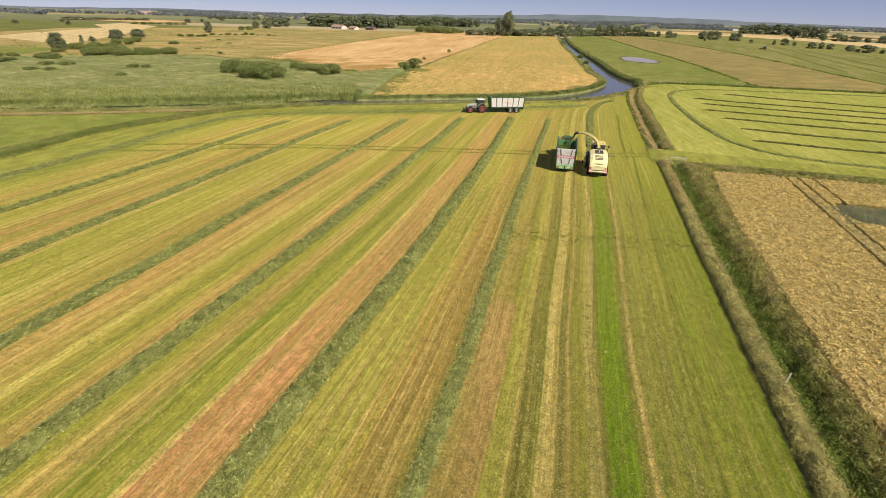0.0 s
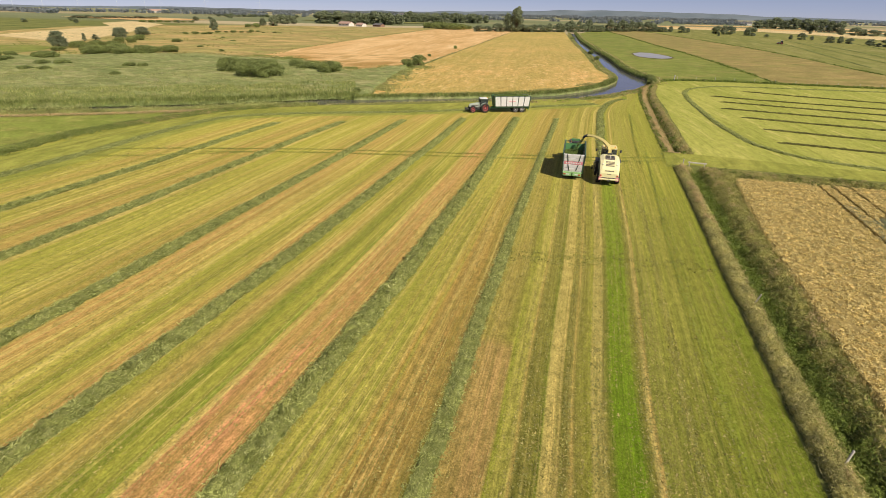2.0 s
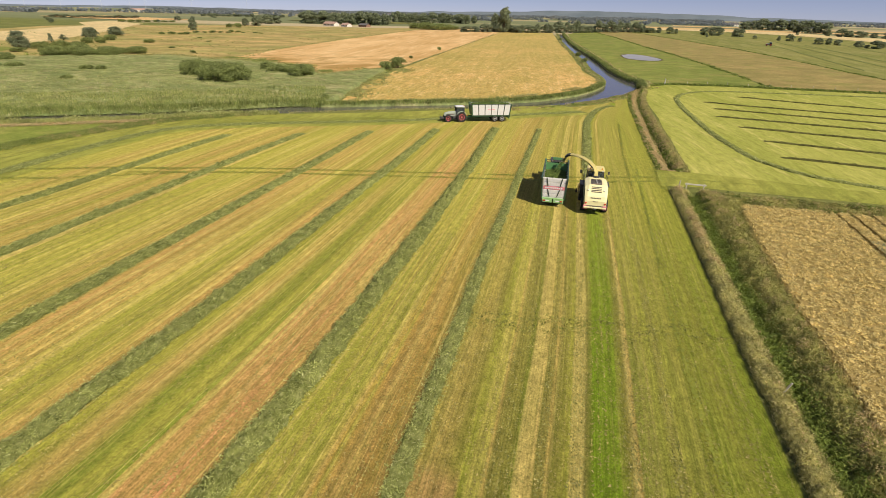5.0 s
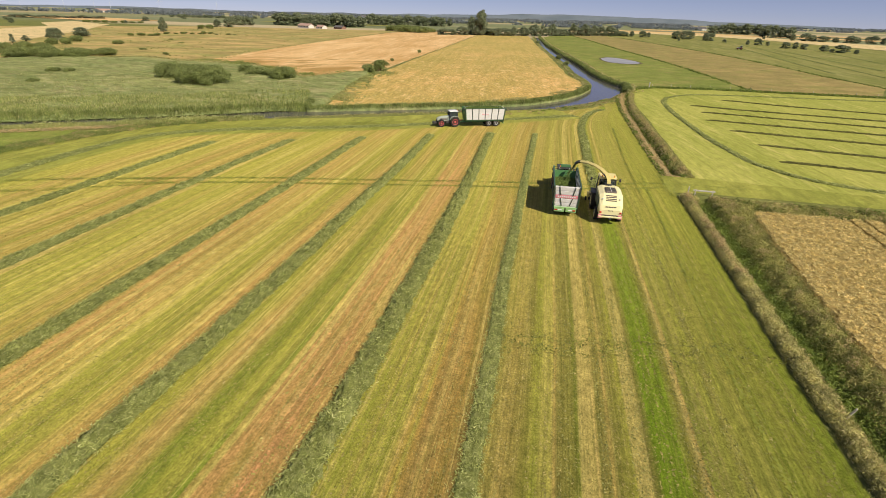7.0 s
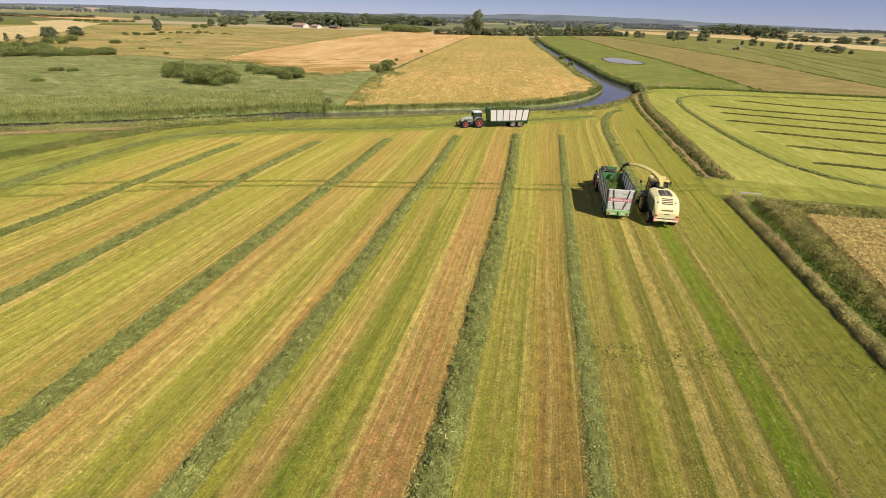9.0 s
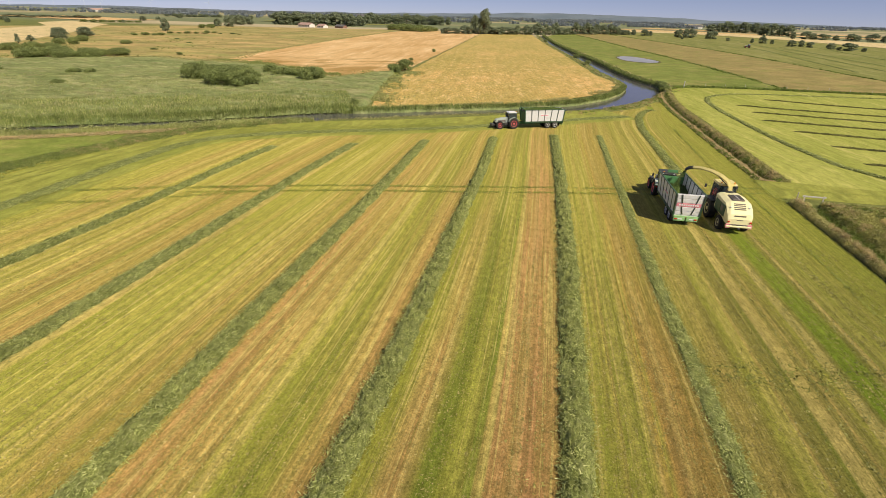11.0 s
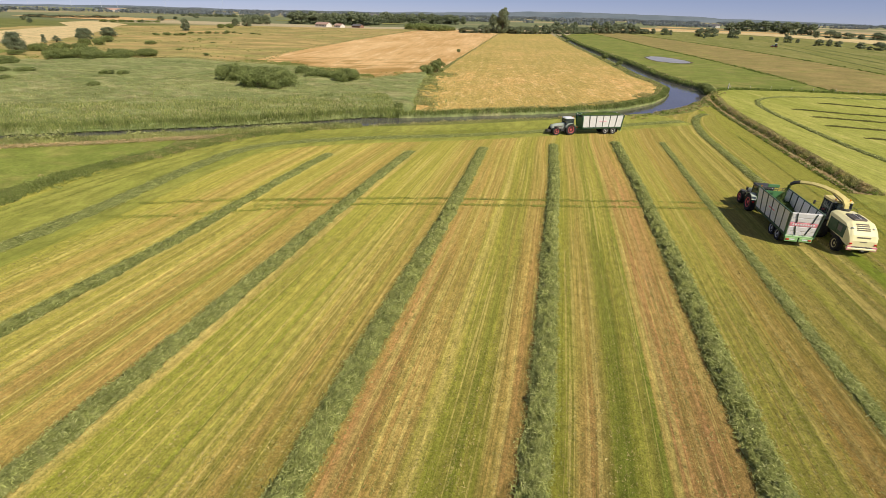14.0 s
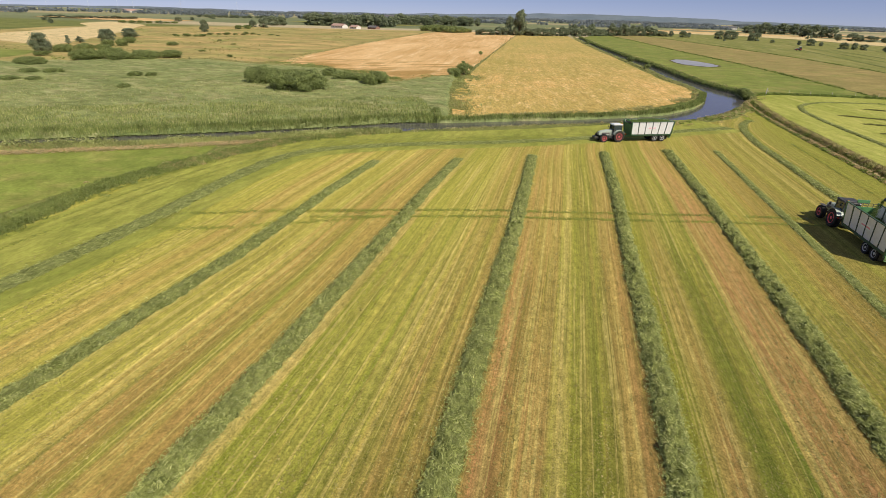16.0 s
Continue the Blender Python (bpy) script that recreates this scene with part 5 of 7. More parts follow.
# growth straying over the edges of the cut fields
for line, n, sd, h, mat, text in (
        ([(-57.5, 124.5), (-65, 158), (-71.5, 204)], 7000, 2.4, 0.45, REEDS, "reeds straying into the edge of the hay field"),
        ([(-56, 126), (-64.5, 158), (-71, 204)], 5000, 2.2, 0.3, BANK, "pale grass between reeds and hay"),
        ([(-74, 202), (-82, 191), (-88, 178), (-100, 187), (-117, 200), (-134, 209), (-152, 214)], 9000, 3.2, 0.5, VERGE_LEAF, "green weeds straying into the stubble"),
        ([(-56, 127.5), (-36, 140), (-20, 151.5), (-9, 168), (-3, 181), (-0.5, 196), (-1, 206)], 5000, 1.0, 0.35, BANK, "pale grass between hay and bank reeds")):
    p, _ = resample(line, 0.7)
    i = rng.integers(0, len(p), n)
    r = np.c_[p[i] + rng.normal(0, sd, (n, 2)), np.zeros(n)]
    r = r[np.array([noise.noise((a * 0.12, b * 0.1, sd)) + 0.5 * noise.noise((a * 0.5, b * 0.4, sd)) for a, b, _ in r]) > 0.02]
    r = r[distance_to(RIVER, r[:, 0], r[:, 1], True) > 1.2]
    r[:, 2] = 0.08
    v, f = blades(rng, np.repeat(r, 2, 0) + rng.normal(0, 0.15, (2 * len(r), 3)) * (1, 1, 0), h, 0.22, 0.45)
    stuff("edge_grass", mesh_from("edge_grass", v, f, mat), text, "grass")

# tussocks on the rough grazing and droppings of hay on the cut fields
GRAZE = [(-161, 210), (-186, 217), (-199, 203), (-216, 184), (-241, 155), (-300, 140), (-420, 240), (-470, 420), (-400, 560), (-300, 600), (-215, 600), (-185, 389), (-171, 300), (-149, 214)]
r = scatter(5000, -470, -150, 165, 600, 1.6)
r = r[inside(GRAZE, r[:, 0], r[:, 1])]
r = r[np.array([noise.noise((a * 0.02, b * 0.03, 3.5)) for a, b, _ in r]) > 0.02]
river_plants("tussocks", r, 0.3, 0.5, BANK, "pale grass tussocks on rough grazing", 3, 0.7)
r = scatter(2600, -470, -150, 165, 600, 1.6)
r = r[inside(GRAZE, r[:, 0], r[:, 1])]
r = r[np.array([noise.noise((a * 0.025, b * 0.04, 13.5)) for a, b, _ in r]) > 0.15]
river_plants("tussocks", r, 0.6, 0.4, DITCH_GREEN, "dark rush tussocks on rough grazing", 4, 0.7)
HAYF = [(-112, 640), (-60, 650), (-35, 433), (-16, 290), (-9, 225), (-4, 205), (-4, 196), (-6, 182), (-11, 169), (-21, 153), (-36, 141), (-50, 133), (-56, 129), (-65, 160), (-71, 206), (-82, 315)]
HAYBIT = foliage("hay_wisps", (0.34, 0.25, 0.08), (0.66, 0.50, 0.20), (0.80, 0.64, 0.32), False)
r = scatter(26000, -112, -6, 126, 640, 2.2)
r = r[inside(HAYF, r[:, 0], r[:, 1])]
r = r[np.array([noise.noise((a * 0.10, b * 0.22, 3.5)) for a, b, _ in r]) > 0.05]
river_plants("hay_wisps", r, 0.12, 0.4, HAYBIT, "loose golden hay wisps on the cut field", 2, 3.0)

# ---- bushes and trees ----
LEAF = foliage("willow_leaves", (0.18, 0.215, 0.072), (0.30, 0.345, 0.115), (0.38, 0.41, 0.15), True, 0.35)
# tree green lightened towards grey-blue: haze mixed into the leaf colour
LEAF_HAZED = foliage("hazed_leaves", (0.18, 0.21, 0.12), (0.29, 0.325, 0.19), (0.37, 0.40, 0.25), True, 0.4)
BARK = paint("bark", (0.12, 0.09, 0.06), 0.9, dirt=0.5)


def part(name, bm, material, parent, label="", smooth=False):
    """Links a bmesh as one mesh under a thing or a part."""
    me = bpy.data.meshes.new(name)
    if smooth:
        for fc in bm.faces:
            fc.smooth = True
    bm.to_mesh(me)
    bm.free()
    me.materials.append(material)
    ob = new(name, me)
    ob.parent = parent
    return tagged(ob, label)


def child(name, me, parent, label=""):
    ob = new(name, me)
    ob.parent = parent
    return tagged(ob, label)


def thing(name, m, label, category, group=""):
    ob = new(name)
    ob.matrix_basis = m
    return tagged(ob, label, category, group)


def add_tube(bm, points, radii, seg=8, caps=True):
    """A round bar along points."""
    pts = [Vector(p) for p in points]
    rings = []
    for k, p in enumerate(pts):
        d = (pts[min(k + 1, len(pts) - 1)] - pts[max(k - 1, 0)]).normalized()
        a = d.orthogonal().normalized() if abs(d.z) > 0.99 else d.cross(Vector((0, 0, 1))).normalized()
        b = d.cross(a)
        rr = radii[k] if isinstance(radii, (list, tuple)) else radii
        rings.append([bm.verts.new(p + rr * (math.cos(t) * a + math.sin(t) * b)) for t in (2 * math.pi * j / seg for j in range(seg))])
    for q, r2 in zip(rings[:-1], rings[1:]):
        for j in range(seg):
            bm.faces.new((q[j], q[(j + 1) % seg], r2[(j + 1) % seg], r2[j]))
    if caps:
        bm.faces.new(rings[0][::-1])
        bm.faces.new(rings[-1])


def leaf_cloud(rg, centres, radii, per, size):
    """Leaf sprays scattered in clumps: verts and faces of small bent triangles."""
    c, r = np.repeat(centres, per, 0), np.repeat(radii, per, 0)
    d = rg.normal(0, 1, c.shape)
    d /= np.linalg.norm(d, axis=1, keepdims=True)
    d[:, 2] = np.where(d[:, 2] < -0.6, -d[:, 2], d[:, 2])
    p = c + d * r * rg.uniform(0.55, 1.08, (len(c), 1))
    dn = d + rg.normal(0, 0.38, c.shape)
    a = np.cross(dn, rg.normal(0, 1, c.shape))
    a /= np.linalg.norm(a, axis=1, keepdims=True) + 1e-6
    b = np.cross(dn, a)
    b /= np.linalg.norm(b, axis=1, keepdims=True) + 1e-6
    s = size * rg.uniform(0.6, 1.4, (len(c), 1))
    v = np.stack([p - a * s, p + a * s * 0.8 + b * s * 0.2, p + b * s + d * s * 0.15], 1).reshape(-1, 3)
    return v, np.arange(len(v)).reshape(-1, 3)


def make_tree(name, seed, height, width, trunk, clumps, per, size, material, label, category, shape="round", group="trees and bushes"):
    """Tapered trunk, limbs and an uneven crown of leaf sprays."""
    rg = np.random.default_rng(seed)
    root = thing(name, Matrix(), label, category, group)
    bm = bmesh.new()
    base = height * trunk
    add_tube(bm, [(0, 0, -0.1), (rg.normal(0, 0.1), rg.normal(0, 0.1), max(base, height * 0.25)), (0, 0, height * 0.7)], [height * 0.03 + 0.05, height * 0.022 + 0.03, 0.04], 7)
    cs, rs = [], []
    for k in range(clumps):
        t = rg.random()
        ang = rg.uniform(0, 2 * np.pi)
        if shape == "round":
            z = base + (height - base) * (0.04 + 0.86 * t)
            reach = width / 2 * math.sqrt(max(0.05, 1 - (2 * t - 0.65) ** 2 / 2.0)) * rg.uniform(0.45, 0.92)
            cr = width * rg.uniform(0.13, 0.22)
        elif shape == "low":
            rho = 0.9 * math.sqrt(t)
            reach = width / 2 * rho
            z = height * (0.08 + 0.68 * (1 - rho**3) ** 0.5 * (rg.uniform(0.8, 1.0) if k % 3 else rg.uniform(0.05, 0.6)))
            cr = height * rg.uniform(0.19, 0.28)
        else:
            z = base + (height - base) * (0.08 + 0.86 * t)
            reach = width / 2 * (1 - 0.75 * t) * rg.uniform(0.2, 0.8)
            cr = width * rg.uniform(0.2, 0.32) * (1.1 - 0.6 * t)
        c = (math.cos(ang) * reach, math.sin(ang) * reach, min(z, height - cr * 0.8))
        cs.append(c)
        rs.append((cr, cr, cr * rg.uniform(0.7, 1.0)))
        if k % 3 == 0:
            add_tube(bm, [(0, 0, base * 0.7 + 0.1), (c[0] * 0.5, c[1] * 0.5, 0.5 * (base + c[2])), c], [height * 0.012 + 0.02, 0.03, 0.015], 5, False)
    part("trunk", bm, BARK, root, smooth=True)
    v, f = leaf_cloud(rg, np.array(cs), np.array(rs), per, size)
    child("crown", mesh_from("crown", v, f, material), root)
    return root


PROTO = {
    "willow": make_tree("willow_bush", 1, 5.2, 11.0, 0.05, 110, 220, 0.165, LEAF, "broad grey-green willow bush in the reeds", "bush", "low"),
    "willow2": make_tree("willow_bush", 2, 4.6, 8.0, 0.05, 90, 220, 0.155, LEAF, "rounded dense willow bush in the reeds", "bush", "low"),
    "shrub": make_tree("shrub", 3, 3.0, 4.2, 0.06, 34, 125, 0.16, LEAF, "small round bush in rough grass", "bush", "low"),
    "tree": make_tree("tree", 4, 10.5, 7.6, 0.05, 90, 130, 0.27, LEAF_HAZED, "leafy dark green tree in open grazing land", "tree"),
    "tree2": make_tree("tree", 5, 12.0, 8.8, 0.05, 95, 130, 0.29, LEAF_HAZED, "spreading dark green tree in open land", "tree"),
    "poplar": make_tree("young_tree", 6, 7.5, 3.4, 0.1, 24, 110, 0.24, LEAF_HAZED, "slender young tree in a hedge", "tree", "cone"),
    "tall": make_tree("tall_tree", 7, 24.0, 15.0, 0.05, 70, 90, 0.75, LEAF_HAZED, "tall dark tree above the tree belt", "tree"),
    "dead": make_tree("hedge_bush", 8, 3.6, 9.0, 0.03, 70, 140, 0.18, LEAF, "low spreading hedge bush in brown grazing", "bush", "low"),
    "belt": make_tree("tree", 9, 12.0, 9.0, 0.04, 34, 60, 0.66, LEAF_HAZED, "leafy dark tree in a distant belt", "tree"),
    "belt2": make_tree("tree", 10, 12.0, 8.0, 0.04, 32, 60, 0.66, LEAF_HAZED, "rounded dark tree in a distant belt", "tree"),
}
USED = set()


def plant(kind, x, y, height=None, wide=1.0, turn=0.0):
    """A copy of a tree with its own height and turn; the first one is the tree itself."""
    if math.hypot(x, y) > 480 and kind in ("tree", "tree2"):
        kind = {"tree": "belt", "tree2": "belt2"}[kind]
    own = {"belt": 12.0, "belt2": 12.0, "willow": 5.2, "willow2": 4.6, "shrub": 3.0, "tree": 10.5, "tree2": 12.0, "poplar": 7.5, "tall": 24.0, "dead": 3.6}[kind]
    s = (height or own) / own
    m = pose(x, y, 0, 0, 0, turn) @ Matrix.Diagonal((s * wide, s * wide, s, 1))
    if kind not in USED:
        USED.add(kind)
        PROTO[kind].matrix_basis = m
        return PROTO[kind]
    return copy_thing(PROTO[kind], m)


def grow(kind, x, y, width, height, turn=0.0):
    """A copy of a tree or bush with the width and height that it has in the place."""
    own_h, own_w = {"willow": (5.2, 11.0), "shrub": (3.0, 4.2), "tree": (10.5, 7.6), "tree2": (12.0, 8.8), "poplar": (7.5, 3.4), "dead": (3.6, 9.0)}[kind]
    return plant(kind, x, y, height * 0.95, width / own_w / (height * 0.95 / own_h), turn)


def bush(kind, x, y, height, wide=1.0, turn=0.0):
    return plant(kind, x, y, height * 0.84, wide * 1.12, turn)


# bushes in the reed bed
bush("willow2", -119.5, 154, 6.6, 0.95, 20)
bush("willow", -105, 147.5, 7.0, 1.1, 70)
bush("shrub", -111, 178, 3.9, 1.0, 10)
bush("shrub", -104, 173, 3.4, 1.2, 80)
bush("shrub", -99, 171, 3.2, 1.1, 200)
bush("willow2", -91, 167, 4.3, 0.85, 150)
bush("shrub", -73.5, 207, 4.8, 0.75, 0)
bush("shrub", -75.5, 199, 3.6, 0.85, 130)
bush("shrub", -61, 127, 2.2, 0.6, 40)
# small bushes along the river and the field edges
for x, y, h, w in ((-11.2, 305, 2.4, 0.7), (-11.6, 312, 1.6, 0.8), (-6.6, 268, 2.2, 0.8), (-34, 480, 2.4, 0.9), (-88.5, 310, 1.8, 0.7), (12.6, 191, 2.4, 0.9), (13.2, 187, 1.8, 1.0), (-84, 250, 1.3, 0.8)):
    plant("shrub", x, y, h, w, x * 11 % 360)
# hedges and trees on the rough grazing
grow("tree2", -265, 206, 7.6, 8.4, 30)
grow("shrub", -248, 193, 5.6, 1.9, 0)
grow("poplar", -299, 248, 3.4, 4.8, 0)
grow("poplar", -307, 262, 4.8, 5.6, 90)
grow("tree", -308, 281, 8.8, 7.2, 10)
grow("tree2", -332, 322, 11.4, 9.4, 100)
for k, (x, y, w, h) in enumerate(((-258, 211, 8.5, 3.6), (-253, 217, 9.0, 4.2), (-248, 222, 8.0, 3.7), (-275, 250, 6.5, 3.8), (-271, 255, 6.5, 4.2), (-289, 278, 8.2, 3.9), (-255, 273, 6.6, 2.4))):
    grow("dead", x, y, w, h, 60 * k)
for k, (x, y, w, h) in enumerate(((-217, 185, 8.0, 4.2), (-211, 191, 8.0, 4.6), (-205, 189, 6.5, 3.6), (-199.5, 195, 7.0, 4.1), (-206, 206, 5.0, 2.7), (-201, 211, 6.0, 3.2), (-214, 161, 7.0, 3.1))):
    grow("willow", x, y, w, h, 15 + 70 * k)
for x, y, h, w in ((-239, 158, 2.9, 1.2), (-232, 160, 2.8, 1.1), (-215, 144, 2.8, 1.2), (-219, 150, 2.2, 1.3), (-182, 130, 1.9, 1.6), (-176, 132, 1.8, 1.4), (-193, 144, 2.2, 1.5), (-186, 146, 2.4, 1.4), (-161, 151, 2.2, 1.2), (-157, 153, 2.0, 1.1), (-145, 131, 1.8, 1.2), (-184, 226, 1.4, 1.2)):
    bush("shrub", x, y, h, w, x * 7 % 360)
# a low broken hedge line over the grazing
sr = random.Random(9)
for x, y, w, h in ((-323, 354, 3.4, 1.4), (-318, 359, 4.2, 2.2), (-313, 363, 3.2, 1.5), (-310, 366, 3.8, 2.0), (-326, 395, 3.6, 1.6), (-322, 400, 2.6, 1.2), (-317, 404, 4.2, 1.9), (-313, 409, 3.0, 1.3), (-308, 412, 3.6, 1.1), (-311, 420, 3.2, 2.3), (-307, 424, 3.0, 1.6), (-296, 416, 2.4, 0.9), (-289, 423, 3.0, 1.1), (-280, 418, 2.4, 0.8), (-340, 372, 2.6, 1.0), (-268, 330, 2.2, 0.8), (-236, 300, 2.0, 0.7), (-214, 246, 2.6, 0.9)):
    grow("shrub", x, y, w * 1.15, h, sr.uniform(0, 360))
grow("tree2", -360, 431, 8.2, 10.6, 40)
for k, (x, y, w, h) in enumerate(((-388, 519, 6.5, 4.2), (-382, 524, 6.5, 4.6))):
    grow("shrub", x, y, w, h, 100 * k)
for k, (x, y, w, h) in enumerate(((-416, 584, 11, 10.5), (-407, 592, 11, 11.5), (-456, 673, 12, 13), (-447, 679, 12, 14), (-438, 686, 12, 12.5), (-627, 708, 8, 7.4), (-680, 802, 8, 6), (-745, 936, 10, 10), (-603, 489, 6.5, 6), (-660, 470, 5, 5), (-560, 600, 5, 4.5), (-700, 560, 5, 5))):
    grow("tree" if k % 2 else "tree2", x, y, w, h, 53 * k)
for k in range(7):
    grow("dead", -601 + 7.0 * k + sr.uniform(-2, 2), 582 + 7 * k, 10, sr.uniform(2.2, 3.8), 47 * k)
for k in range(10):
    grow("tree", -820 + 8.4 * k + sr.uniform(-2, 2), 668 + 8.6 * k, 13, sr.uniform(3.8, 5.8), 37 * k)
for k in range(14):
    grow("tree2", -898 + 11 * k + sr.uniform(-3, 3), 1092 + 7.5 * k, 15, sr.uniform(5.5, 8.0), 61 * k)
# tree belt behind the hay field
plant("tall", -109, 630, 27.0, 0.8, 0)
plant("tall", -124, 652, 18.0, 0.9, 110)
bx = random.Random(4)
for k in range(42):
    x = -152 + 212 * k / 41
    y = float(np.interp(x, [-190, -145, -58, -10, 20, 60], [632, 612, 662, 740, 776, 792])) + bx.uniform(-8, 14)
    h = float(np.interp(x, [-190, -110, -40, 20, 60], [8, 10.5, 14, 15.5, 11])) * bx.uniform(0.6, 1.12)
    grow("tree" if k % 3 else "tree2", x, y, bx.uniform(6.5, 10.5), h, bx.uniform(0, 360))
for k in range(22):
    x = -238 + 60 * k / 21
    plant("shrub", x, 700 + bx.uniform(-20, 40) - 60 * k / 21, bx.uniform(4, 7), 1.4, bx.uniform(0, 360))
# wood behind the farm, and the one beside it
for k in range(30):
    x = -440 + 115 * k / 29
    plant("tree2" if k % 2 else "tree", x, 745 + bx.uniform(-10, 40) + 40 * k / 29, bx.uniform(15, 20), 1.05, bx.uniform(0, 360))
for k in range(24):
    x = -400 + 150 * k / 23
    plant("tree2" if k % 2 else "tree", x, 1010 + bx.uniform(-10, 50) + 30 * k / 23, bx.uniform(16, 21), 1.1, bx.uniform(0, 360))
# trees over the pastures and beyond
for k, (x, y, w, h) in enumerate(((70, 800, 9.0, 10.3), (82, 783, 9.0, 10.8), (90, 788, 8.0, 9.0), (36, 800, 6, 6), (50, 820, 7, 5), (119, 757, 10, 13), (127, 752, 11, 15), (136, 760, 10, 14), (148, 727, 10, 13.5), (154, 731, 9, 12.5), (172, 646, 5, 6.5), (180, 640, 7, 9), (188, 636, 5.5, 6), (186, 580, 7, 7.6), (193, 577, 7, 8.8), (199, 574, 6, 6.5), (204, 545, 9, 7.6), (211, 528, 10, 8.3), (218, 520, 5, 4.8), (206, 534, 3.5, 3.6), (112, 690, 4, 4), (160, 690, 4, 4.5), (262, 897, 6, 6))):
    grow("tree" if k % 2 else "tree2", x, y, w * 0.85, h * 0.85, k * 71)
for k, (x, y, w, h) in enumerate(((276, 1270, 24, 22), (291, 1262, 26, 27), (306, 1262, 26, 30), (321, 1250, 24, 25), (336, 1248, 28, 29), (352, 1240, 28, 31), (370, 1236, 26, 27), (306, 1050, 20, 24), (318, 1044, 22, 28), (331, 1040, 22, 27), (342, 1034, 18, 25))):
    grow("tree2" if k % 2 else "tree", x, y, w * 0.72, h * 0.78, k * 37)
for k in range(13):
    grow("tree" if k % 2 else "tree2", 292 + 11.5 * k + bx.uniform(-3, 3), 872 - 5 * k + bx.uniform(-8, 8), bx.uniform(8, 12), bx.uniform(8, 12), k * 41)

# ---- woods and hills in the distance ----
# leaf tones greyed and blued, so distance haze sits in the colour
HAZED_WOOD = foliage("hazed_wood", (0.235, 0.265, 0.28), (0.275, 0.305, 0.32), (0.31, 0.34, 0.35), True, 0.4)


def far_woods(name, spec, label, seed):
    """Belts of treetops far away: leafy clumps along lines."""
    rg = np.random.default_rng(seed)
    vs, fs, n = [], [], 0
    for x0, y0, x1, y1, h, gap in spec:
        far = math.dist((x0, y0), (x1, y1))
        k = max(4, int(far / (h * 0.5)))
        u = np.sort(rg.random(k))
        keep = np.array([noise.noise((x0 * 0.01 + a * far * 0.004, y0 * 0.01, seed)) for a in u]) > gap
        u = u[keep]
        if not len(u):
            continue
        hh = h * rg.uniform(0.55, 1.1, len(u))
        c = np.stack([x0 + (x1 - x0) * u, y0 + (y1 - y0) * u + rg.normal(0, 10, len(u)), hh * 0.5], 1)
        r3 = np.stack([hh * 0.55, hh * 0.5, hh * 0.5], 1)
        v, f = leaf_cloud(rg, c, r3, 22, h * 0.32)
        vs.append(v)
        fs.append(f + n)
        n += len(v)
    stuff(name, mesh_from(name, np.concatenate(vs), np.concatenate(fs), HAZED_WOOD), label, "woods")


wr = random.Random(11)
spec = [(-1934, 1256, -1225, 940, 10, -0.4), (-1700, 1280, -900, 1340, 9, -0.3), (-1250, 1371, -700, 1300, 9, -0.5), (165, 1737, 420, 1680, 9, -0.1), (-300, 1350, 200, 1450, 8, 0.0), (-700, 1500, -250, 1520, 9, -0.2)]
for k in range(16):
    y = 1500 + 170 * k
    x = -0.95 * y + wr.uniform(-200, 200)
    while x < 0.75 * y:
        L_ = wr.uniform(250, 900)
        spec.append((x, y + wr.uniform(-60, 60), x + L_, y + wr.uniform(-60, 60), wr.uniform(4, 8) + 0.0014 * y, 0.1 if y < 2600 else -0.06))
        x += L_ + wr.uniform(40, 500)
far_woods("far_woods", spec, "hazy blue-grey belts of woodland along the horizon", 3)


def make_hills():
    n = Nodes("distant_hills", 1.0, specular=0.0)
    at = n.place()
    # blue-grey haze is put into the colour of the hills
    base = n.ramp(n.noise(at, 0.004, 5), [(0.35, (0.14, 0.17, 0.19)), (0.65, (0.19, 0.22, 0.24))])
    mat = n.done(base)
    a = np.radians(np.linspace(-64, 44, 160))
    ridge = np.array([14 + 12 * noise.noise((t * 6, 0, 2)) + 6 * noise.noise((t * 25, 0, 5)) for t in a])
    ridge += 36 * np.exp(-((np.degrees(a) - 1) / 14) ** 2)
    rows = []
    for d, f in ((4300, 0.0), (4550, 0.75), (4700, 1.0), (4800, 0.8)):
        rows.append(np.stack([np.sin(a) * d, np.cos(a) * d, ridge * f - 1], 1))
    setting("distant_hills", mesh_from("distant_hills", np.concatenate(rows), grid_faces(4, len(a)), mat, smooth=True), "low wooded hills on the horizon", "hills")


make_hills()

# ---- farm, turbines, posts ----
BRICK = paint("brick_wall", (0.26, 0.15, 0.11), 0.9, dirt=0.3)
WHITE = paint("white_wall", (0.70, 0.66, 0.60), 0.8, dirt=0.3)
TILE = paint("roof_tile", (0.42, 0.27, 0.215), 0.8, dirt=0.3)
SLATE = paint("dark_roof", (0.12, 0.11, 0.11), 0.8, dirt=0.3)
GLASS_DARK = paint("dark_pane", (0.03, 0.035, 0.04), 0.15, dirt=0.05)
WOOD = paint("weathered_wood", (0.55, 0.50, 0.42), 0.9, dirt=0.5)
CONCRETE = paint("concrete", (0.55, 0.52, 0.46), 0.9, dirt=0.4)


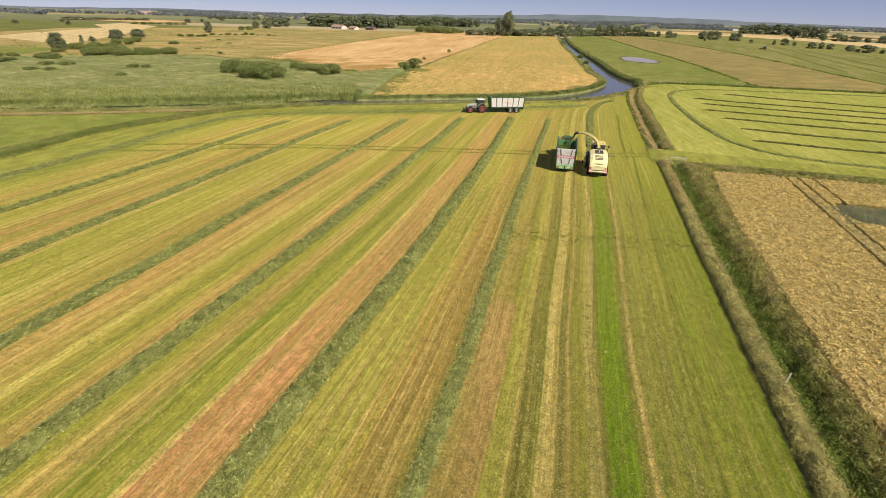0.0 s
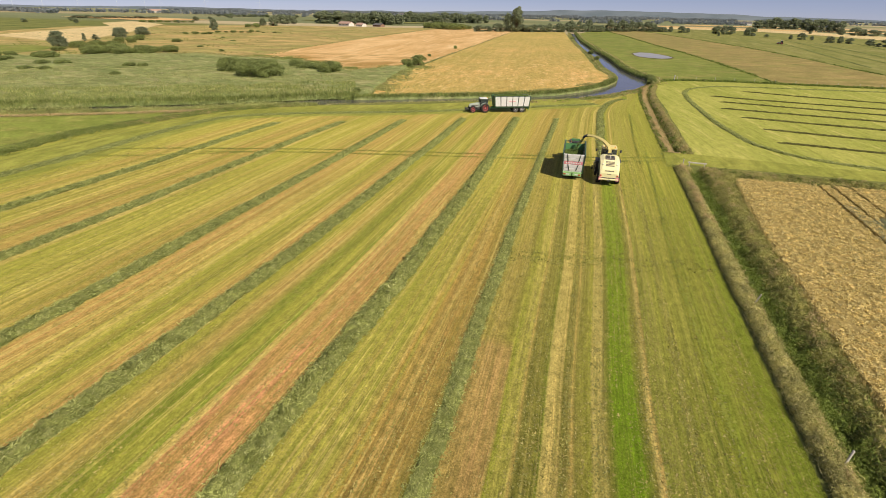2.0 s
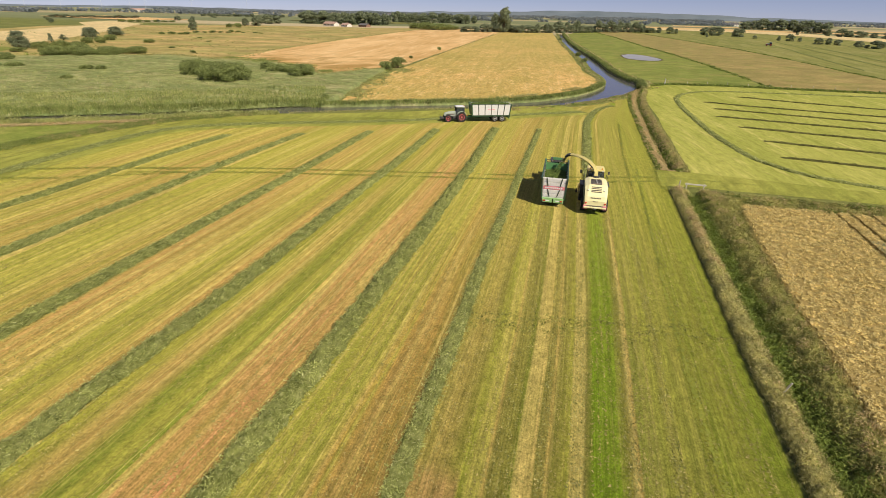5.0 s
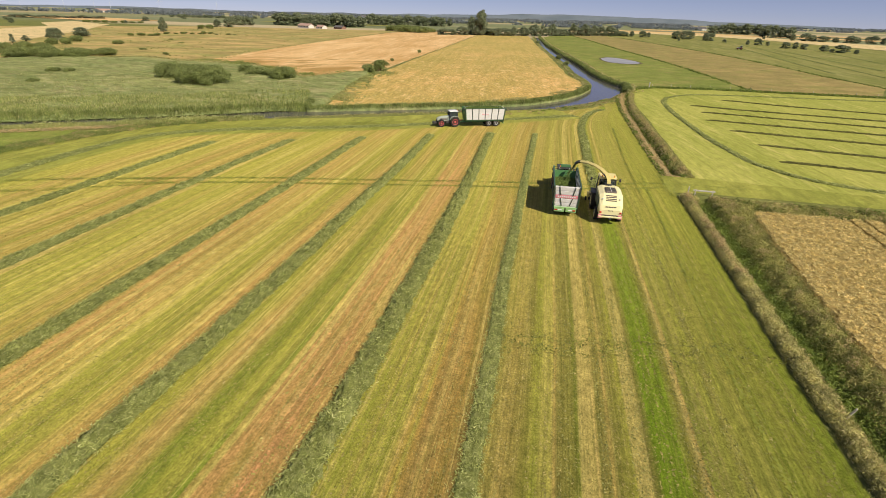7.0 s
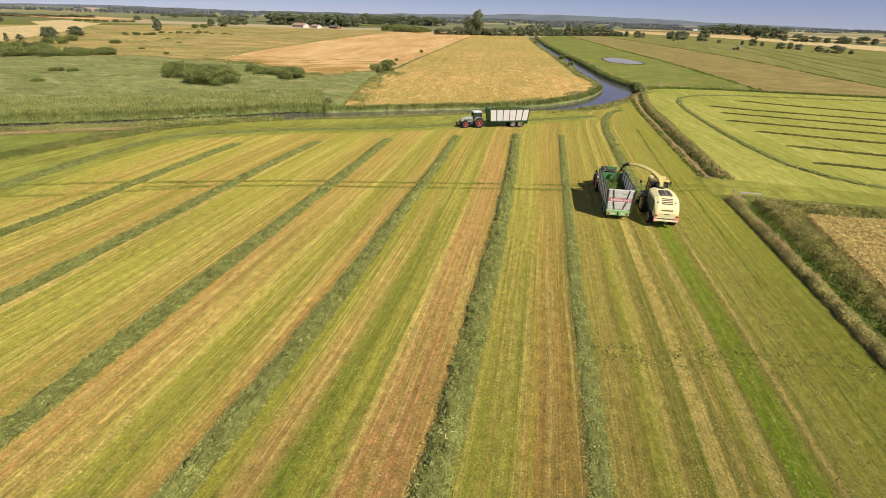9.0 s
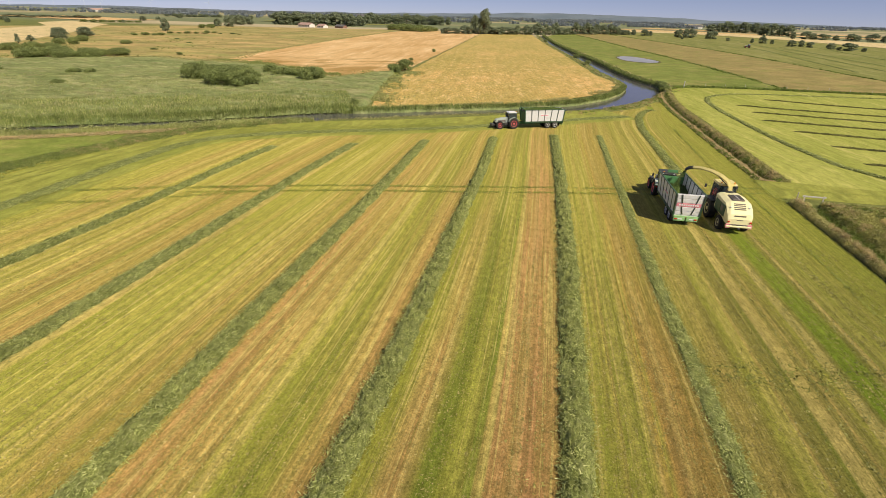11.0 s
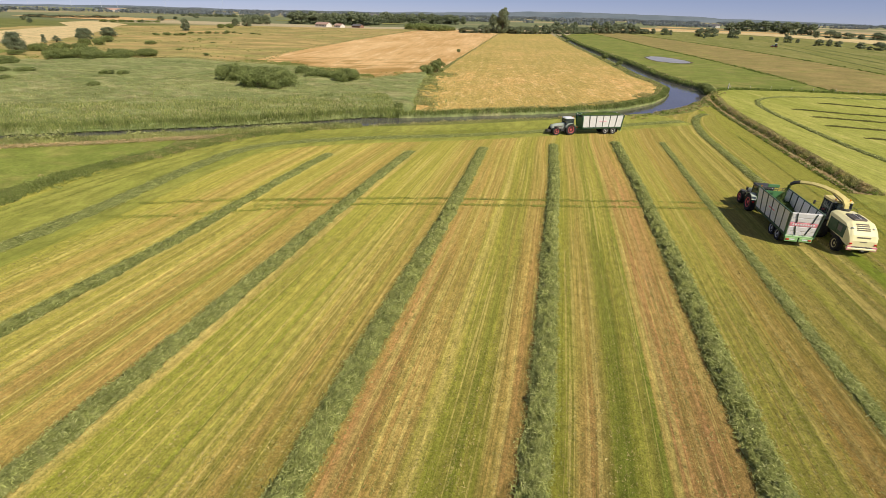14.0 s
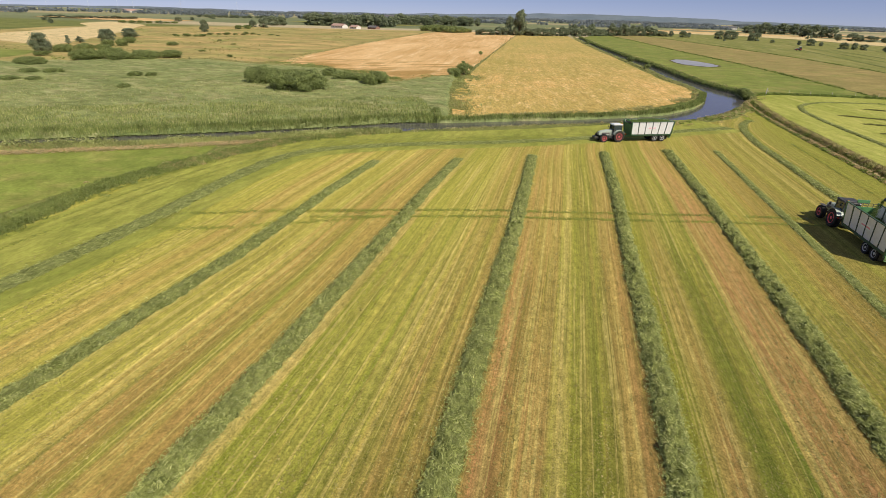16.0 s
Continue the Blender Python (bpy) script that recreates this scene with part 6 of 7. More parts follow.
def add_box(bm, x0, x1, y0, y1, z0, z1, bevel=0.0, seg=1):
    vs = [bm.verts.new((x, y, z)) for x in (x0, x1) for y in (y0, y1) for z in (z0, z1)]
    fs = [bm.faces.new([vs[i] for i in q]) for q in ((0, 1, 3, 2), (4, 6, 7, 5), (0, 4, 5, 1), (2, 3, 7, 6), (0, 2, 6, 4), (1, 5, 7, 3))]
    if bevel:
        es = {e for fc in fs for e in fc.edges}
        bmesh.ops.bevel(bm, geom=list(es), offset=bevel, segments=seg, affect="EDGES", clamp_overlap=True)
    return vs


def boxed(name, dims, material, parent, bevel=0.02, label=""):
    bm = bmesh.new()
    add_box(bm, *dims, bevel)
    return part(name, bm, material, parent, label)


def make_house(x, y, turn, length, depth, eaves, ridge, wall, roof, label):
    root = thing("farmhouse", pose(x, y, 0, 0, 0, turn), label, "house", "farm buildings")
    bm = bmesh.new()
    a, b = length / 2, depth / 2
    q = [bm.verts.new(p) for p in ((-a, -b, 0), (a, -b, 0), (a, b, 0), (-a, b, 0), (-a, -b, eaves), (a, -b, eaves), (a, b, eaves), (-a, b, eaves), (-a, 0, ridge - 0.2), (a, 0, ridge - 0.2))]
    for i in ((0, 1, 5, 4), (2, 3, 7, 6), (1, 2, 6, 9, 5), (3, 0, 4, 8, 7)):
        bm.faces.new([q[k] for k in i])
    part("wall", bm, wall, root)
    bm = bmesh.new()
    for s in (-1, 1):
        o = [(-a - 0.5, s * (b + 0.6), eaves - 0.3), (a + 0.5, s * (b + 0.6), eaves - 0.3), (a + 0.5, 0, ridge), (-a - 0.5, 0, ridge)]
        lo = [bm.verts.new(p) for p in o]
        hi = [bm.verts.new((p[0], p[1], p[2] + 0.2)) for p in o]
        bm.faces.new(lo)
        bm.faces.new(hi[::-1])
        for k in range(4):
            bm.faces.new((lo[k], hi[k], hi[(k + 1) % 4], lo[(k + 1) % 4]))
    bmesh.ops.recalc_face_normals(bm, faces=bm.faces)
    part("roof", bm, roof, root)
    k = -a + 1.5
    while k < a - 1:
        boxed("window", (k, k + 1.1, -b - 0.08, -b + 0.05, 1.0, 2.3), GLASS_DARK, root, 0.02)
        k += 3.0
    boxed("chimney", (a * 0.4, a * 0.4 + 0.7, -0.35, 0.35, ridge - 0.6, ridge + 0.9), BRICK, root, 0.03)
    return root


make_house(-348, 672, -24, 22, 9, 3.0, 5.2, WHITE, TILE, "long low farmhouse with red tiled roof")
make_house(-322, 664, -24, 12, 8, 2.4, 4.2, WHITE, TILE, "small pale barn with red roof beside the farmhouse")
make_house(-302, 676, -20, 14, 8, 2.2, 4.0, BRICK, SLATE, "brick shed with a dark roof near the wood")
make_house(330, 1690, 20, 40, 16, 5, 9, WHITE, SLATE, "long pale farm building on the horizon")
make_house(452, 1530, 10, 26, 12, 4, 7.5, WHITE, SLATE, "pale farm building between tree groups")
make_house(-1500, 1500, 40, 40, 15, 5, 10, WHITE, TILE, "distant pale farm among hedges")
make_house(-820, 2100, 10, 60, 18, 6, 11, WHITE, SLATE, "distant white farm building")


def make_turbine(x, y, h, turn, spin):
    root = thing("wind_turbine", pose(x, y, 0, 0, 0, turn), "slender white wind turbine on the horizon", "wind turbine", "wind turbines")
    bm = bmesh.new()
    add_tube(bm, [(0, 0, 0), (0, 0, h)], [1.1, 0.6], 10)
    part("tower", bm, TURBINE, root)
    boxed("nacelle", (-1.8, 1.8, -4, 5, h - 1.6, h + 2.2), TURBINE, root, 0.5)
    for k in range(3):
        a = radians(spin + 120 * k)
        bm = bmesh.new()
        add_tube(bm, [(0, -4.6, h), (math.sin(a) * h * 0.12, -4.8, h + math.cos(a) * h * 0.12), (math.sin(a) * h * 0.5, -4.6, h + math.cos(a) * h * 0.5)], [0.4, 0.65, 0.2], 6)
        part("blade", bm, TURBINE, root)
    return root


# white dimmed and blued: haze is put into the turbine colour
TURBINE = paint("turbine_hazed", (0.62, 0.64, 0.68), 0.5, dirt=0.05)
for k, (x, y, h) in enumerate(((-3560, 2900, 52), (-3330, 3010, 58), (-3180, 3100, 64), (-3100, 3150, 60), (-3620, 2700, 52), (-2880, 3350, 60), (-2600, 3600, 58), (-3750, 2600, 50))):
    make_turbine(x, y, h, 30, 17 + 41 * k)


def make_post(x, y, h, r0, material, label, lean=(0, 0)):
    root = thing("fence_post", pose(x, y, float(ground_height(x, y)), lean[0], lean[1], 0), label, "post", "posts")
    bm = bmesh.new()
    add_tube(bm, [(0, 0, -0.2), (0, 0, h - 0.03), (0, 0, h)], [r0, r0 * 0.95, r0 * 0.7], 8)
    part("shaft", bm, material, root)
    return root


make_post(13.0, 45.5, 1.25, 0.06, WOOD, "pale weathered post leaning in the ditch grass", (10, 12))
make_post(13.6, 29.6, 1.25, 0.06, WOOD, "grey weathered post leaning in the bank grass", (-14, 16))
make_post(11.9, 84.6, 1.2, 0.07, WOOD, "stout wooden post beside the ditch crossing")
make_post(21.0, 199.0, 1.9, 0.16, CONCRETE, "pale stout post at the pasture corner")
for k in range(14):
    make_post(16 + 6.1 * k, float(np.interp(16 + 6.1 * k, [14, 23, 39, 56, 91, 200], [193, 201.2, 204.2, 205, 207, 231])) + 0.6, 1.2, 0.06, WOOD, "thin wooden fence post along the pasture")
root = thing("culvert_rail", pose(13.8, 84.9, 0, 0, 0, 0), "low pale timber rail over the culvert", "rail")
for dx in (-1.0, 1.0):
    boxed("post", (dx - 0.06, dx + 0.06, -0.06, 0.06, -0.3, 0.85), WOOD, root, 0.01)
boxed("rail", (-1.25, 1.25, -0.05, 0.05, 0.62, 0.78), CONCRETE, root, 0.015)

# ---- machines ----
CREAM = paint("cream_paint", (0.80, 0.67, 0.25), 0.35, dirt=0.2)
CREAM_LIGHT = paint("light_cream_paint", (0.88, 0.80, 0.44), 0.35, dirt=0.15)
RUBBER = paint("tyre_rubber", (0.025, 0.024, 0.022), 0.85, dirt=0.5, dust=(0.16, 0.13, 0.08))
RIM_RED = paint("red_rim", (0.88, 0.13, 0.13), 0.4, dirt=0.15)
RIM_GREY = paint("pale_rim", (0.62, 0.60, 0.56), 0.4, dirt=0.25)
RIM_CREAM = paint("cream_rim", (0.68, 0.60, 0.30), 0.45, dirt=0.3)
STEEL = paint("dark_steel", (0.07, 0.07, 0.068), 0.5, 0.3, 0.35)
DEEP_GREEN = paint("deep_green", (0.035, 0.085, 0.04), 0.4, dirt=0.3)
GREEN = paint("machine_green", (0.08, 0.215, 0.08), 0.4, dirt=0.2)
LIGHT_GREEN = paint("faded_green", (0.30, 0.52, 0.20), 0.45, dirt=0.2)
HOOD_GREEN = paint("hood_green", (0.44, 0.485, 0.40), 0.35, dirt=0.3)
WALL = paint("pale_metal_panel", (0.76, 0.74, 0.71), 0.45, 0.0, 0.25)
RIB = paint("dark_rib", (0.05, 0.07, 0.055), 0.5, 0.1, 0.3)
RED_BAND = paint("red_band", (0.80, 0.30, 0.34), 0.4, dirt=0.1)
WHITE_PAINT = paint("white_paint", (0.80, 0.80, 0.78), 0.35, dirt=0.1)
GRILLE = paint("grey_grille", (0.20, 0.17, 0.15), 0.6, 0.2, 0.3)
LAMP_RED = paint("lamp_red", (0.6, 0.03, 0.02), 0.2, dirt=0.05)
LAMP_AMBER = paint("lamp_amber", (0.85, 0.35, 0.04), 0.2, dirt=0.05)
CHOPPED = land("chopped_grass", (0.07, 0.11, 0.025), (0.12, 0.17, 0.04), 1.5, 14.0, (0.17, 0.21, 0.06), bump=1.0, fuzz=0)
CHOP_BLADE = foliage("chopped_bits", (0.06, 0.10, 0.02), (0.14, 0.20, 0.05), (0.22, 0.27, 0.09), False)


def pane_material():
    n = Nodes("tinted_glass", 0.06, specular=0.6)
    n.b.inputs["Transmission Weight"].default_value = 0.55
    return n.done((0.10, 0.13, 0.13))


PANE = pane_material()


def lathe(bm, profile, seg=28, x=0.0):
    """A turned body round the x axis from (radius, offset) pairs."""
    rings = [[bm.verts.new((x + o, r * math.cos(2 * math.pi * k / seg), r * math.sin(2 * math.pi * k / seg))) for k in range(seg)] for r, o in profile]
    for a, b in zip(rings[:-1], rings[1:]):
        for k in range(seg):
            bm.faces.new((a[k], a[(k + 1) % seg], b[(k + 1) % seg], b[k]))
    bm.faces.new(rings[0][::-1])
    bm.faces.new(rings[-1])
    bmesh.ops.recalc_face_normals(bm, faces=bm.faces)


def loft(bm, stations):
    """A body from cross-sections: (y, [(x, z), ...]) with as many points each."""
    rings = [[bm.verts.new((x, y, z)) for x, z in pts] for y, pts in stations]
    n = len(rings[0])
    for a, b in zip(rings[:-1], rings[1:]):
        for k in range(n):
            bm.faces.new((a[k], a[(k + 1) % n], b[(k + 1) % n], b[k]))
    bm.faces.new(rings[0][::-1])
    bm.faces.new(rings[-1])
    bmesh.ops.recalc_face_normals(bm, faces=bm.faces)


def shell(w, z0, z1, r=0.18, top=None):
    """A rounded section, half width w, between two heights."""
    t = top if top is not None else w
    return [(-w, z0), (-w, z1 - r * 1.2), (-t + r * 0.1, z1 - r * 0.4), (-t + r, z1), (t - r, z1), (t - r * 0.1, z1 - r * 0.4), (w, z1 - r * 1.2), (w, z0)]


def wheel(parent, x, y, r, w, rim, lugs=20, label=""):
    """A tyre with bars of tread, and its dished rim and hub."""
    side = 1 if x > 0 else -1
    bm = bmesh.new()
    h = w / 2
    lathe(bm, [(r * 0.56, -h * 0.7), (r * 0.62, -h * 0.98), (r * 0.86, -h), (r * 0.955, -h * 0.82), (r * 0.965, 0), (r * 0.955, h * 0.82), (r * 0.86, h), (r * 0.62, h * 0.98), (r * 0.56, h * 0.7)], 32)
    for k in range(lugs):
        for s in (-1, 1):
            a = 2 * math.pi * (k + (0.5 if s > 0 else 0)) / lugs
            vs = add_box(bm, min(0.02 * s, s * h * 0.95), max(0.02 * s, s * h * 0.95), -0.028 * r, 0.028 * r, r * 0.94, r)
            bmesh.ops.rotate(bm, verts=vs, cent=(s * h * 0.5, 0, r), matrix=Matrix.Rotation(s * 0.5, 3, "Z"))
            bmesh.ops.rotate(bm, verts=vs, cent=(0, 0, 0), matrix=Matrix.Rotation(a, 3, "X"))
    ob = part("wheel", bm, RUBBER, parent, label)
    ob.location = (x, y, r)
    bm = bmesh.new()
    o = side * h
    prof = [(r * 0.585, o * 0.35), (r * 0.585, o * 0.93), (r * 0.53, o * 0.95), (r * 0.50, o * 0.62), (r * 0.30, o * 0.42), (r * 0.20, o * 0.5), (r * 0.18, o * 0.8), (r * 0.05, o * 0.84)]
    lathe(bm, prof, 28)
    part("rim", bm, rim, ob, smooth=True)
    bm = bmesh.new()
    for k in range(8):
        a = 2 * math.pi * k / 8
        cy_, cz_ = math.cos(a) * r * 0.26, math.sin(a) * r * 0.26
        add_tube(bm, [(o * 0.42, cy_, cz_), (o * 0.56, cy_, cz_)], 0.022, 6)
    part("wheel_bolts", bm, STEEL, ob)
    return ob


def cab(parent, x0, x1, y0, y1, z0, z1, post_mat, roof_mat, taper=0.06):
    """A glazed cab: posts, panes, roof, seat within."""
    for sx, x in ((-1, x0), (1, x1)):
        for sy, y in ((-1, y0), (1, y1)):
            bm = bmesh.new()
            add_tube(bm, [(x, y, z0), (x - sx * taper, y - sy * taper, z1)], 0.055, 6)
            part("cab_post", bm, post_mat, parent)
    for x, s in ((x0, -1), (x1, 1)):
        bm = bmesh.new()
        q = [(x, y0 + 0.06, z0 + 0.02), (x, y1 - 0.06, z0 + 0.02), (x - s * taper, y1 - taper - 0.06, z1 - 0.02), (x - s * taper, y0 + taper + 0.06, z1 - 0.02)]
        a = [bm.verts.new(p) for p in q]
        b = [bm.verts.new((p[0] - s * 0.012, p[1], p[2])) for p in q]
        bm.faces.new(a)
        bm.faces.new(b[::-1])
        for k in range(4):
            bm.faces.new((a[k], b[k], b[(k + 1) % 4], a[(k + 1) % 4]))
        bmesh.ops.recalc_face_normals(bm, faces=bm.faces)
        part("side_pane", bm, PANE, parent)
    for y, s in ((y0, -1), (y1, 1)):
        bm = bmesh.new()
        q = [(x0 + 0.06, y, z0 + 0.02), (x1 - 0.06, y, z0 + 0.02), (x1 - taper - 0.06, y - s * taper, z1 - 0.02), (x0 + taper + 0.06, y - s * taper, z1 - 0.02)]
        a = [bm.verts.new(p) for p in q]
        b = [bm.verts.new((p[0], p[1] - s * 0.012, p[2])) for p in q]
        bm.faces.new(a)
        bm.faces.new(b[::-1])
        for k in range(4):
            bm.faces.new((a[k], b[k], b[(k + 1) % 4], a[(k + 1) % 4]))
        bmesh.ops.recalc_face_normals(bm, faces=bm.faces)
        part("windscreen" if s > 0 else "rear_pane", bm, PANE, parent)
    bm = bmesh.new()
    add_box(bm, x0 - 0.06, x1 + 0.06, y0 - 0.08, y1 + 0.16, z1, z1 + 0.2, 0.09, 3)
    roof = part("roof", bm, roof_mat, parent, smooth=False)
    for sx in (x0 + 0.12, x1 - 0.24):
        boxed("work_lamp", (sx, sx + 0.14, y0 - 0.1, y0 - 0.06, z1 + 0.05, z1 + 0.14), WHITE_PAINT, roof, 0.01)
    boxed("hatch", (x0 + 0.3, x1 - 0.3, y0 + 0.3, y1 - 0.3, z1 + 0.19, z1 + 0.225), roof_mat, roof, 0.02)
    boxed("seat", ((x0 + x1) / 2 - 0.25, (x0 + x1) / 2 + 0.25, y0 + 0.35, y0 + 0.85, z0 - 0.05, z0 + 0.4), STEEL, parent, 0.06)
    boxed("seat_back", ((x0 + x1) / 2 - 0.25, (x0 + x1) / 2 + 0.25, y0 + 0.28, y0 + 0.42, z0 + 0.35, z0 + 1.0), STEEL, parent, 0.05)
    boxed("cab_floor", (x0 + 0.03, x1 - 0.03, y0 + 0.03, y1 - 0.03, z0 - 0.12, z0), post_mat, parent, 0.01)
    return roof


def mirror(parent, x, y, z):
    s = 1 if x > 0 else -1
    bm = bmesh.new()
    add_tube(bm, [(x - s * 0.45, y, z), (x, y + 0.05, z)], 0.02, 6)
    arm = part("mirror_arm", bm, STEEL, parent)
    boxed("mirror", (x - 0.1, x + 0.1, y + 0.0, y + 0.07, z - 0.22, z + 0.14), STEEL, arm, 0.02)


def make_tractor(m, label, roof_mat):
    """A four-wheel-drive tractor; the rear axle stands at the origin, ahead is +y."""
    t = thing("tractor", m, label, "tractor", "tractors")
    for x in (-0.98, 0.98):
        wheel(t, x, 0, 0.97, 0.62, RIM_RED)
        wheel(t, x * 0.97, 2.7, 0.72, 0.5, RIM_RED, 18)
    boxed("chassis", (-0.3, 0.3, -0.5, 3.1, 0.65, 1.15), STEEL, t, 0.05)
    for y, r0 in ((0, 0.16), (2.7, 0.12)):
        bm = bmesh.new()
        add_tube(bm, [(-0.75, y, 0.9 if not y else 0.72), (0.75, y, 0.9 if not y else 0.72)], r0, 8)
        part("axle", bm, STEEL, t)
    bm = bmesh.new()
    loft(bm, [(0.95, shell(0.45, 1.1, 2.02, 0.16)), (2.2, shell(0.44, 1.08, 1.92, 0.16)), (3.1, shell(0.42, 1.06, 1.75, 0.18)), (3.38, shell(0.34, 1.1, 1.55, 0.16))])
    hood = part("hood", bm, HOOD_GREEN, t)
    for s in (-1, 1):
        boxed("hood_vent", (s * 0.44 - 0.02, s * 0.44 + 0.02, 1.5, 2.9, 1.25, 1.55), GRILLE, hood, 0.005)
        boxed("headlight", (s * 0.22 - 0.08, s * 0.22 + 0.08, 3.33, 3.4, 1.32, 1.45), WHITE_PAINT, hood, 0.01)
    boxed("grille", (-0.26, 0.26, 3.345, 3.395, 1.12, 1.3), GRILLE, hood, 0.01)
    cab(t, -0.78, 0.78, -0.6, 0.95, 1.35, 2.78, STEEL, roof_mat)
    for s in (-1, 1):
        bm = bmesh.new()
        pts = []
        for k in range(9):
            a = radians(20 + 130 * k / 8)
            pts.append((math.cos(a) * 1.08, 0.97 + math.sin(a) * 1.06))
        o = [bm.verts.new((s * 0.64, y, z)) for y, z in pts]
        i = [bm.verts.new((s * 1.28, y, z)) for y, z in pts]
        o2 = [bm.verts.new((s * 0.64, y * 1.03, z + 0.03)) for y, z in pts]
        i2 = [bm.verts.new((s * 1.28, y * 1.03, z + 0.03)) for y, z in pts]
        for k in range(8):
            bm.faces.new((o[k], o[k + 1], i[k + 1], i[k]))
            bm.faces.new((o2[k], i2[k], i2[k + 1], o2[k + 1]))
            bm.faces.new((i[k], i[k + 1], i2[k + 1], i2[k]))
            bm.faces.new((o[k], o2[k], o2[k + 1], o[k + 1]))
        bm.faces.new((o[0], i[0], i2[0], o2[0]))
        bm.faces.new((o[8], o2[8], i2[8], i[8]))
        bmesh.ops.recalc_face_normals(bm, faces=bm.faces)
        fender = part("fender", bm, HOOD_GREEN, t)
        boxed("tail_lamp", (s * 1.16 - 0.09, s * 1.16 + 0.09, -1.16, -1.06, 1.3, 1.42), LAMP_RED, fender, 0.01)
        boxed("front_fender", (s * 0.95 - 0.24, s * 0.95 + 0.24, 2.25, 3.1, 1.48, 1.53), STEEL, t, 0.02)
        boxed("step", (s * 0.85 - 0.16, s * 0.85 + 0.16, 0.75, 1.15, 0.5, 0.56), STEEL, t, 0.01)
        boxed("fuel_tank", (s * 0.55 - 0.2, s * 0.55 + 0.2, 0.75, 1.75, 0.6, 1.12), STEEL, t, 0.06)
        mirror(t, s * 1.28, 0.95, 2.3)
    bm = bmesh.new()
    add_tube(bm, [(0.56, 1.05, 1.5), (0.56, 1.05, 2.75), (0.56, 0.95, 2.9)], 0.06, 8)
    part("exhaust", bm, STEEL, t)
    boxed("front_linkage", (-0.4, 0.4, 3.38, 3.85, 0.55, 0.85), STEEL, t, 0.04)
    boxed("front_weight", (-0.55, 0.55, 3.8, 4.2, 0.5, 0.95), STEEL, t, 0.08)
    for s in (-1, 1):
        bm = bmesh.new()
        add_tube(bm, [(s * 0.35, -0.4, 0.7), (s * 0.4, -1.15, 0.55)], 0.05, 6)
        part("lift_arm", bm, STEEL, t)
    bm = bmesh.new()
    add_tube(bm, [(-0.5, -0.5, 2.98), (-0.5, -0.5, 3.16)], 0.06, 8)
    part("beacon", bm, LAMP_AMBER, t)
    return t


def make_trailer(m, label, load):
    """A two-axle silage trailer; the hitch end of the box stands at the origin, the box runs back along -y."""
    t = thing("silage_trailer", m, label, "trailer", "silage trailers")
    L_, hw, z0, z1 = 7.5, 1.24, 1.2, 3.42
    boxed("floor", (-hw, hw, -L_, 0, z0 - 0.08, z0), GREEN, t, 0.01)
    for s in (-1, 1):
        boxed("chassis_beam", (s * 0.45 - 0.09, s * 0.45 + 0.09, -L_, 0.6, 0.82, 1.12), GREEN, t, 0.02)
        boxed("sill", (s * hw - 0.07, s * hw + 0.07, -L_, 0.0, z0 - 0.12, z0 + 0.1), DEEP_GREEN, t, 0.02)
        boxed("top_rail", (s * (hw + 0.02) - 0.07, s * (hw + 0.02) + 0.07, -L_ - 0.02, 0.02, z1, z1 + 0.09), DEEP_GREEN, t, 0.02)
        n = 6
        for k in range(n):
            y0 = -L_ + L_ * k / n + 0.06
            y1 = -L_ + L_ * (k + 1) / n - 0.06
            boxed("side_panel", (s * hw - 0.025, s * hw + 0.025, y0, y1, z0 + 0.14, z1), WALL, t, 0.008)
        for k in range(n + 1):
            y = -L_ + L_ * k / n
            lean = 0.05 * (k - n / 2) / n
            bm = bmesh.new()
            vs = add_box(bm, s * hw - 0.06, s * hw + 0.06, y - 0.07, y + 0.07, z0 + 0.1, z1 + 0.02, 0.015)
            for v_ in bm.verts:
                v_.co.y += lean * (v_.co.z - z0) * 2
            part("side_rib", bm, RIB, t)
        sign = boxed("sign_panel", (s * (hw + 0.03) - 0.008, s * (hw + 0.03) + 0.008, -4.55, -2.95, 2.2, 2.62), WHITE_PAINT, t, 0.004)
        boxed("sign_bar", (s * (hw + 0.042) - 0.004, s * (hw + 0.042) + 0.004, -4.45, -3.05, 2.34, 2.48), RED_BAND, sign, 0.0)
        boxed("fender", (s * 0.98 - 0.3, s * 0.98 + 0.3, -6.9, -3.7, 1.06, 1.1), STEEL, t, 0.01)
        for y in (-4.6, -6.05):
            wheel(t, s * 0.98, y, 0.64, 0.56, RIM_GREY, 18)
        boxed("corner_post", (s * (hw + 0.01) - 0.08, s * (hw + 0.01) + 0.08, -L_ - 0.1, -L_ + 0.08, z0 - 0.3, z1 + 0.08), DEEP_GREEN, t, 0.02)
        boxed("front_post", (s * (hw - 0.02) - 0.08, s * (hw - 0.02) + 0.08, -0.06, 0.1, z0, z1 + 0.1), GREEN, t, 0.02)
        boxed("tail_lamp", (s * 0.95 - 0.14, s * 0.95 + 0.14, -L_ - 0.2, -L_ - 0.15, 0.72, 0.84), LAMP_RED, t, 0.01)
        boxed("lamp_board", (s * 0.62 - 0.56, s * 0.62 + 0.56, -L_ - 0.15, -L_ - 0.02, 0.55, 0.97), LIGHT_GREEN, t, 0.03)
        boxed("mudflap", (s * 0.98 - 0.26, s * 0.98 + 0.26, -6.95, -6.92, 0.35, 0.95), STEEL, t, 0.005)
    for y in (-4.6, -6.05):
        bm = bmesh.new()
        add_tube(bm, [(-0.95, y, 0.64), (0.95, y, 0.64)], 0.09, 8)
        part("axle", bm, STEEL, t)
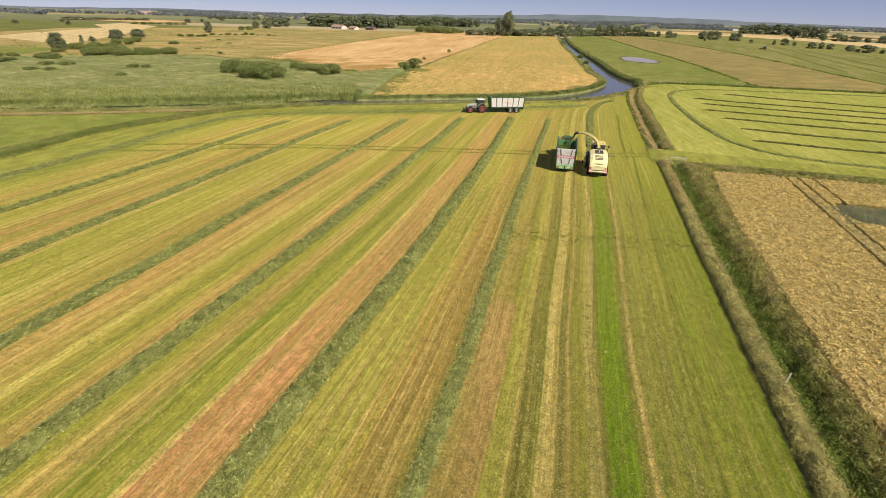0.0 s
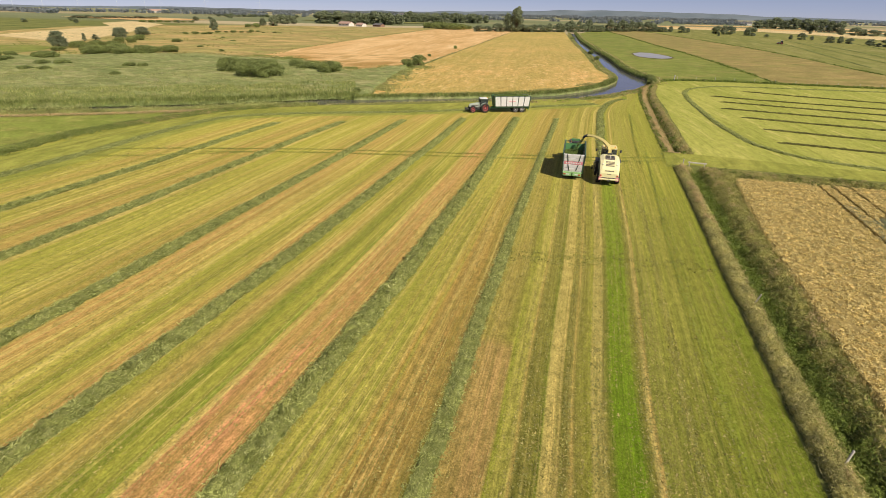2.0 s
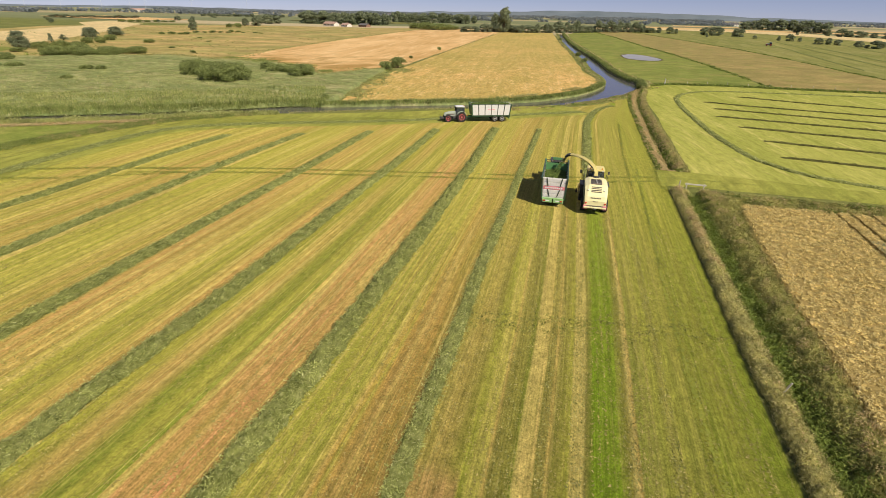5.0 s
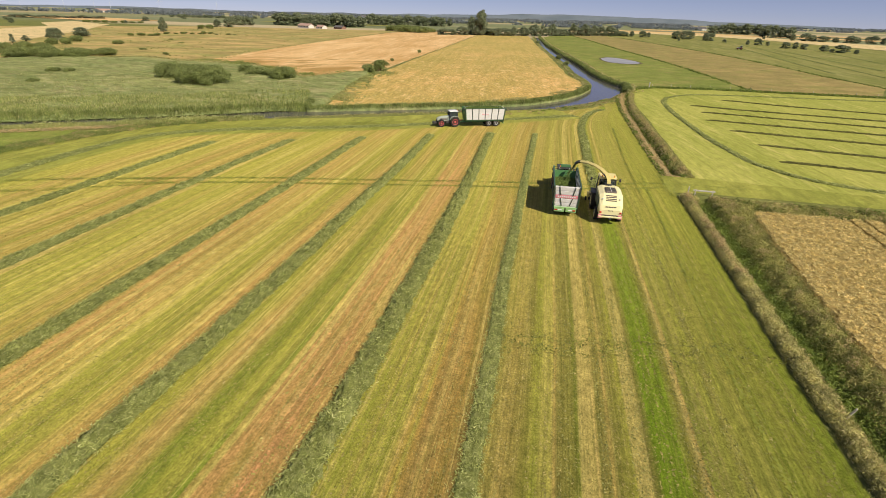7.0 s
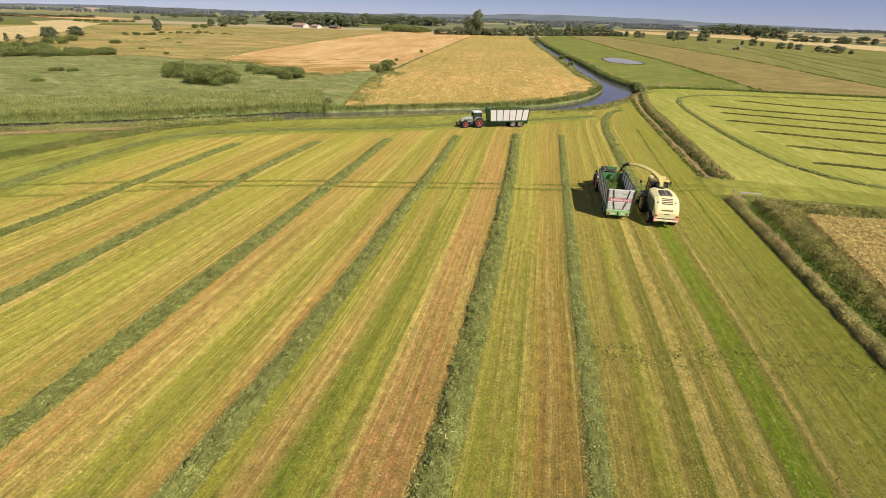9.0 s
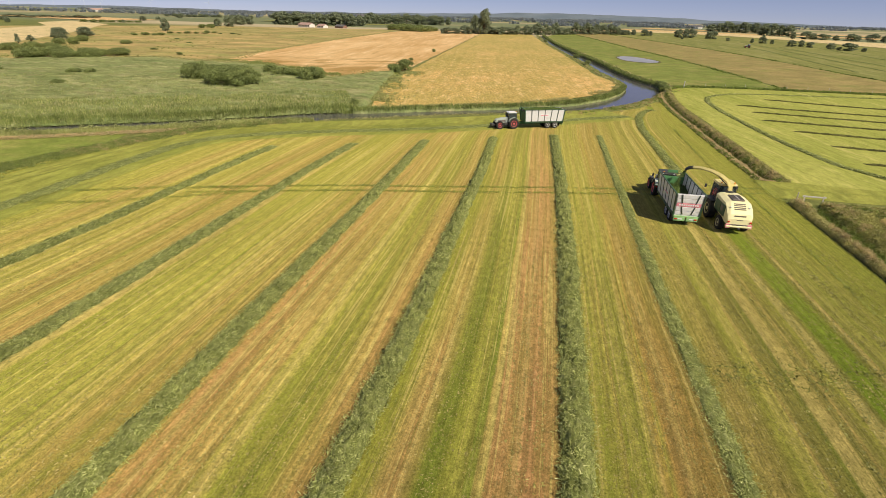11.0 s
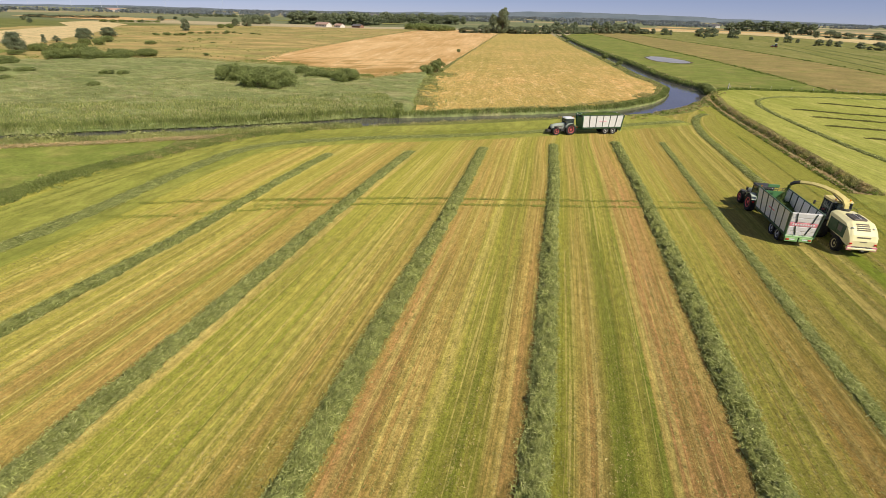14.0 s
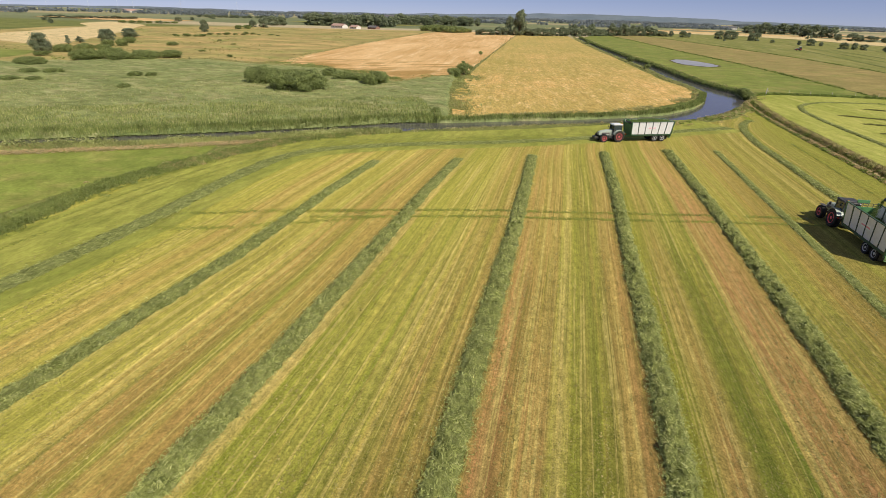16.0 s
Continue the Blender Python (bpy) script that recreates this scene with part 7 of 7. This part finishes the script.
    boxed("front_wall", (-hw + 0.06, hw - 0.06, -0.02, 0.04, z0, z1 - 0.35), GREEN, t, 0.01)
    for k in range(5):
        boxed("front_bar", (-hw + 0.06, hw - 0.06, 0.04, 0.08, z0 + 0.2 + 0.35 * k, z0 + 0.28 + 0.35 * k), GREEN, t, 0.01)
    bm = bmesh.new()
    for x in (-0.8, -0.4, 0, 0.4, 0.8):
        add_box(bm, x - 0.015, x + 0.015, -0.01, 0.02, z1 - 0.35, z1 + 0.02)
    for z in (z1 - 0.2, z1):
        add_box(bm, -hw + 0.06, hw - 0.06, -0.012, 0.024, z - 0.02, z + 0.02)
    part("front_grid", bm, STEEL, t)
    boxed("front_board", (-0.5, 0.5, 0.02, 0.14, z1 + 0.02, z1 + 0.32), GREEN, t, 0.02)
    # tailgate: pale panels, a red band with lettering worn away, dark struts
    gate = boxed("tailgate", (-hw + 0.05, hw - 0.05, -L_ - 0.03, -L_ + 0.03, z0 - 0.1, z1 + 0.05), WALL, t, 0.01, "pale tailgate with a red band")
    for z, hgt, mt in ((z1 - 0.22, 0.4, WALL), (z1 - 0.68, 0.4, WALL), (z1 - 1.12, 0.36, RED_BAND), (z1 - 1.58, 0.42, WALL), (z1 - 2.02, 0.34, WALL)):
        boxed("tailgate_panel", (-hw + 0.12, hw - 0.12, -L_ - 0.075, -L_ - 0.03, z - hgt / 2, z + hgt / 2), mt, gate, 0.015)
    k = -0.9
    while k < 0.85:
        boxed("band_bar", (k, k + 0.14, -L_ - 0.085, -L_ - 0.075, z1 - 1.2, z1 - 1.04), WHITE_PAINT, gate, 0.0)
        k += 0.205
    for s in (-1, 1):
        for za, zb, xa, xb in ((z1, z1 - 0.92, 0.75, 0.62), (z1 - 1.32, z1 - 2.15, 0.62, 0.42)):
            bm = bmesh.new()
            add_tube(bm, [(s * xa, -L_ - 0.1, za), (s * xb, -L_ - 0.1, zb)], 0.05, 6)
            part("tailgate_strut", bm, RIB, gate)
    boxed("bumper", (-hw + 0.02, hw - 0.02, -L_ - 0.14, -L_ - 0.0, 0.98, 1.1), LIGHT_GREEN, t, 0.02)
    for x in (-0.55, 0.55):
        boxed("plate_bar", (x - 0.22, x + 0.22, -L_ - 0.165, -L_ - 0.15, 0.72, 0.84), WHITE_PAINT, t, 0.004)
    bm = bmesh.new()
    add_tube(bm, [(-0.4, 0.5, 0.98), (0, 1.6, 0.72)], 0.08, 6)
    add_tube(bm, [(0.4, 0.5, 0.98), (0, 1.6, 0.72)], 0.08, 6)
    part("drawbar", bm, GREEN, t)
    bm = bmesh.new()
    add_tube(bm, [(0.3, 1.1, 0.3), (0.3, 1.1, 0.95)], 0.05, 8)
    part("jack_stand", bm, STEEL, t)
    # the load, heaped under the rails
    heap = bmesh.new()
    nx, ny = 13, 36
    grid = []
    for j in range(ny + 1):
        row = []
        for i in range(nx + 1):
            x = -hw + 0.05 + (2 * hw - 0.1) * i / nx
            y = -L_ + 0.06 + (L_ - 0.12) * j / ny
            top = load(x / hw, -y / L_)
            row.append(heap.verts.new((x, y, z0 + 0.02 + (z1 - z0) * top + 0.09 * noise.noise((x * 2, y * 2, 4)) + 0.05 * noise.noise((x * 6, y * 6, 1)))))
        grid.append(row)
    for j in range(ny):
        for i in range(nx):
            heap.faces.new((grid[j][i], grid[j][i + 1], grid[j + 1][i + 1], grid[j + 1][i]))
    pile = part("grass_load", heap, CHOPPED, None, "heap of chopped fresh green grass in a trailer", True)
    pile.matrix_basis = m
    tagged(pile, category="grass load", kind="stuff")
    rg = np.random.default_rng(21)
    q = np.c_[rg.uniform(-hw + 0.1, hw - 0.1, 2600), rg.uniform(-L_ + 0.1, -0.1, 2600), np.zeros(2600)]
    q[:, 2] = [z0 + 0.02 + (z1 - z0) * load(x / hw, -y / L_) + 0.06 for x, y, _ in q]
    v, f = blades(rg, q, 0.06, 0.05, 1.2)
    ob = child("loose_bits", mesh_from("loose_bits", v, f, CHOP_BLADE), pile, "loose bits of chopped grass")
    tagged(ob, kind="stuff")
    # the walls spread outwards and to both ends
    for o in (pile, *pile.children, *t.children_recursive):
        for vt in o.data.vertices if o.location.length < 0.01 or o is pile else ():
            up = max(0.0, vt.co.z - z0)
            vt.co.x *= 1 + 0.05 * up
            vt.co.y += (vt.co.y + L_ / 2) * 0.025 * up
    return t


def make_harvester(m):
    """A self-propelled forage harvester; the front axle stands at the origin."""
    h = thing("forage_harvester", m, "cream-yellow forage harvester picking up a windrow", "harvester")
    for s in (-1, 1):
        wheel(h, s * 1.12, 0, 0.98, 0.72, RIM_CREAM, 20)
        wheel(h, s * 1.1, -3.2, 0.68, 0.5, RIM_CREAM, 18)
    boxed("chassis", (-0.62, 0.62, -4.2, 0.6, 0.7, 1.2), STEEL, h, 0.05)
    for y, z in ((0, 0.98), (-3.2, 0.68)):
        bm = bmesh.new()
        add_tube(bm, [(-0.8, y, z), (0.8, y, z)], 0.15, 8)
        part("axle", bm, STEEL, h)
    bm = bmesh.new()
    loft(bm, [(-4.72, shell(1.04, 1.12, 1.6, 0.12, 0.96)), (-4.55, shell(1.1, 1.08, 2.05, 0.14, 0.98)), (-3.95, shell(1.12, 1.15, 2.62, 0.14, 0.92)), (-3.4, shell(1.12, 1.3, 2.92, 0.14, 0.86)), (-1.6, shell(1.12, 1.4, 3.0, 0.14, 0.84)), (-0.75, shell(1.06, 1.4, 2.95, 0.14, 0.84))])
    body = part("body", bm, CREAM_LIGHT, h, "cream sheet-metal engine hood")
    # intake screen with slats
    screen = boxed("intake_screen", (-0.52, 0.52, -3.35, -1.9, 2.9, 3.08), GRILLE, body, 0.03, "grey slatted intake screen")
    for k in range(9):
        y = -3.25 + 0.155 * k
        boxed("slat", (-0.47, 0.47, y - 0.02, y + 0.03, 3.075, 3.1), STEEL, screen, 0.0)
    boxed("screen_bar", (-0.03, 0.03, -3.33, -1.92, 3.08, 3.125), RIM_GREY, screen, 0.0)
    for k, (y, z) in enumerate(((-3.72, 2.78), (-3.9, 2.68), (-4.06, 2.55), (-4.2, 2.43))):
        boxed("rear_louvre", (-0.5, 0.5, y - 0.06, y + 0.02, z - 0.05, z + 0.03), GRILLE, body, 0.01)
    for k in range(7):
        x = -0.52 + 0.15 * k
        boxed("letter_bar", (x, x + 0.1, -4.66, -4.55, 1.84, 1.94), GRILLE, body, 0.0)
    for k in range(4):
        x = -0.26 + 0.13 * k
        boxed("letter_bar", (x, x + 0.08, -4.74, -4.6, 1.5, 1.58), GRILLE, body, 0.0)
    for s in (-1, 1):
        for y0, y1 in ((-3.75, -2.55), (-2.5, -1.15)):
            boxed("side_door", (s * 1.13 - 0.03, s * 1.13 + 0.03, y0, y1, 1.42, 2.5), DEEP_GREEN, body, 0.02, "dark green side door")
        boxed("side_vent", (s * 1.165 - 0.012, s * 1.165 + 0.012, -3.3, -2.7, 1.8, 2.3), GRILLE, body, 0.004)
        boxed("rear_lamp", (s * 0.95 - 0.09, s * 0.95 + 0.09, -4.78, -4.6, 1.28, 1.42), LAMP_RED, h, 0.01)
        boxed("work_lamp", (s * 0.8 - 0.07, s * 0.8 + 0.07, -4.16, -4.02, 2.5, 2.6), WHITE_PAINT, h, 0.01)
        boxed("warning_board", (s * 0.95 - 0.2, s * 0.95 + 0.2, -4.78, -4.74, 0.75, 1.15), RED_BAND, h, 0.005)
        mirror(h, s * 1.5, 1.45, 2.9)
        boxed("front_fender", (s * 1.15 - 0.4, s * 1.15 + 0.4, -0.95, 0.9, 2.02, 2.07), STEEL, h, 0.02)
        for k in range(4):
            boxed("ladder_step", (s * 1.42 - 0.14, s * 1.42 + 0.14, 0.98, 1.2, 0.55 + 0.34 * k, 0.59 + 0.34 * k), STEEL, h, 0.008)
        bm = bmesh.new()
        add_tube(bm, [(s * 1.2, -0.55, 2.1), (s * 1.2, -0.55, 2.95), (s * 1.2, 0.5, 2.95), (s * 1.2, 0.5, 2.1)], 0.022, 6)
        part("handrail", bm, STEEL, h)
    for k in range(6):
        x = -0.84 + 0.28 * k
        boxed("rear_step", (x, x + 0.22, -4.8, -4.5, 1.02, 1.12), GRILLE, h, 0.02)
    boxed("rear_bumper", (-1.12, 1.12, -4.82, -4.5, 0.8, 1.0), CREAM_LIGHT, h, 0.05)
    boxed("rear_weight", (-0.9, 0.9, -4.62, -4.2, 0.95, 1.32), STEEL, h, 0.05)
    boxed("hitch", (-0.12, 0.12, -5.0, -4.7, 0.72, 0.84), STEEL, h, 0.02)
    boxed("platform", (-1.2, 1.2, -0.75, 1.5, 1.62, 1.7), STEEL, h, 0.01)
    roof = cab(h, -0.86, 0.86, -0.15, 1.45, 1.75, 3.4, STEEL, CREAM)
    for s in (-1, 1):
        bm = bmesh.new()
        add_tube(bm, [(s * 0.6, 0.0, 3.6), (s * 0.6, 0.0, 3.78)], 0.06, 8)
        part("beacon", bm, LAMP_AMBER, roof)
    # spout: a turning base, an arched square pipe, the hinged flap at its end
    bm = bmesh.new()
    add_tube(bm, [(0, -0.75, 2.6), (0, -0.75, 3.15)], [0.42, 0.36], 14)
    part("spout_base", bm, STEEL, h)
    bm = bmesh.new()
    pts = [(0, -0.75, 3.0), (-0.02, -0.7, 3.5), (-0.25, -0.45, 3.95), (-0.75, 0.1, 4.3), (-1.4, 0.85, 4.5), (-2.1, 1.65, 4.55), (-2.8, 2.4, 4.42)]
    add_tube(bm, pts, [0.26, 0.25, 0.23, 0.21, 0.19, 0.17, 0.16], 4)
    spout = part("spout", bm, CREAM, h, "arched cream discharge spout")
    bm = bmesh.new()
    add_tube(bm, [(-2.8, 2.4, 4.42), (-3.1, 2.72, 4.26), (-3.32, 2.95, 4.0)], [0.17, 0.17, 0.15], 4)
    part("spout_flap", bm, STEEL, spout, "dark hinged spout flap")
    bm = bmesh.new()
    add_tube(bm, [(-0.1, -0.35, 3.45), (-0.9, 0.35, 4.15)], 0.05, 6)
    part("spout_ram", bm, STEEL, spout)
    # pickup header
    boxed("header_frame", (-1.5, 1.5, 2.0, 2.35, 0.55, 1.15), CREAM, h, 0.04)
    boxed("feed_housing", (-0.5, 0.5, 0.9, 2.1, 0.6, 1.25), CREAM, h, 0.05)
    bm = bmesh.new()
    lathe(bm, [(0.26, -1.4), (0.28, -1.38), (0.28, 1.38), (0.26, 1.4)], 16)
    drum = part("pickup_drum", bm, STEEL, h)
    drum.location = (0, 2.75, 0.36)
    for k in range(14):
        for a0 in (0, 90, 180, 270):
            a = radians(a0 + 13 * k)
            bm = bmesh.new()
            x = -1.3 + 0.2 * k
            add_tube(bm, [(x, math.cos(a) * 0.26, math.sin(a) * 0.26), (x, math.cos(a + 0.25) * 0.36, math.sin(a + 0.25) * 0.36)], 0.012, 4)
            part("tine", bm, STEEL, drum)
    for s in (-1, 1):
        boxed("side_shield", (s * 1.52 - 0.03, s * 1.52 + 0.03, 2.0, 3.2, 0.2, 0.95), CREAM, h, 0.02)
        bm = bmesh.new()
        lathe(bm, [(0.2, -0.08), (0.24, -0.06), (0.24, 0.06), (0.2, 0.08)], 16)
        w_ = part("gauge_wheel", bm, RUBBER, h)
        w_.location = (s * 1.68, 2.6, 0.24)
    return h


HEADING = 3.5
make_harvester(pose(1.4, 76.2, 0, 0, 0, HEADING) @ Matrix.Scale(1.06, 4))


def part_full(u, v):
    """Load of the trailer being filled: heaped towards its front."""
    return 0.24 + 0.36 * math.exp(-((v - 0.2) / 0.26) ** 2) * (1 - 0.3 * u * u) - 0.1 * v


def heaped(u, v):
    return 0.98 + 0.12 * math.cos(u * 1.4) - 0.1 * (2 * v - 1) ** 2 - 0.06 * u * u


make_trailer(pose(-3.3, 80.0, 0, 0, 0, HEADING - 0.5), "pale silage trailer with green frame beside the harvester, half full", part_full)
make_tractor(pose(-3.45, 82.3, 0, 0, 0, HEADING), "red-rimmed tractor pulling the trailer beside the harvester", STEEL)
RIG = 116.0
ahead = Vector((-math.sin(radians(RIG)), math.cos(radians(RIG)), 0))
rear = Vector((-25.2, 116.6, 0))
back = rear - ahead * 2.2
make_tractor(pose(rear.x, rear.y, 0, 0, 0, RIG), "grey-green tractor with white cab roof and red rims", WHITE_PAINT)
make_trailer(pose(back.x, back.y, 0, 0, 0, RIG), "fully loaded pale silage trailer with green frame on the headland", heaped)
# the far tractor on the meadow
make_tractor(pose(132, 517, 0, 0, 0, 75), "small distant tractor working on a green meadow", WHITE_PAINT)

# chopped grass flying from the spout into the trailer
tip, land_at = Vector((-2.25, 79.3, 4.1)), Vector((-3.5, 78.0, 2.0))
n = 1500
u = rng.random(n)
q = np.stack([tip[k] + (land_at[k] - tip[k]) * u for k in range(3)], 1)
q[:, 2] += 0.35 * u * (1 - u)
q += rng.normal(0, 1, q.shape) * (0.04 + 0.16 * u)[:, None]
v, f = blades(rng, q, 0.08, 0.05, 0.9)
stuff("grass_stream", mesh_from("grass_stream", v, f, CHOP_BLADE), "stream of chopped green grass from the spout", "grass")
